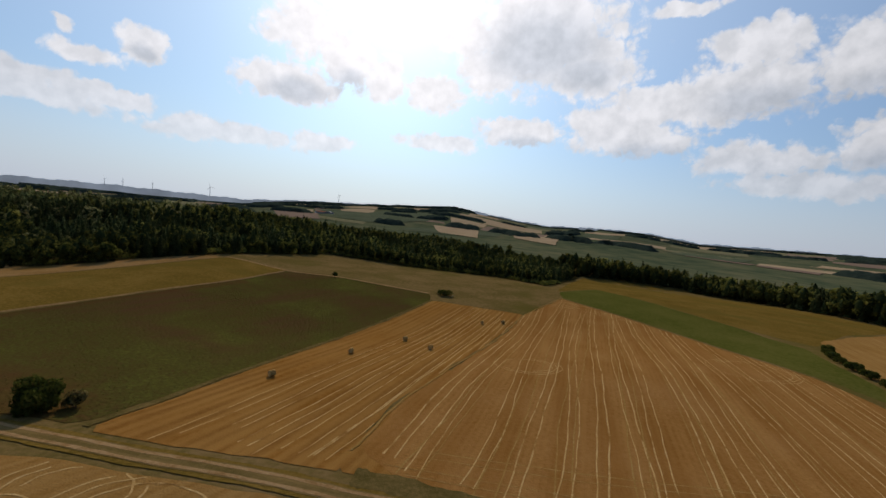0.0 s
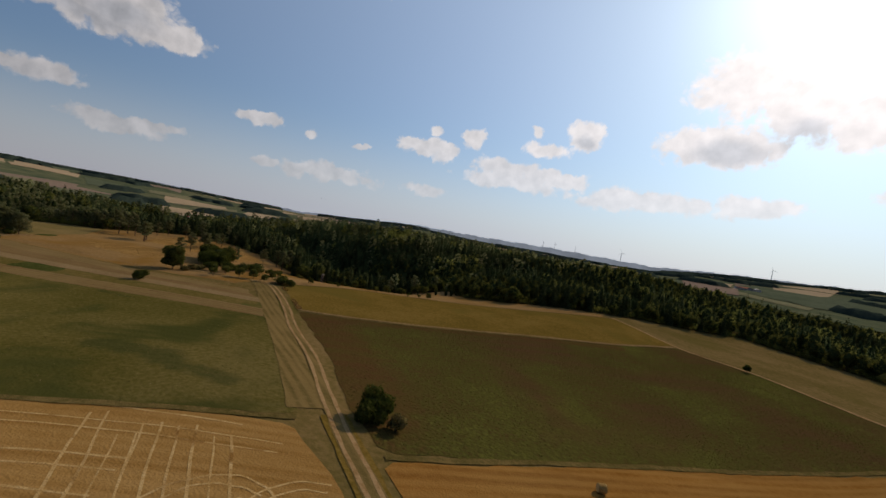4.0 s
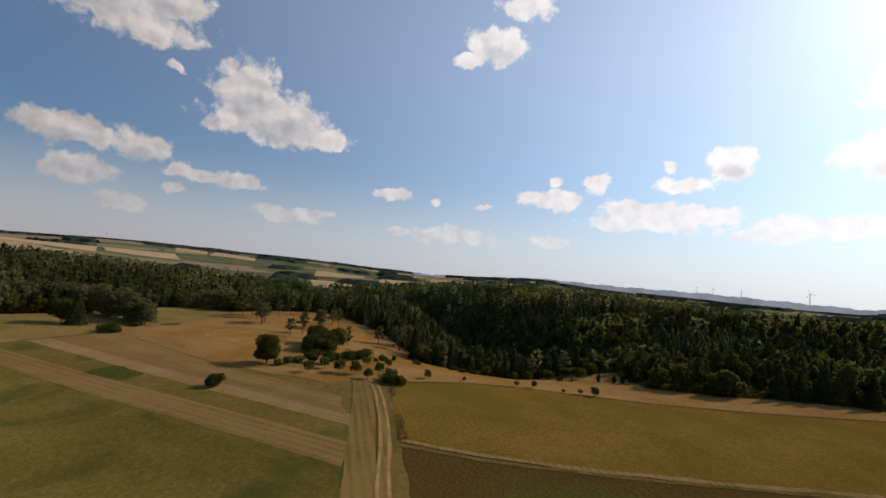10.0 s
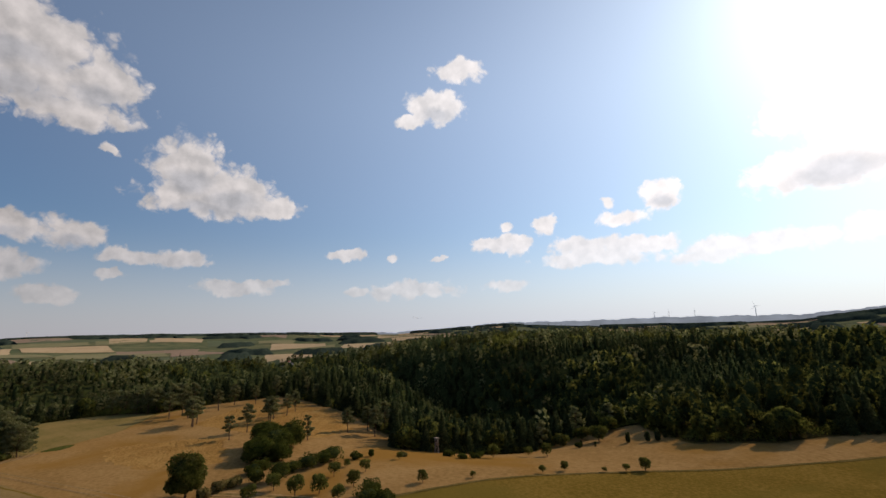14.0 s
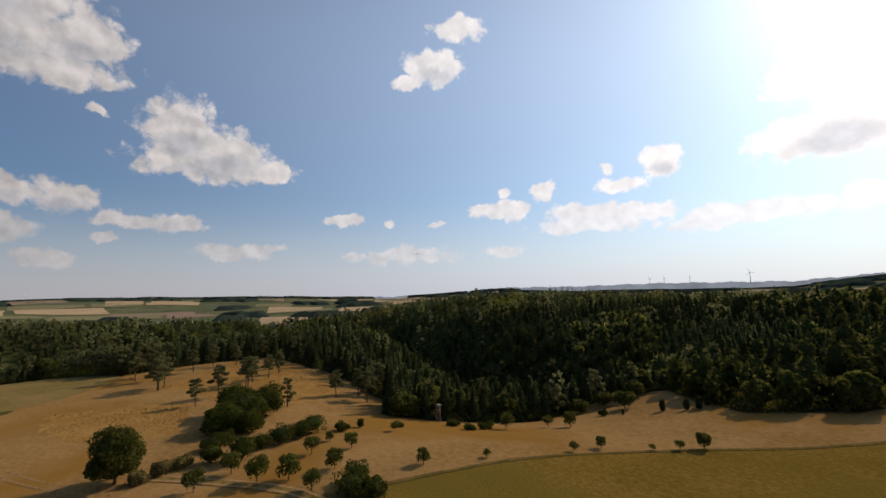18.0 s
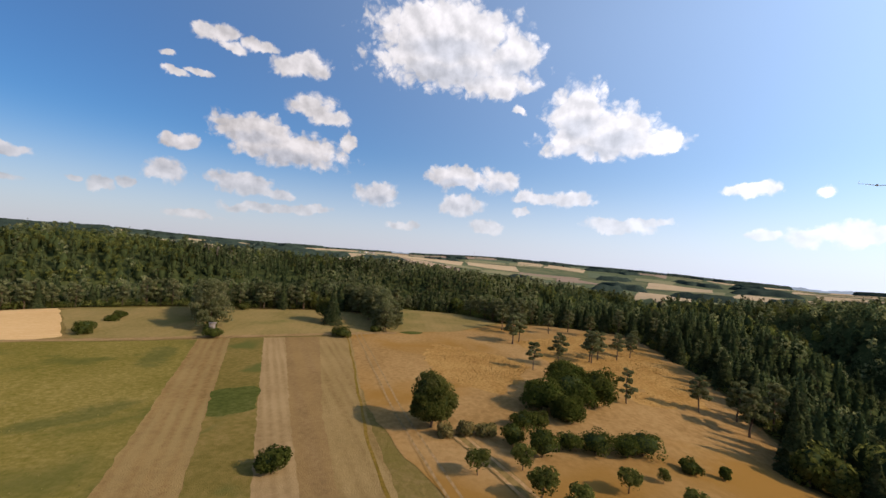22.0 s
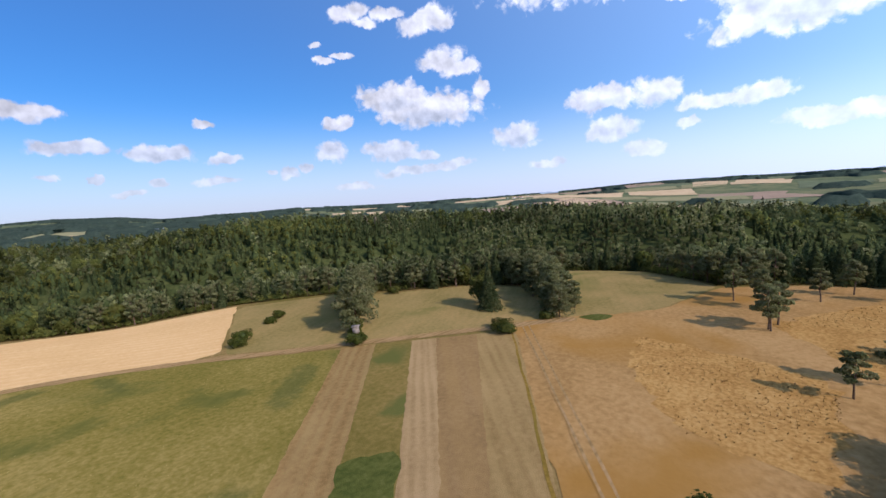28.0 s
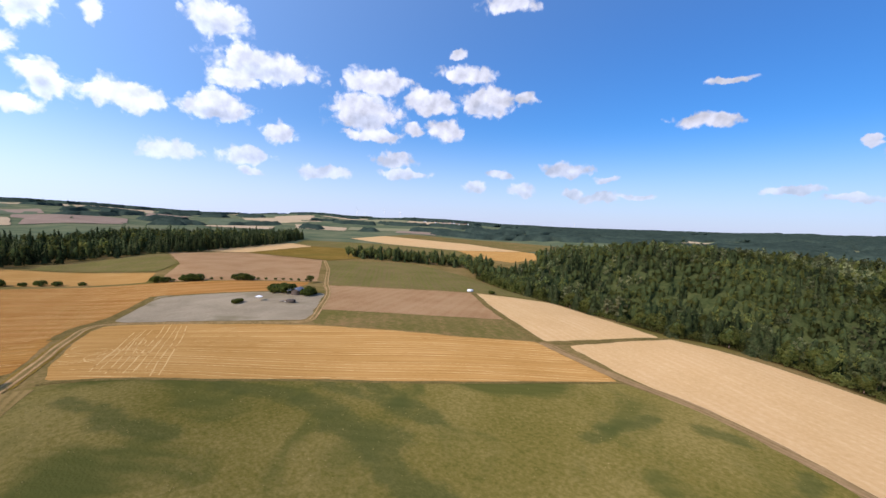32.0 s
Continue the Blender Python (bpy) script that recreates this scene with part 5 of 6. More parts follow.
def put(ob, x, y, turn=0.0, size=1.0, sink=0.0):
    ob.matrix_basis = pose(x, y, zat(x, y) - sink, 0, 0, turn) @ Matrix.Diagonal((size, size, size, 1))
    return ob


def again(ob, x, y, turn=0.0, size=1.0, label="", stretch=1.0):
    c = copy_thing(ob, pose(0, 0, 0))
    c.matrix_basis = pose(x, y, zat(x, y), 0, 0, turn) @ Matrix.Diagonal((size, size, size * stretch, 1))
    if label:
        c["label"] = label
    return c

# ---- woods -------------------------------------------------------------
EDGE_W = [(6, -172), (-40, -148), (-72, -138), (-100, -122), (-137, -105), (-152, -108), (-187, -100), (-236, -88), (-260, -52), (-266, -29), (-281, -6), (-287, 19), (-335, 6), (-341, 40),
          (-318, 58), (-299, 74), (-308, 100), (-303, 128), (-252, 140), (-214, 142), (-196, 133), (-187, 148), (-178, 171), (-177, 196), (-160, 210), (-146, 198), (-132, 190), (-117, 200),
          (-103, 222), (-92, 237), (-60, 273), (-30, 314), (15, 303), (70, 284), (92, 277), (112, 240), (122, 248), (160, 292), (205, 346)]
WOOD_W = EDGE_W + [(215, 420), (60, 620), (-250, 900), (-700, 800), (-1000, 350), (-1000, -250), (-700, -800), (-200, -950), (60, -850), (60, -420)]
WOOD_NE = [(206, 348), (262, 362), (318, 352), (330, 290), (308, 200), (302, 165), (316, 130), (345, 110), (390, 130), (375, 230), (370, 340), (300, 420), (215, 410)]
WOOD_SE = [(182, 84), (206, 44), (224, -20), (242, -68), (300, -142), (420, -260), (520, -300), (480, -160), (400, 0), (330, 120), (240, 130)]
WOOD_S = [(160, -162), (117, -169), (93, -184), (64, -193), (42, -203), (6, -172), (0, -200), (40, -232), (100, -215), (165, -190)]
CLEARINGS = [[(-640, -60), (-860, -150), (-1138, -570), (-820, -380)], [(-700, -300), (-830, -180), (-880, -260), (-760, -380)], [(-560, 420), (-480, 520), (-560, 560), (-640, 470)]]
for poly in CLEARINGS:
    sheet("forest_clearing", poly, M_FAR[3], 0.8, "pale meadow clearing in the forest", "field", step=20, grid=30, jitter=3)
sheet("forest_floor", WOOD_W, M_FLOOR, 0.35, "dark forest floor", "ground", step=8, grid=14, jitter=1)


def understorey(poly, edge, step):
    """The closed lower canopy inside a wood, rising from its edge: an added sheet that darkens the gaps."""
    px, py = [p[0] for p in poly], [p[1] for p in poly]
    x, y = np.meshgrid(np.arange(min(px), max(px), step), np.arange(min(py), max(py), step), indexing="ij")
    ok = inside(x, y, poly)
    for hole in CLEARINGS:
        ok &= ~inside(x, y, hole)
    d, _ = along(x, y, edge)
    d = np.where(ok, d, 0.0)
    rs = np.random.default_rng(77)
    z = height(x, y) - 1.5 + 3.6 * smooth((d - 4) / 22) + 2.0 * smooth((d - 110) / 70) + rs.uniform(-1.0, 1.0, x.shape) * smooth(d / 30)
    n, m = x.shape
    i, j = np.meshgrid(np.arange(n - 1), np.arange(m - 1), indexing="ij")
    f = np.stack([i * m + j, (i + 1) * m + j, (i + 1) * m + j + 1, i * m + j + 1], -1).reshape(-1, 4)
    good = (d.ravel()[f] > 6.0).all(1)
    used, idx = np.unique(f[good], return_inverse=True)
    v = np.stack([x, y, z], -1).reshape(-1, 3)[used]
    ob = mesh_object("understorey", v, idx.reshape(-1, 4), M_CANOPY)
    return tagged(ob, "closed sheet below the forest crowns, coloured dark as shade between trees", "forest", kind="stuff")


understorey(WOOD_W, EDGE_W, 5.5)

pr = np.random.default_rng(11)


def proto(kind, detail, few=50, wide=1.28):
    """A tree for the depth of the wood: vertices, quads, and the material of each quad."""
    n, size = (180, 0.58) if detail else (few, wide)
    if kind == 0:
        h, w = pr.uniform(9.5, 13.5), pr.uniform(2.5, 3.2)
        cr, co = spruce_crown(h, w, h * 0.1, n, size, pr), limb((0, 0, h * 0.05), (0, 0, h * 0.96), w * 0.66, 0.05, 6, rows=3)
    elif kind == 1:
        h, w = pr.uniform(10, 13.5), pr.uniform(2.4, 3.2)
        cr, co = pine_crown(h, w, h * 0.30, n, size * 0.95, pr, 11 if detail else 6), blob((0, 0, h * 0.68), (w * 0.45, w * 0.45, h * 0.22), pr, 6, 4)
    else:
        h, w = pr.uniform(9, 13), pr.uniform(2.8, 3.8)
        cr, co = broad_crown(h, w, h * 0.12, n, size, pr, 6 if detail else 3), blob((0, 0, h * 0.55), (w * 0.66, w * 0.66, h * 0.34), pr, 6, 4)
    tr = limb((0, 0, -0.5), (0, 0, h * 0.6), 0.17, 0.1, 4, rows=2)
    def split(q):
        return np.concatenate([q[:, :3], q[:, [0, 2, 3]]])

    if not detail:
        tr = (tr[0][:0], tr[1][:0])
    if few < 60 and not detail:
        co = (co[0][:0], co[1][:0])
    leaf = (cr[0].reshape(-1, 4, 3)[:, :3] * np.array((1, 1, 1))).reshape(-1, 3)
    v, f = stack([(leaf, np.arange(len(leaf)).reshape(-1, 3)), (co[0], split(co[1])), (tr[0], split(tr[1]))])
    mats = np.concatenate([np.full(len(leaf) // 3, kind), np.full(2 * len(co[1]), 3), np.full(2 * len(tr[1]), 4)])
    return v, f, mats


NEAR_PROTO = [[proto(k, True) for _ in range(6)] for k in range(3)]
FAR_PROTO = [[proto(k, False) for _ in range(4)] for k in range(3)]
MID_PROTO = [[proto(k, False, 76, 0.92) for _ in range(5)] for k in range(3)]


def grove(name, xs, ys, kinds, protos, label, sizes=(0.62, 1.12)):
    """Many trees of a wood as one object."""
    vs, fs, ms, tn, k = [], [], [], [], 0
    zs = height(xs, ys)
    for x, y, z, q in zip(xs, ys, zs, kinds):
        v, f, m = protos[q][pr.integers(len(protos[q]))]
        a, s = pr.uniform(0, 6.28), pr.uniform(*sizes)
        c, sn = math.cos(a) * s, math.sin(a) * s
        vs.append(np.column_stack([v[:, 0] * c - v[:, 1] * sn + x, v[:, 0] * sn + v[:, 1] * c + y, v[:, 2] * s * pr.uniform(0.9, 1.15) + z]))
        fs.append(f + k)
        ms.append(m)
        stand = math.sin(x * 0.047 + 2.0 * math.sin(y * 0.021)) * math.sin(y * 0.039 + 1.7 * math.sin(x * 0.017))
        tn.append(np.full(len(v), 0.42 * max(-1.0, min(1.0, 2.4 * stand)) + pr.uniform(-0.28, 0.34)))
        k += len(v)
    ob = mesh_object(name, np.concatenate(vs), np.concatenate(fs), M_SPRUCE)
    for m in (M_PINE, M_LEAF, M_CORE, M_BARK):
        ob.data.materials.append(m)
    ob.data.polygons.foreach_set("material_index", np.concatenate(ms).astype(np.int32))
    ob.data.attributes.new("tone", "FLOAT", "POINT").data.foreach_set("value", np.concatenate(tn).astype(np.float32))
    ob.data.update()
    return tagged(ob, label, "forest", kind="stuff")


def scatter(poly, step, lo, hi, edge, holes=()):
    """Jittered places inside poly whose distance from the edge line lies between lo and hi."""
    px, py = [p[0] for p in poly], [p[1] for p in poly]
    x, y = np.meshgrid(np.arange(min(px), max(px), step), np.arange(min(py), max(py), step))
    x, y = (x + pr.uniform(-0.42, 0.42, x.shape) * step).ravel(), (y + pr.uniform(-0.42, 0.42, y.shape) * step).ravel()
    ok = inside(x, y, poly)
    for hole in holes:
        ok &= ~inside(x, y, hole)
    x, y = x[ok], y[ok]
    d, _ = along(x, y, edge)
    ok = (d >= lo) & (d < hi)
    return x[ok], y[ok], d[ok]


def species(x, y):
    """Pines by the western meadow, spruce in the valleys, broadleaf in patches."""
    s = np.sin(x * 0.021 + 1) * np.sin(y * 0.027) + 0.5 * np.sin(x * 0.06 + y * 0.05)
    q = np.where(s + pr.normal(0, 0.22, x.shape) > 0.42, 2, 0)
    pine = ((x < -180) & (y < 90) & (y > -120) & (pr.uniform(0, 1, x.shape) < 0.75)) | (pr.uniform(0, 1, x.shape) < 0.12)
    north = (y > 190) & (x > -150)
    q = np.where(north & (pr.uniform(0, 1, x.shape) < 0.4), 2, q)
    q = np.where((y < -95) & (x > -420) & (pr.uniform(0, 1, x.shape) < 0.45), 2, q)
    return np.where(pine & ~north, 1, q)


fx, fy, fd = scatter(WOOD_W, 5.0, 3.0, 20.0, EDGE_W, CLEARINGS)
grove("forest_margin", fx, fy, species(fx, fy), NEAR_PROTO, "dense margin of pines, spruces and broadleaf trees")
fx, fy, fd = scatter(WOOD_W, 6.3, 20.0, 112.0, EDGE_W, CLEARINGS)
grove("forest", fx, fy, species(fx, fy), NEAR_PROTO, "mixed dark forest of spruce, pine and beech")
fx, fy, fd = scatter(WOOD_W, 8.2, 112.0, 260.0, EDGE_W, CLEARINGS)
grove("forest", fx, fy, species(fx, fy), MID_PROTO, "dark mixed forest running down the slopes", (0.9, 1.4))
fx, fy, fd = scatter(WOOD_W, 9.6, 260.0, 520.0, EDGE_W, CLEARINGS)
grove("far_forest", fx, fy, species(fx, fy), FAR_PROTO, "continuous forest over the valley slopes", (0.95, 1.5))
fx, fy, fd = scatter(WOOD_W, 15.0, 520.0, 1300.0, EDGE_W, CLEARINGS)
grove("far_forest", fx, fy, species(fx, fy), FAR_PROTO, "distant forest canopy on the farther slopes", (1.2, 1.7))
fx, fy, fd = scatter(WOOD_NE, 5.5, 0, 900, EDGE_W)
grove("wood", fx, fy, np.where(pr.uniform(0, 1, fx.shape) < 0.7, 2, 0), MID_PROTO, "belt of dark broadleaf trees behind the meadow", (1.1, 1.7))
fx, fy, fd = scatter(WOOD_SE, 7.5, 0, 900, EDGE_W)
grove("wood", fx, fy, np.where(pr.uniform(0, 1, fx.shape) < 0.85, 0, 2), MID_PROTO, "dark wood beyond the stubble fields", (1.0, 1.4))
fx, fy, fd = scatter(WOOD_S, 5.5, 0, 900, EDGE_W)
grove("wood", fx, fy, np.where(pr.uniform(0, 1, fx.shape) < 0.7, 2, 0), NEAR_PROTO, "hedge-like wood at the end of a green field")

# undergrowth closing the foot of the wood
ux, uy, ud = scatter(WOOD_W, 2.1, 0.0, 7.0, EDGE_W)
ok = np.hypot(ux + 120, uy - 60) < 330
ux, uy = ux[ok], uy[ok]
SHRUB = []
for k in range(5):
    h, w = pr.uniform(1.4, 3.2), pr.uniform(1.0, 1.7)
    c = cards(*shell(46, (0, 0, h * 0.45), (w, w, h * 0.55), pr, -0.6), 0.42, pr)[0].reshape(-1, 4, 3)[:, :3].reshape(-1, 3)
    SHRUB.append((c, np.arange(len(c)).reshape(-1, 3), np.full(len(c) // 3, 2)))
grove("undergrowth", ux, uy, np.zeros(len(ux), int), [SHRUB], "shrubby undergrowth along the forest edge", (0.6, 1.2))

# trees at the wood's edge, each its own
EDGE_PINES = [pine_tree("tall Scots pine with a bare lower trunk at the forest edge", 11, 2.7, 2.2, 620, 0.42, s, "forest edge trees") for s in (21, 22, 23)]
EDGE_SPRUCE = [spruce_tree("dark spruce standing at the forest edge", 11.5, 2.7, 560, 0.42, s, "forest edge trees") for s in (31, 32)]
EDGE_BROAD = [broad_tree("rounded broadleaf tree at the forest edge", 8.0, 3.1, 0.4, 640, 0.46, seed=s, group="forest edge trees") for s in (41, 42)]
fx, fy, fd = scatter(WOOD_W, 4.2, 0.0, 3.6, EDGE_W)
near = np.hypot(fx + 130, fy - 60) < 270
fx, fy = fx[near], fy[near]
first = set()
for x, y, q in zip(fx, fy, species(fx, fy)):
    stock = (EDGE_SPRUCE, EDGE_PINES, EDGE_BROAD)[q]
    i = int(pr.integers(len(stock)))
    if id(stock[i]) not in first:
        first.add(id(stock[i]))
        put(stock[i], x, y, pr.uniform(0, 360))
    else:
        again(stock[i], x, y, pr.uniform(0, 360), pr.uniform(0.75, 1.15))
for stock in (EDGE_SPRUCE, EDGE_PINES, EDGE_BROAD):
    for ob in stock:
        if id(ob) not in first:
            put(ob, -268, -40 + 3 * len(first), 0, 0.9)
            first.add(id(ob))

# ---- far country -------------------------------------------------------
fr = random.Random(8)


def polar(az, r):
    a = radians(az)
    return CX + r * math.sin(a), CY + r * math.cos(a)


def far_field(az, r, wide, deep, kind, label):
    """A field on the far hills: wide in degrees, deep in metres."""
    pts = [polar(az + dx * wide / 2 + fr.uniform(-0.08, 0.08) * wide, r + dy * deep / 2 + fr.uniform(-0.12, 0.12) * deep) for dx, dy in ((-1, -1), (0, -1.1), (1, -1), (1, 1), (0, 1.1), (-1, 1))]
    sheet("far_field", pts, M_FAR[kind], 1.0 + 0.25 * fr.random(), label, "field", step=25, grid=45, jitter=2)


def far_wood(az, r, wide, deep, tall=14):
    """A wood on the far hills: a lumpy canopy with sides."""
    n, m = max(6, int(wide * r / 57 / 14)), max(3, int(deep / 16))
    u, v = np.meshgrid(np.linspace(-1, 1, n), np.linspace(-1, 1, m), indexing="ij")
    s = np.clip(1 - (np.abs(u) ** 4 + np.abs(v) ** 4), 0, 1)
    ragged = np.interp(np.linspace(0, 1, n), np.linspace(0, 1, 9), npr.uniform(0.35, 1.25, 9))[:, None]
    ends = np.interp(np.linspace(0, 1, m), np.linspace(0, 1, 5), npr.uniform(0.6, 1.15, 5))[None]
    a, q = np.radians(az + u * wide / 2 * ends + 0.12 * wide * v * math.sin(az)), r + (v * ragged + 0.4 * math.sin(az * 3) * u) * deep / 2
    x, y = CX + q * np.sin(a), CY + q * np.cos(a)
    z = height(x, y) + np.where(s > 0.02, tall * (0.75 + npr.uniform(-0.22, 0.3, s.shape)), -1.0)
    i, j = np.meshgrid(np.arange(n - 1), np.arange(m - 1), indexing="ij")
    f = np.stack([i * m + j, i * m + j + 1, (i + 1) * m + j + 1, (i + 1) * m + j], -1).reshape(-1, 4)
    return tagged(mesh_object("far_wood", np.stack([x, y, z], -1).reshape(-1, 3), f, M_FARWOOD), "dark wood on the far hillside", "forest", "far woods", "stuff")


FIELD_WORDS = ("pale stubble field on the far hill", "green pasture on the far hill", "brown field on the far hill", "hay meadow on the far hill")
for r, step in ((960, 9.0), (1150, 8.0), (1400, 7.5), (1720, 7.0), (2100, 6.5), (2550, 6.0), (3050, 5.5), (3450, 5.5)):
    az = -180.0
    while az < 180:
        w = step * fr.uniform(0.6, 1.3)
        mid = az + w / 2
        if r < 1000 and not -118 < mid < -52:
            az += w
            continue
        woody = fr.random() < (0.97 if abs(mid) > 143 else 0.7 if -143 < mid < -118 else 0.55 if mid > 92 else 0.34)
        rr = r * fr.uniform(0.92, 1.08)
        if woody:
            far_wood(mid, rr, w * (1.25 if abs(mid) > 143 else fr.uniform(0.4, 1.1)), r * (0.2 if abs(mid) > 143 else fr.uniform(0.05, 0.12)), 15)
        elif fr.random() < 0.93:
            k = fr.choice((0, 0, 0, 0, 1, 1, 2, 2, 3, 3))
            far_field(mid, rr, w * 0.94, r * fr.uniform(0.13, 0.20), k, FIELD_WORDS[k])
        az += w
for k in range(46):
    if fr.random() < 0.85:
        far_wood(-180 + k * 8 + fr.uniform(-2, 2), 3660 + fr.uniform(-100, 100), fr.uniform(7, 13), fr.uniform(240, 520), fr.choice((13, 17, 21, 25)))
    else:
        far_field(-180 + k * 8, 3640, fr.uniform(3, 7), 260, k % 2, FIELD_WORDS[k % 2])

for outline, kind in (([(-1569, -586), (-1679, -506), (-1630, -315), (-1357, -141), (-1010, -82), (-1271, -367)], 2), ([(-2160, -662), (-2365, -426), (-1696, -256), (-1691, -490)], 0),
                      ([(-1357, -132), (-1120, 60), (-1010, 70), (-1010, -60)], 0), ([(-446, 1416), (-321, 1409), (-262, 1155), (-312, 1034)], 0), ([(-238, 1339), (-120, 1505), (-84, 1066), (-167, 980)], 2),
                      ([(251, 1270), (376, 1187), (285, 916), (219, 1037)], 0), ([(620, 1502), (566, 1036), (449, 843), (419, 1012)], 0),
                      ([(-146, 1809), (214, 2330), (466, 2247), (256, 1397), (25, 1235)], 1), ([(-1689, -489), (-1662, -330), (-1300, -150), (-1251, -320)], 0)):
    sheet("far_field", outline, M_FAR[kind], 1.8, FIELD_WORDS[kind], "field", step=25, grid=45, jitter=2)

# ---- things ------------------------------------------------------------


def boxes(*items):
    """Boxes as (centre, size, turn in degrees), joined."""
    vs, fs, k = [], [], 0
    q = np.array([(x, y, z) for x in (-.5, .5) for y in (-.5, .5) for z in (-.5, .5)])
    face = np.array([(0, 1, 3, 2), (4, 6, 7, 5), (0, 4, 5, 1), (2, 3, 7, 6), (0, 2, 6, 4), (1, 5, 7, 3)])
    for c, s, turn in items:
        a = radians(turn)
        p = q * np.array(s)
        p = np.column_stack([p[:, 0] * math.cos(a) - p[:, 1] * math.sin(a), p[:, 0] * math.sin(a) + p[:, 1] * math.cos(a), p[:, 2]]) + np.array(c)
        vs.append(p)
        fs.append(face + k)
        k += 8
    return np.concatenate(vs), np.concatenate(fs)


def gable(w, d, eave, ridge, over=0.3):
    """Two roof slabs, along x."""
    t = 0.12
    v, f = [], []
    for s in (-1, 1):
        k = len(v)
        for z in (0, t):
            v += [(-w / 2 - over, s * (d / 2 + over), eave - 0.15 + z), (w / 2 + over, s * (d / 2 + over), eave - 0.15 + z), (w / 2 + over, 0, ridge + z), (-w / 2 - over, 0, ridge + z)]
        f += [(k, k + 1, k + 2, k + 3), (k + 4, k + 7, k + 6, k + 5), (k, k + 4, k + 5, k + 1), (k + 1, k + 5, k + 6, k + 2), (k + 3, k + 2, k + 6, k + 7), (k, k + 3, k + 7, k + 4)]
    return np.array(v), np.array(f)


def walls(w, d, eave, ridge):
    v = [(-w / 2, -d / 2, -0.6), (w / 2, -d / 2, -0.6), (w / 2, d / 2, -0.6), (-w / 2, d / 2, -0.6), (-w / 2, -d / 2, eave), (w / 2, -d / 2, eave), (w / 2, d / 2, eave), (-w / 2, d / 2, eave), (-w / 2, 0, ridge), (w / 2, 0, ridge)]
    f = [(0, 1, 5, 4), (2, 3, 7, 6), (1, 2, 6, 5), (3, 0, 4, 7), (5, 6, 9, 9), (7, 4, 8, 8)]
    v, f = np.array(v), np.array(f[:4])
    tri = np.array([(-w / 2, -d / 2, eave), (-w / 2, d / 2, eave), (-w / 2, 0, ridge), (-w / 2, -d / 4, (eave + ridge) / 2)])
    tri2 = tri * np.array((-1, 1, 1))
    return stack([(v, f), (tri[[0, 1, 2, 3]], np.array([(0, 1, 2, 3)])), (tri2, np.array([(3, 2, 1, 0)]))])


def house(x, y, turn, w, d, eave, ridge, wall, roof, label, category="house", name="house", group=""):
    top = tagged(new(name), label, category, group)
    wl = mesh_object("wall", *walls(w, d, eave, ridge), wall, top)
    mesh_object("roof", *gable(w, d, eave, ridge), roof, top)
    for k in range(max(1, int(w / 3.2))):
        for s in (-1, 1):
            wx = -w / 2 + w * (k + 0.5) / max(1, int(w / 3.2))
            win = mesh_object("window", *boxes(((wx, s * (d / 2 + 0.03), eave * 0.58), (1.1, 0.1, 1.2), 0)), M_WHITE, wl)
            mesh_object("pane", *boxes(((wx, s * (d / 2 + 0.07), eave * 0.58), (0.85, 0.06, 0.95), 0)), M_GLASS, win)
    mesh_object("door", *boxes(((w * 0.32, -d / 2 - 0.04, 0.95), (0.95, 0.1, 2.0), 0)), M_DARKWOOD, wl)
    return put(top, x, y, turn)


# round bales
def round_bale(label):
    top = tagged(new("hay_bale"), label, "hay bale", "round bales on the stubble")
    rs = np.random.default_rng(3)
    n, v, f = 26, [], []
    for k, (xx, r) in enumerate(((-0.60, 0.57), (-0.56, 0.63), (-0.3, 0.655), (0, 0.66), (0.3, 0.655), (0.56, 0.63), (0.60, 0.57))):
        for j in range(n):
            a = 2 * math.pi * j / n
            rr = r * (1 + rs.uniform(-0.012, 0.012))
            v.append((xx, rr * math.cos(a), 0.64 + rr * math.sin(a) * (0.97 if math.sin(a) < 0 else 1)))
    f = [(k * n + j, (k + 1) * n + j, (k + 1) * n + (j + 1) % n, k * n + (j + 1) % n) for k in range(6) for j in range(n)]
    smooth_shade(mesh_object("wrapped_side", np.array(v), np.array(f), M_HAY, top))
    for s in (-1, 1):
        ev, ef = [], []
        for k in range(5):
            for j in range(n):
                a, r = 2 * math.pi * j / n, 0.02 + 0.1375 * k
                ev.append((s * (0.60 + 0.02 * (k % 2)), r * math.cos(a), 0.64 + r * math.sin(a)))
        ef = [(k * n + j, (k + 1) * n + j, (k + 1) * n + (j + 1) % n, k * n + (j + 1) % n) for k in range(4) for j in range(n)]
        mesh_object("coiled_end", np.array(ev), np.array(ef), M_HAYEND, top, "pale coiled straw face")
    for xx in (-0.35, -0.1, 0.15, 0.4):
        ring = [(xx + dx, 0.668 * math.cos(a), 0.64 + 0.668 * math.sin(a)) for dx in (-0.012, 0.012) for a in np.linspace(0, 2 * math.pi, n, endpoint=False)]
        mesh_object("twine", np.array(ring), np.array([(j, (j + 1) % n, n + (j + 1) % n, n + j) for j in range(n)]), M_HAYEND, top)
    return top


BALE = put(round_bale("round straw bale standing on the stubble"), -27.5, 81, 40, 0.92, -0.08)
for x, y, turn in ((-12.7, 99.2, 75), (2.4, 113, 20), (7.9, 104.6, 55), (33.5, 137.3, 80), (42.2, 139, 35), (28.5, 187, 10), (34, 181, 70)):
    b = again(BALE, x, y, turn, 0.92)
    b.location.z += 0.1

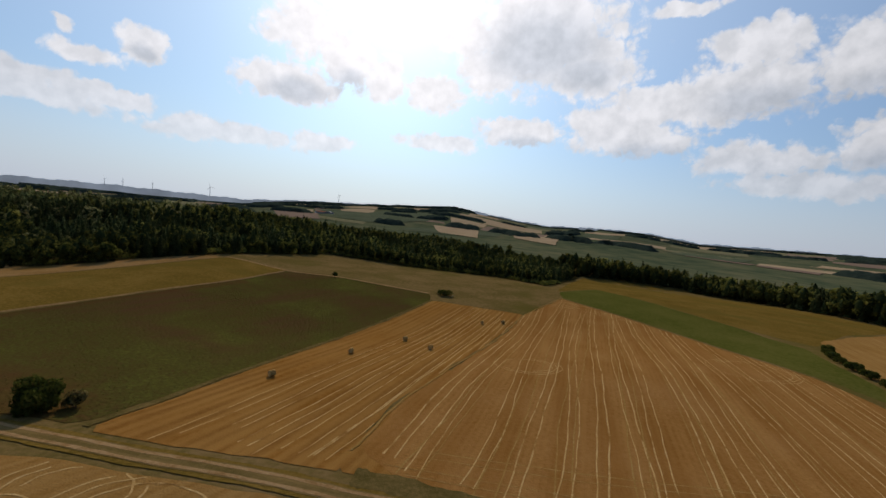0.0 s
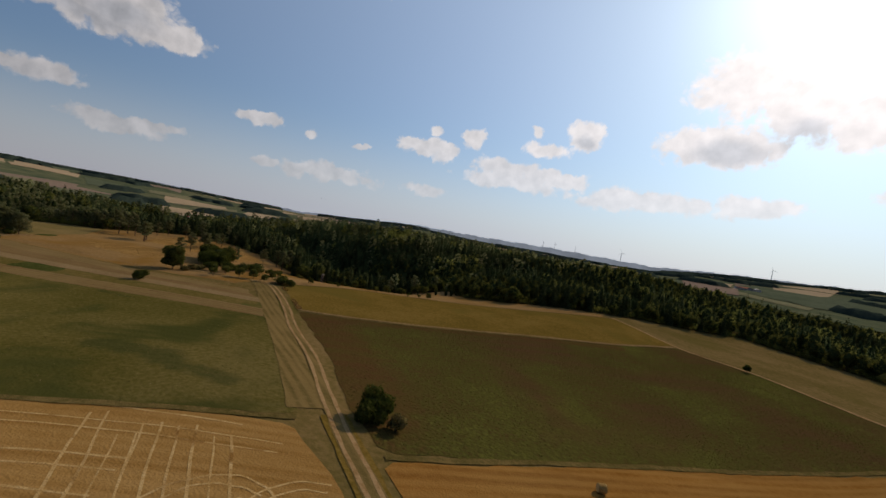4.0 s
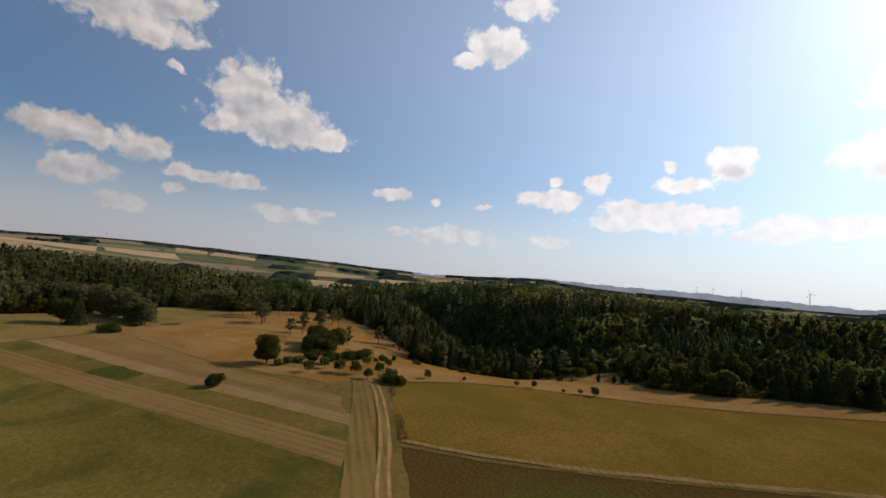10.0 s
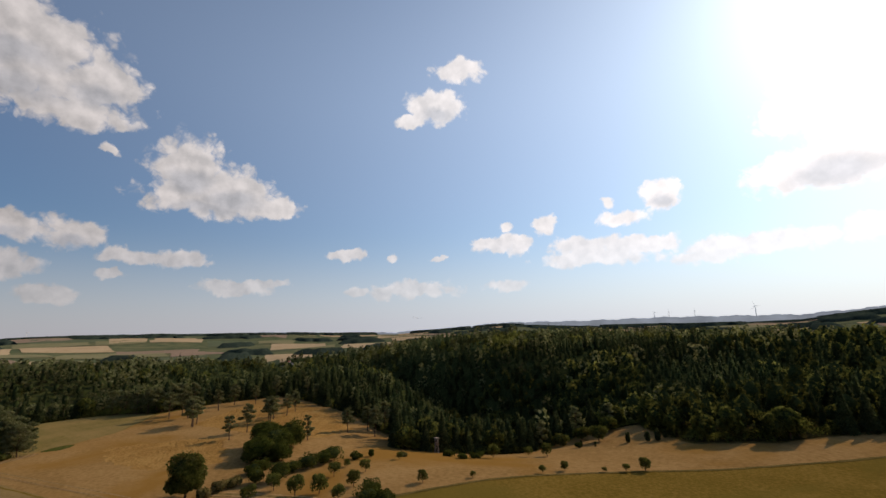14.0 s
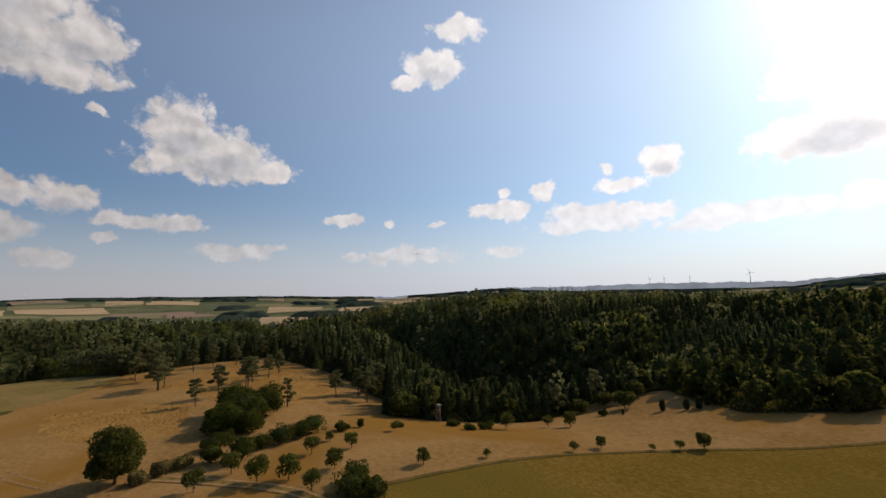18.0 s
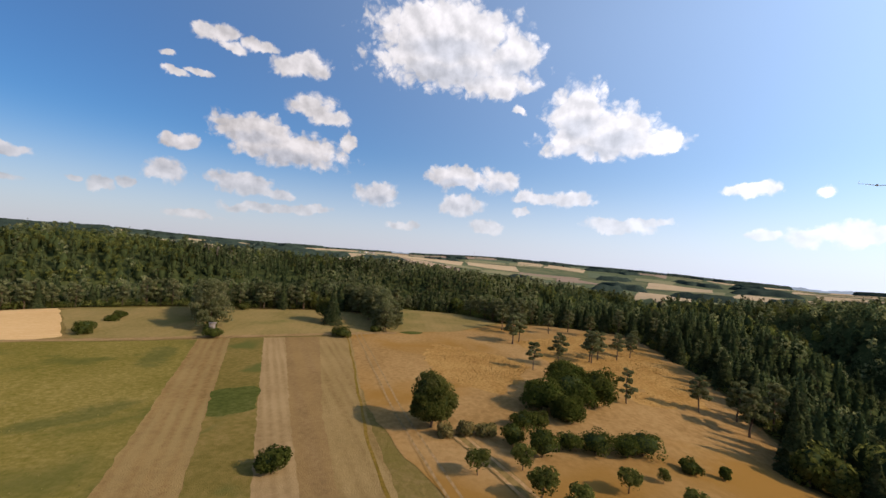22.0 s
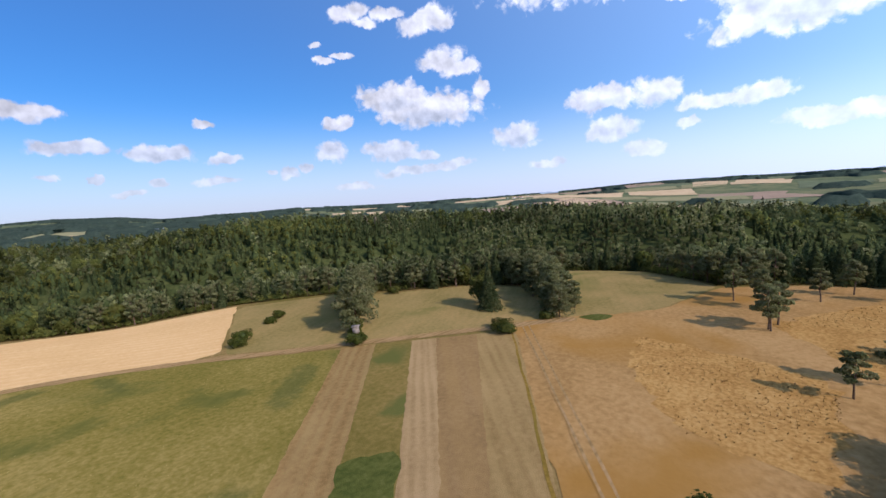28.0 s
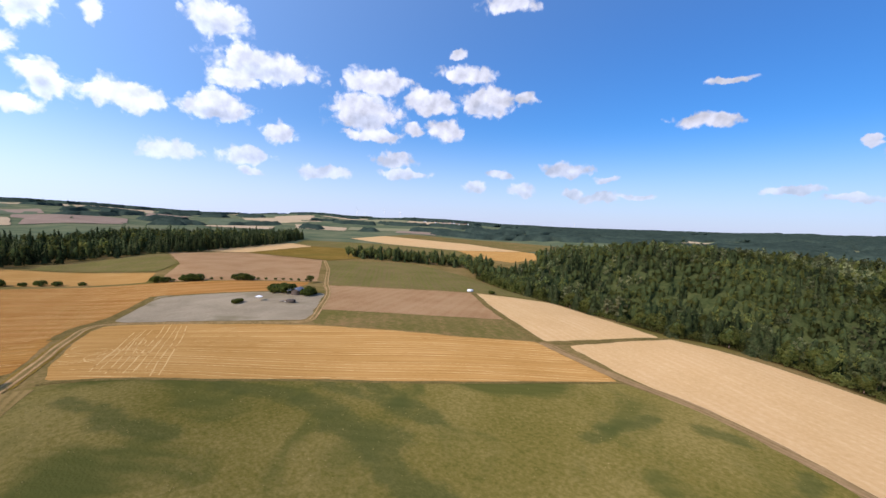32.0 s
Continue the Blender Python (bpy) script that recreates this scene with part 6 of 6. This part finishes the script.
# lone trees and bushes
put(broad_tree("large round oak standing at the edge of the dry pasture", 9.2, 4.3, -0.3, 12000, 0.17, seed=2), -182, 75.5)
put(broad_tree("dense dark round tree beside the farm track", 4.0, 3.1, -0.2, 6000, 0.16, M_BUSH, seed=3), -54, 64.5)
put(bush("dry yellowish bush leaning on the dark tree", 2.4, 1.5, 500, 0.2, M_SCRUB, 4), -50.2, 65.5)
put(bush("round dark green bush on the grass strip", 3.2, 2.3, 4000, 0.14, M_BUSH, 5), -161.5, 61.0)
for k, (x, y, h, w) in enumerate(((-199, 93, 5.6, 4.6), (-204, 98.5, 7.4, 5.6), (-209, 104, 7.2, 5.2), (-212, 98, 7.8, 4.8), (-196, 97.5, 4.6, 3.6))):
    put(broad_tree("dense dark green thicket of shrubs in the pasture", h, w, 0.1, 6500, 0.19, M_BUSH, "thicket", "thicket", 50 + k, "thicket in the pasture"), x, y)
for k, (x, y, h, w, dry) in enumerate(((-181, 88.6, 3.2, 2.2, 0), (-178.5, 93, 4.4, 2.7, 0), (-183.4, 101, 3.4, 3.0, 0), (-187, 108.4, 3.8, 3.6, 0), (-184.5, 105.5, 3.4, 2.6, 0), (-181, 81.5, 2.2, 1.8, 1),
                                       (-182.2, 84.5, 2.0, 1.8, 1), (-182.6, 97, 3.0, 2.0, 0), (-184.8, 114.3, 1.6, 1.8, 0), (-185.5, 119, 2.0, 0.9, 0), (-179.5, 78.5, 1.9, 1.6, 1), (-188.5, 90, 2.6, 2.4, 0),
                                       (-153.6, 102.6, 2.7, 3.0, 0), (-156.5, 104.5, 2.8, 2.4, 0), (-151, 104.8, 2.2, 2.2, 0), (-191, 92.5, 2.2, 2.2, 0), (-170.7, 139, 1.2, 1.5, 0), (-170, 143, 1.3, 1.7, 0),
                                       (-178.2, 140, 1.2, 1.7, 0), (-176, 150, 1.3, 1.3, 0), (-182, 127, 1.2, 1.4, 1), (-163, 180, 1.6, 1.2, 0))):
    put(bush(("olive bush in the hedge beside the pasture", "dry straw-coloured shrub beside the oak")[dry], h, w, 1500, 0.14, (M_BUSH, M_SCRUB)[dry], 70 + k, "pasture bushes"), x, y, k * 47)
# fruit trees
FRUIT = [broad_tree("small fruit tree with thin trunk on parched grass", 3.4, 1.75, 0.55, 1300, 0.13, seed=90 + k, name="fruit_tree", group="fruit trees on the pasture", airy=True) for k in range(3)]
SPOTS = [(-155.5, 116, 2.7), (-151, 126, 1.4), (-143.5, 140, 1.7), (-141.5, 145.3, 2.2), (-135, 150.8, 1.2), (-132, 154.4, 1.8), (-129.5, 157.8, 3.0), (-167, 147, 3.7), (-163, 157, 2.8), (-158.5, 159.5, 3.7),
         (-171.5, 110.5, 3.0), (-173, 103.5, 3.3), (-164.5, 97, 4.0), (-167, 93, 4.0), (-170, 85, 3.4), (-163.5, 104, 3.4), (-173.5, 90.5, 3.6), (-178, 123.5, 2.0), (-178.5, 109, 2.0), (-158.5, 98.5, 3.0)]
for k, (x, y, h) in enumerate(SPOTS):
    if k < 3:
        put(FRUIT[k], x, y, k * 80, h / 3.4)
    else:
        again(FRUIT[k % 3], x, y, k * 61, h / 3.4)
# junipers: narrow columns
JUN = None
for k, (x, y, h) in enumerate(((-150, 186.5, 3.0), (-145, 188.6, 2.9), (-142.8, 190.3, 3.2), (-165, 184, 1.6), (-158, 181.5, 1.5), (-142.5, 194, 2.2))):
    if JUN is None:
        rs = np.random.default_rng(6)
        JUN = put(plant("juniper", cards(*shell(520, (0, 0, 1.5), (0.72, 0.72, 1.5), rs, -0.95), 0.15, rs), blob((0, 0, 1.45), (0.55, 0.55, 1.3), rs, 8, 7), limb((0, 0, -0.2), (0, 0, 0.6), 0.08, 0.06, 6), M_SPRUCE,
                        "dark columnar juniper on the pasture", "juniper", "junipers on the pasture"), x, y, 0, h / 3)
    else:
        again(JUN, x, y, k * 50, h / 3)
for x, y, h, w, s in ((-162, 189.5, 5.2, 3.2, 7), (-165.5, 201, 5.6, 3.0, 8), (-173.5, 184, 4.0, 2.8, 9), (-170, 192, 4.4, 2.6, 17)):
    put(broad_tree("rounded green tree at the edge of the pasture", h, w, 0.4, 1100, 0.26, seed=s, group="pasture edge trees"), x, y)
# pines on the pasture
P1 = put(pine_tree("Scots pine with bare trunk and flat crown on the pasture", 9.5, 2.5, 3.0, 1500, 0.25, 101, "pasture pines"), -235, 97.5)
P2 = put(pine_tree("Scots pine with open layered crown on the pasture", 9.5, 2.4, 2.6, 1500, 0.25, 102, "pasture pines"), -245, 107.5)
P3 = put(pine_tree("narrow Scots pine standing alone on the pasture", 8.0, 1.7, 1.0, 1400, 0.23, 103, "pasture pines"), -214.5, 111.3)
for x, y, p, s in ((-246, 107, P1, 1.0), (-250.5, 110, P2, 0.95), (-254, 116, P1, 0.9), (-259.5, 121, P2, 0.85), (-228, 91, P2, 0.8), (-222.4, 136, P2, 1.0), (-221.5, 128, P1, 0.9), (-214.5, 135, P2, 1.1),
                   (-295, 104, P1, 1.0), (-285, 96, P2, 0.95), (-290, 112, P1, 0.9), (-270, 124, P2, 0.8), (-276, 84, P1, 1.05), (-281, 78, P2, 1.1), (-287, 83, P1, 1.1)):
    again(p, x, y, x * 7, s)
put(pine_tree("pair of open-crowned pines throwing a round shadow", 10.0, 3.2, 2.8, 2000, 0.25, 104, "pasture pines", 2), -257.5, 83.5)
again(P1, -261.5, 85.5, 30, 1.05)
# trees and bushes of the western meadow
PW = put(pine_tree("broad old pine beside the hunting hide", 15.0, 6.0, 0.9, 5600, 0.28, 105, "meadow pines", 1, 30), -225, -8)
for x, y, s in ((-233, -18, 0.72), (-238, -23, 0.75), (-244, -28, 0.8), (-249, -31, 0.8), (-254, -35, 0.85)):
    again(PW, x, y, x * 3, s)
for k, (x, y, h, w, leaf) in enumerate(((-215.5, 2, 2.6, 2.8, M_BUSH), (-220, -3.5, 3.2, 2.0, M_LEAF), (-223, -6, 3.4, 2.2, M_LEAF), (-235.5, 32, 3.0, 3.4, M_BUSH), (-239, 28.5, 2.6, 2.2, M_SCRUB), (-202, -27, 2.8, 2.2, M_BUSH),
                                        (-205, -31, 3.0, 2.4, M_BUSH), (-208.5, -34, 2.0, 1.6, M_SCRUB), (-219, -39.5, 2.0, 2.2, M_BUSH), (-224, -42.5, 2.4, 2.2, M_BUSH), (-250, 37, 2.2, 2.2, M_BUSH), (-262, -27, 2.6, 2.6, M_LEAF))):
    put(bush("leafy bush beside the meadow path", h, w, 1600, 0.16, leaf, 120 + k, "meadow bushes"), x, y, k * 33)
put(spruce_tree("dark pointed spruce on the meadow", 14.0, 3.8, 2600, 0.28, 33), -253.5, 18.5)
put(broad_tree("round green tree beside the spruce", 10.0, 4.6, 0.2, 3200, 0.24, seed=34), -258, 13.5)
PD = put(pine_tree("dense pine clothed to the ground beside the meadow", 9.5, 2.9, 0.5, 2400, 0.26, 106, "meadow pines", 1, 22), -258, 34, 0, 0.9)
for k, (x, y, s) in enumerate(((-290, 12, 1.05), (-294, 7, 1.1), (-299, 1, 1.1), (-284, 14, 1.0), (-252, 40, 0.75), (-264, 38, 0.9), (-271, 25, 1.0), (-277, 29, 1.05), (-255.5, 38, 0.85), (-260, 36, 0.95), (-266, 33, 1.0), (-273, 28, 1.05), (-280, 23, 1.05), (-286, 20, 1.1), (-268, 36.5, 0.9), (-262, 41, 0.75))):
    again(PW if k % 3 == 1 else PD, x, y, k * 71, s * (0.8 if k % 3 == 1 else 1.15), "dense pine in the row reaching into the meadow")
put(broad_tree("small dark tree on the meadow path", 3.2, 1.4, 0.3, 500, 0.22, M_BUSH, seed=35), -20, 214.5)
put(bush("dark bush group between the bales", 2.8, 3.6, 900, 0.26, M_BUSH, 36), 30.7, 183.5)
# hedges
HB = put(bush("rough hedge bush along the field edge", 2.6, 2.2, 620, 0.26, M_BUSH, 37, "hedge bushes"), 164, 114)
for x, y, s in ((157, 110, 0.8), (150, 104, 1.0), (144, 98, 0.9), (138, 91, 1.1), (133, 84, 1.0), (128, 77, 0.9), (122, 69, 0.9), (117, 61, 1.4), (113, 53, 0.8), (110, 47, 1.2), (107, 41, 1.0), (102, 32, 0.8)):
    again(HB, x, y, x * 9, s)
for k, s in ((0.98, 1.4), (0.92, 1.2), (0.8, 1.4), (0.76, 1.6), (0.72, 1.5), (0.48, 1.4), (0.44, 1.6), (0.4, 1.2)):
    again(HB, 33 + 52 * k, -58 + 64 * k, k * 900, s, "green bush in the row beside the ploughed field")
T32 = FRUIT[1]
for k in (0.87, 0.64, 0.58, 0.35, 0.3, 0.24, 0.19, 0.14, 0.09, 0.04):
    again(T32, 33 + 52 * k, -58 + 64 * k, k * 800, 0.55, "young avenue tree beside the ploughed field")
again(T32, 30, -55, 10, 1.3, "small round tree beside the lane")
for x, y, s in ((9.5, -29, 1.9), (7.5, -31, 1.8), (12, -27, 1.7), (-2, -37, 1.6), (-4, -34.5, 1.4), (2.5, -6.0, 0.8), (4, -8, 0.75)):
    again(HB, x, y, x * 17, s, "leafy green bush beside the wooden hut")

# the hut on the gravel yard
hut = tagged(new("wooden_hut"), "dark wooden hut with a blue-grey sloping roof among bushes", "hut")
mesh_object("wall", *walls(5.2, 3.6, 2.2, 3.1), M_DARKWOOD, hut)
mesh_object("roof", *gable(5.4, 3.8, 2.2, 3.2, 0.5), M_ROOF, hut)
mesh_object("porch_roof", *boxes(((0, -2.9, 2.1), (5.2, 1.9, 0.1), 0)), M_ROOF, hut)
for sx in (-2.4, 0, 2.4):
    mesh_object("post", *boxes(((sx, -3.7, 0.75), (0.12, 0.12, 2.7), 0)), M_WOOD, hut)
mesh_object("door", *boxes(((0.6, -1.84, 0.95), (0.9, 0.08, 1.9), 0)), M_WOOD, hut)
mesh_object("window", *boxes(((-1.3, -1.84, 1.3), (0.9, 0.08, 0.7), 0)), M_GLASS, hut)
put(hut, 2.2, -33, 125)
shed = tagged(new("trailer"), "dark low trailer parked on the gravel yard", "trailer")
mesh_object("body", *boxes(((0, 0, 0.95), (3.4, 1.8, 0.9), 0), ((0, 0, 1.45), (3.0, 1.6, 0.12), 0)), M_DARKWOOD, shed)
for sx in (-1, 1):
    for sy in (-0.95, 0.95):
        mesh_object("wheel", *limb((sx, sy - 0.1, 0.32), (sx, sy + 0.1, 0.32), 0.32, 0.32, 12, rows=2), M_GLASS, shed)
mesh_object("drawbar", *boxes(((2.2, 0, 0.55), (1.2, 0.1, 0.1), 0)), M_METAL, shed)
put(shed, -13, -22, 30)
tent = tagged(new("garden_umbrella"), "white open umbrella standing on the gravel yard", "umbrella")
cv = [(0, 0, 2.5)] + [(1.6 * math.cos(a), 1.6 * math.sin(a), 1.9) for a in np.linspace(0, 2 * math.pi, 8, endpoint=False)]
mesh_object("canopy", np.array(cv + [(x, y, z - 0.03) for x, y, z in cv]), np.array([(0, 1 + k, 1 + (k + 1) % 8) for k in range(8)] + [(9, 10 + (k + 1) % 8, 10 + k) for k in range(8)]), M_WHITE, tent)
mesh_object("pole", *limb((0, 0, -0.2), (0, 0, 2.45), 0.03, 0.03, 6), M_METAL, tent)
put(tent, 0.5, -14.6)
table = tagged(new("picnic_table"), "weathered wooden picnic table on the gravel yard", "table")
mesh_object("tabletop", *boxes(*[((0, -0.3 + 0.2 * k, 0.74), (1.8, 0.18, 0.04), 0) for k in range(4)]), M_WOOD, table)
for s in (-1, 1):
    mesh_object("bench", *boxes(((0, 0.75 * s, 0.44), (1.8, 0.28, 0.04), 0)), M_WOOD, table)
    mesh_object("leg", *boxes(((0.7 * s, 0, 0.36), (0.08, 1.5, 0.07), 0), ((0.7 * s, -0.3, 0.33), (0.08, 0.08, 0.78), 0), ((0.7 * s, 0.3, 0.33), (0.08, 0.08, 0.78), 0)), M_WOOD, table)
put(table, -9, -20, 60)
box = tagged(new("site_trailer"), "small white box trailer at the field edge", "trailer")
mesh_object("body", *boxes(((0, 0, 1.25), (4.2, 2.0, 1.7), 0)), M_WHITE, box)
for sx in (-1, 1):
    mesh_object("wheel", *limb((0.4 * sx, -1.0, 0.32), (0.4 * sx, 1.0, 0.32), 0.32, 0.32, 12, rows=2), M_GLASS, box)
mesh_object("window", *boxes(((0, -1.02, 1.5), (0.8, 0.06, 0.5), 0)), M_GLASS, box)
put(box, -36, -113, 60, 0.7)
again(HB, -46, -119, 0, 0.8)


# hunting hides
def hide(name, label, legs, x, y, turn, wide=1.5):
    top = tagged(new(name), label, "hunting hide")
    cab = mesh_object("cabin", *boxes(*[((0, s * wide / 2, legs + 0.95), (wide, 0.06, 1.9), 0) for s in (-1, 1)], *[((s * wide / 2, 0, legs + 0.95), (0.06, wide, 1.9), 0) for s in (-1, 1)], ((0, 0, legs), (wide + 0.2, wide + 0.2, 0.1), 0)), M_WOOD, top)
    for s in (-1, 1):
        mesh_object("window", *boxes(((0, s * (wide / 2 + 0.04), legs + 1.25), (0.9, 0.04, 0.45), 0)), M_DARKWOOD, cab)
    mesh_object("roof", *boxes(((0, 0, legs + 1.98), (wide + 0.5, wide + 0.5, 0.1), 0)), M_WOOD, top)
    for sx in (-1, 1):
        for sy in (-1, 1):
            mesh_object("leg", *limb((sx * wide * 0.62, sy * wide * 0.62, -0.3), (sx * wide * 0.42, sy * wide * 0.42, legs), 0.07, 0.06, 6), M_WOOD, top)
        mesh_object("brace", *limb((sx * wide * 0.58, -wide * 0.58, 0.4), (sx * wide * 0.46, wide * 0.46, legs - 0.3), 0.04, 0.04, 5, rows=2), M_WOOD, top)
    lad = mesh_object("ladder", *stack([limb((s * 0.25, -wide * 1.1, -0.2), (s * 0.25, -wide * 0.5, legs), 0.04, 0.04, 5, rows=2) for s in (-1, 1)]), M_WOOD, top)
    for k in range(int(legs / 0.35)):
        q = (k + 0.6) * 0.35 / legs
        mesh_object("rung", *limb((-0.27, -wide * (1.1 - 0.6 * q), legs * q), (0.27, -wide * (1.1 - 0.6 * q), legs * q), 0.025, 0.025, 5, rows=2), M_WOOD, lad)
    return put(top, x, y, turn)


hide("hunting_hide", "grey weathered wooden hunting hide beside a bush", 1.6, -218, -0.8, 40)
hide("hunting_tower", "tall slender hunting tower on legs at the forest edge", 2.4, -187, 142, 70, 0.95)
hide("hunting_hide", "small wooden hide at the back of the meadow", 0.5, -333, 6, 20)

# pale rock face in the wood
rock_rs = np.random.default_rng(9)
for k, (dx, dy, w, tall) in enumerate(((0, 0, 3.4, 15.5), (-16, 17, 3.2, 15), (-8, 8, 2.2, 14))):
    x, y = -486 + dx, -262 + dy
    rk = tagged(new("rock_tower"), "pale sandstone rock standing above the trees", "rock", "rocks in the forest")
    mesh_object("rock_face", *blob((0, 0, tall * 0.45), (w, w * 0.8, tall * 0.55), rock_rs, 12, 10), M_ROCK, rk)
    put(rk, x, y, k * 30)


# wind turbines
def turbine(label):
    top = tagged(new("wind_turbine"), label, "wind turbine", "wind turbines on the hills")
    smooth_shade(mesh_object("tower", *limb((0, 0, -3), (0, 0, 50), 1.9, 1.2, 12), M_WHITE, top))
    mesh_object("nacelle", *boxes(((0, 0.6, 51), (2.2, 5.0, 2.4), 0)), M_WHITE, top)
    hub = mesh_object("hub", *blob((0, -2.6, 51), (1.0, 1.2, 1.0), np.random.default_rng(1), 8, 6), M_WHITE, top)
    for k in range(3):
        a = radians(100 + 120 * k)
        mesh_object("blade", *limb((0.8 * math.sin(a), -2.9, 51 + 0.8 * math.cos(a)), (24 * math.sin(a), -2.9, 51 + 24 * math.cos(a)), 0.9, 0.3, 5), M_WHITE, hub)
    return top


TURB = turbine("white wind turbine on the far ridge")
for k, (az, s) in enumerate(((-25.9, 1.0), (-24.3, 1.0), (-21.6, 1.0), (-15.8, 1.6), (-0.2, 1.5), (-98.6, 0.8), (125.8, 1.5), (129.6, 1.5), (131.8, 1.4), (126.9, 1.0), (149.3, 0.9), (153.1, 0.9), (156.1, 0.9))):
    x, y = polar(az, 4220.0)
    m = pose(x, y, 28 + 4220 * math.tan(radians(float(np.interp(az, SKY_A, SKY_E)))), 0, 0, -az + 20 * (k % 3)) @ Matrix.Diagonal((s, s, s, 1))
    if k == 0:
        TURB.matrix_basis = m
    else:
        c = copy_thing(TURB, pose(0, 0, 0))
        c.matrix_basis = m

far_field(-166, 1650, 8, 420, 3, FIELD_WORDS[3])
far_field(-165.5, 1450, 2.5, 120, 0, FIELD_WORDS[0])
# farm and villages
vr = random.Random(12)
for az, r, n, spread, words in ((1.1, 1450, 6, 55, "white-walled farm building on the far slope"), (-157.5, 1700, 22, 190, "light house of the far village"),
                                (-73, 900, 4, 30, "pale building in the wooded valley"), (139, 2600, 14, 200, "light house on the far hill"), (-112, 2500, 8, 150, "light house on the far hill")):
    for k in range(n):
        x, y = polar(az, r)
        x, y = x + vr.uniform(-1, 1) * spread, y + vr.uniform(-1, 1) * spread * 0.5
        big = 1.7 if n == 6 else 0.85
        house(x, y, vr.uniform(0, 180), 11 * big * vr.uniform(0.8, 1.5), 8 * big, 5.0, 8.5, M_WALL if vr.random() < 0.7 else M_WHITE, M_ROOF if vr.random() < 0.5 else M_REDROOF, words, group="far houses")

# model aircraft in the air
plane = tagged(new("model_aircraft"), "white swept flying-wing model aircraft in the air", "model aircraft")


def wing(s):
    v, f = [], []
    for t, (yy, chord, xx, zz) in enumerate(((0.0, 0.34, 0.0, 0.0), (0.35, 0.28, 0.16, 0.01), (0.85, 0.18, 0.42, 0.04))):
        for cx, th in ((0, 0.0), (0.25, 0.05), (0.7, 0.03), (1.0, 0.0)):
            v.append((s * yy, 0.15 - xx - cx * chord, zz + th * chord * 2))
        for cx, th in ((0.7, 0.01), (0.25, 0.02)):
            v.append((s * yy, 0.15 - xx - cx * chord, zz - th * chord))
    for t in range(2):
        for j in range(6):
            f.append((t * 6 + j, t * 6 + (j + 1) % 6, (t + 1) * 6 + (j + 1) % 6, (t + 1) * 6 + j))
    return np.array(v), np.array(f)


for s in (-1, 1):
    w_ = mesh_object("wing", *wing(s), M_WHITE, plane)
    mesh_object("winglet", *boxes(((s * 0.86, -0.36, 0.12), (0.012, 0.16, 0.2), 0)), M_WHITE, w_)
smooth_shade(mesh_object("fuselage", *blob((0, 0.0, 0.02), (0.07, 0.34, 0.07), np.random.default_rng(2), 10, 8), M_WHITE, plane))
mesh_object("motor", *limb((0, -0.36, 0.03), (0, -0.28, 0.03), 0.03, 0.03, 8, rows=2), M_DARKWOOD, plane)
plane.matrix_basis = pose(-150.1, 112.1, 34.6, 4, 8, 58)
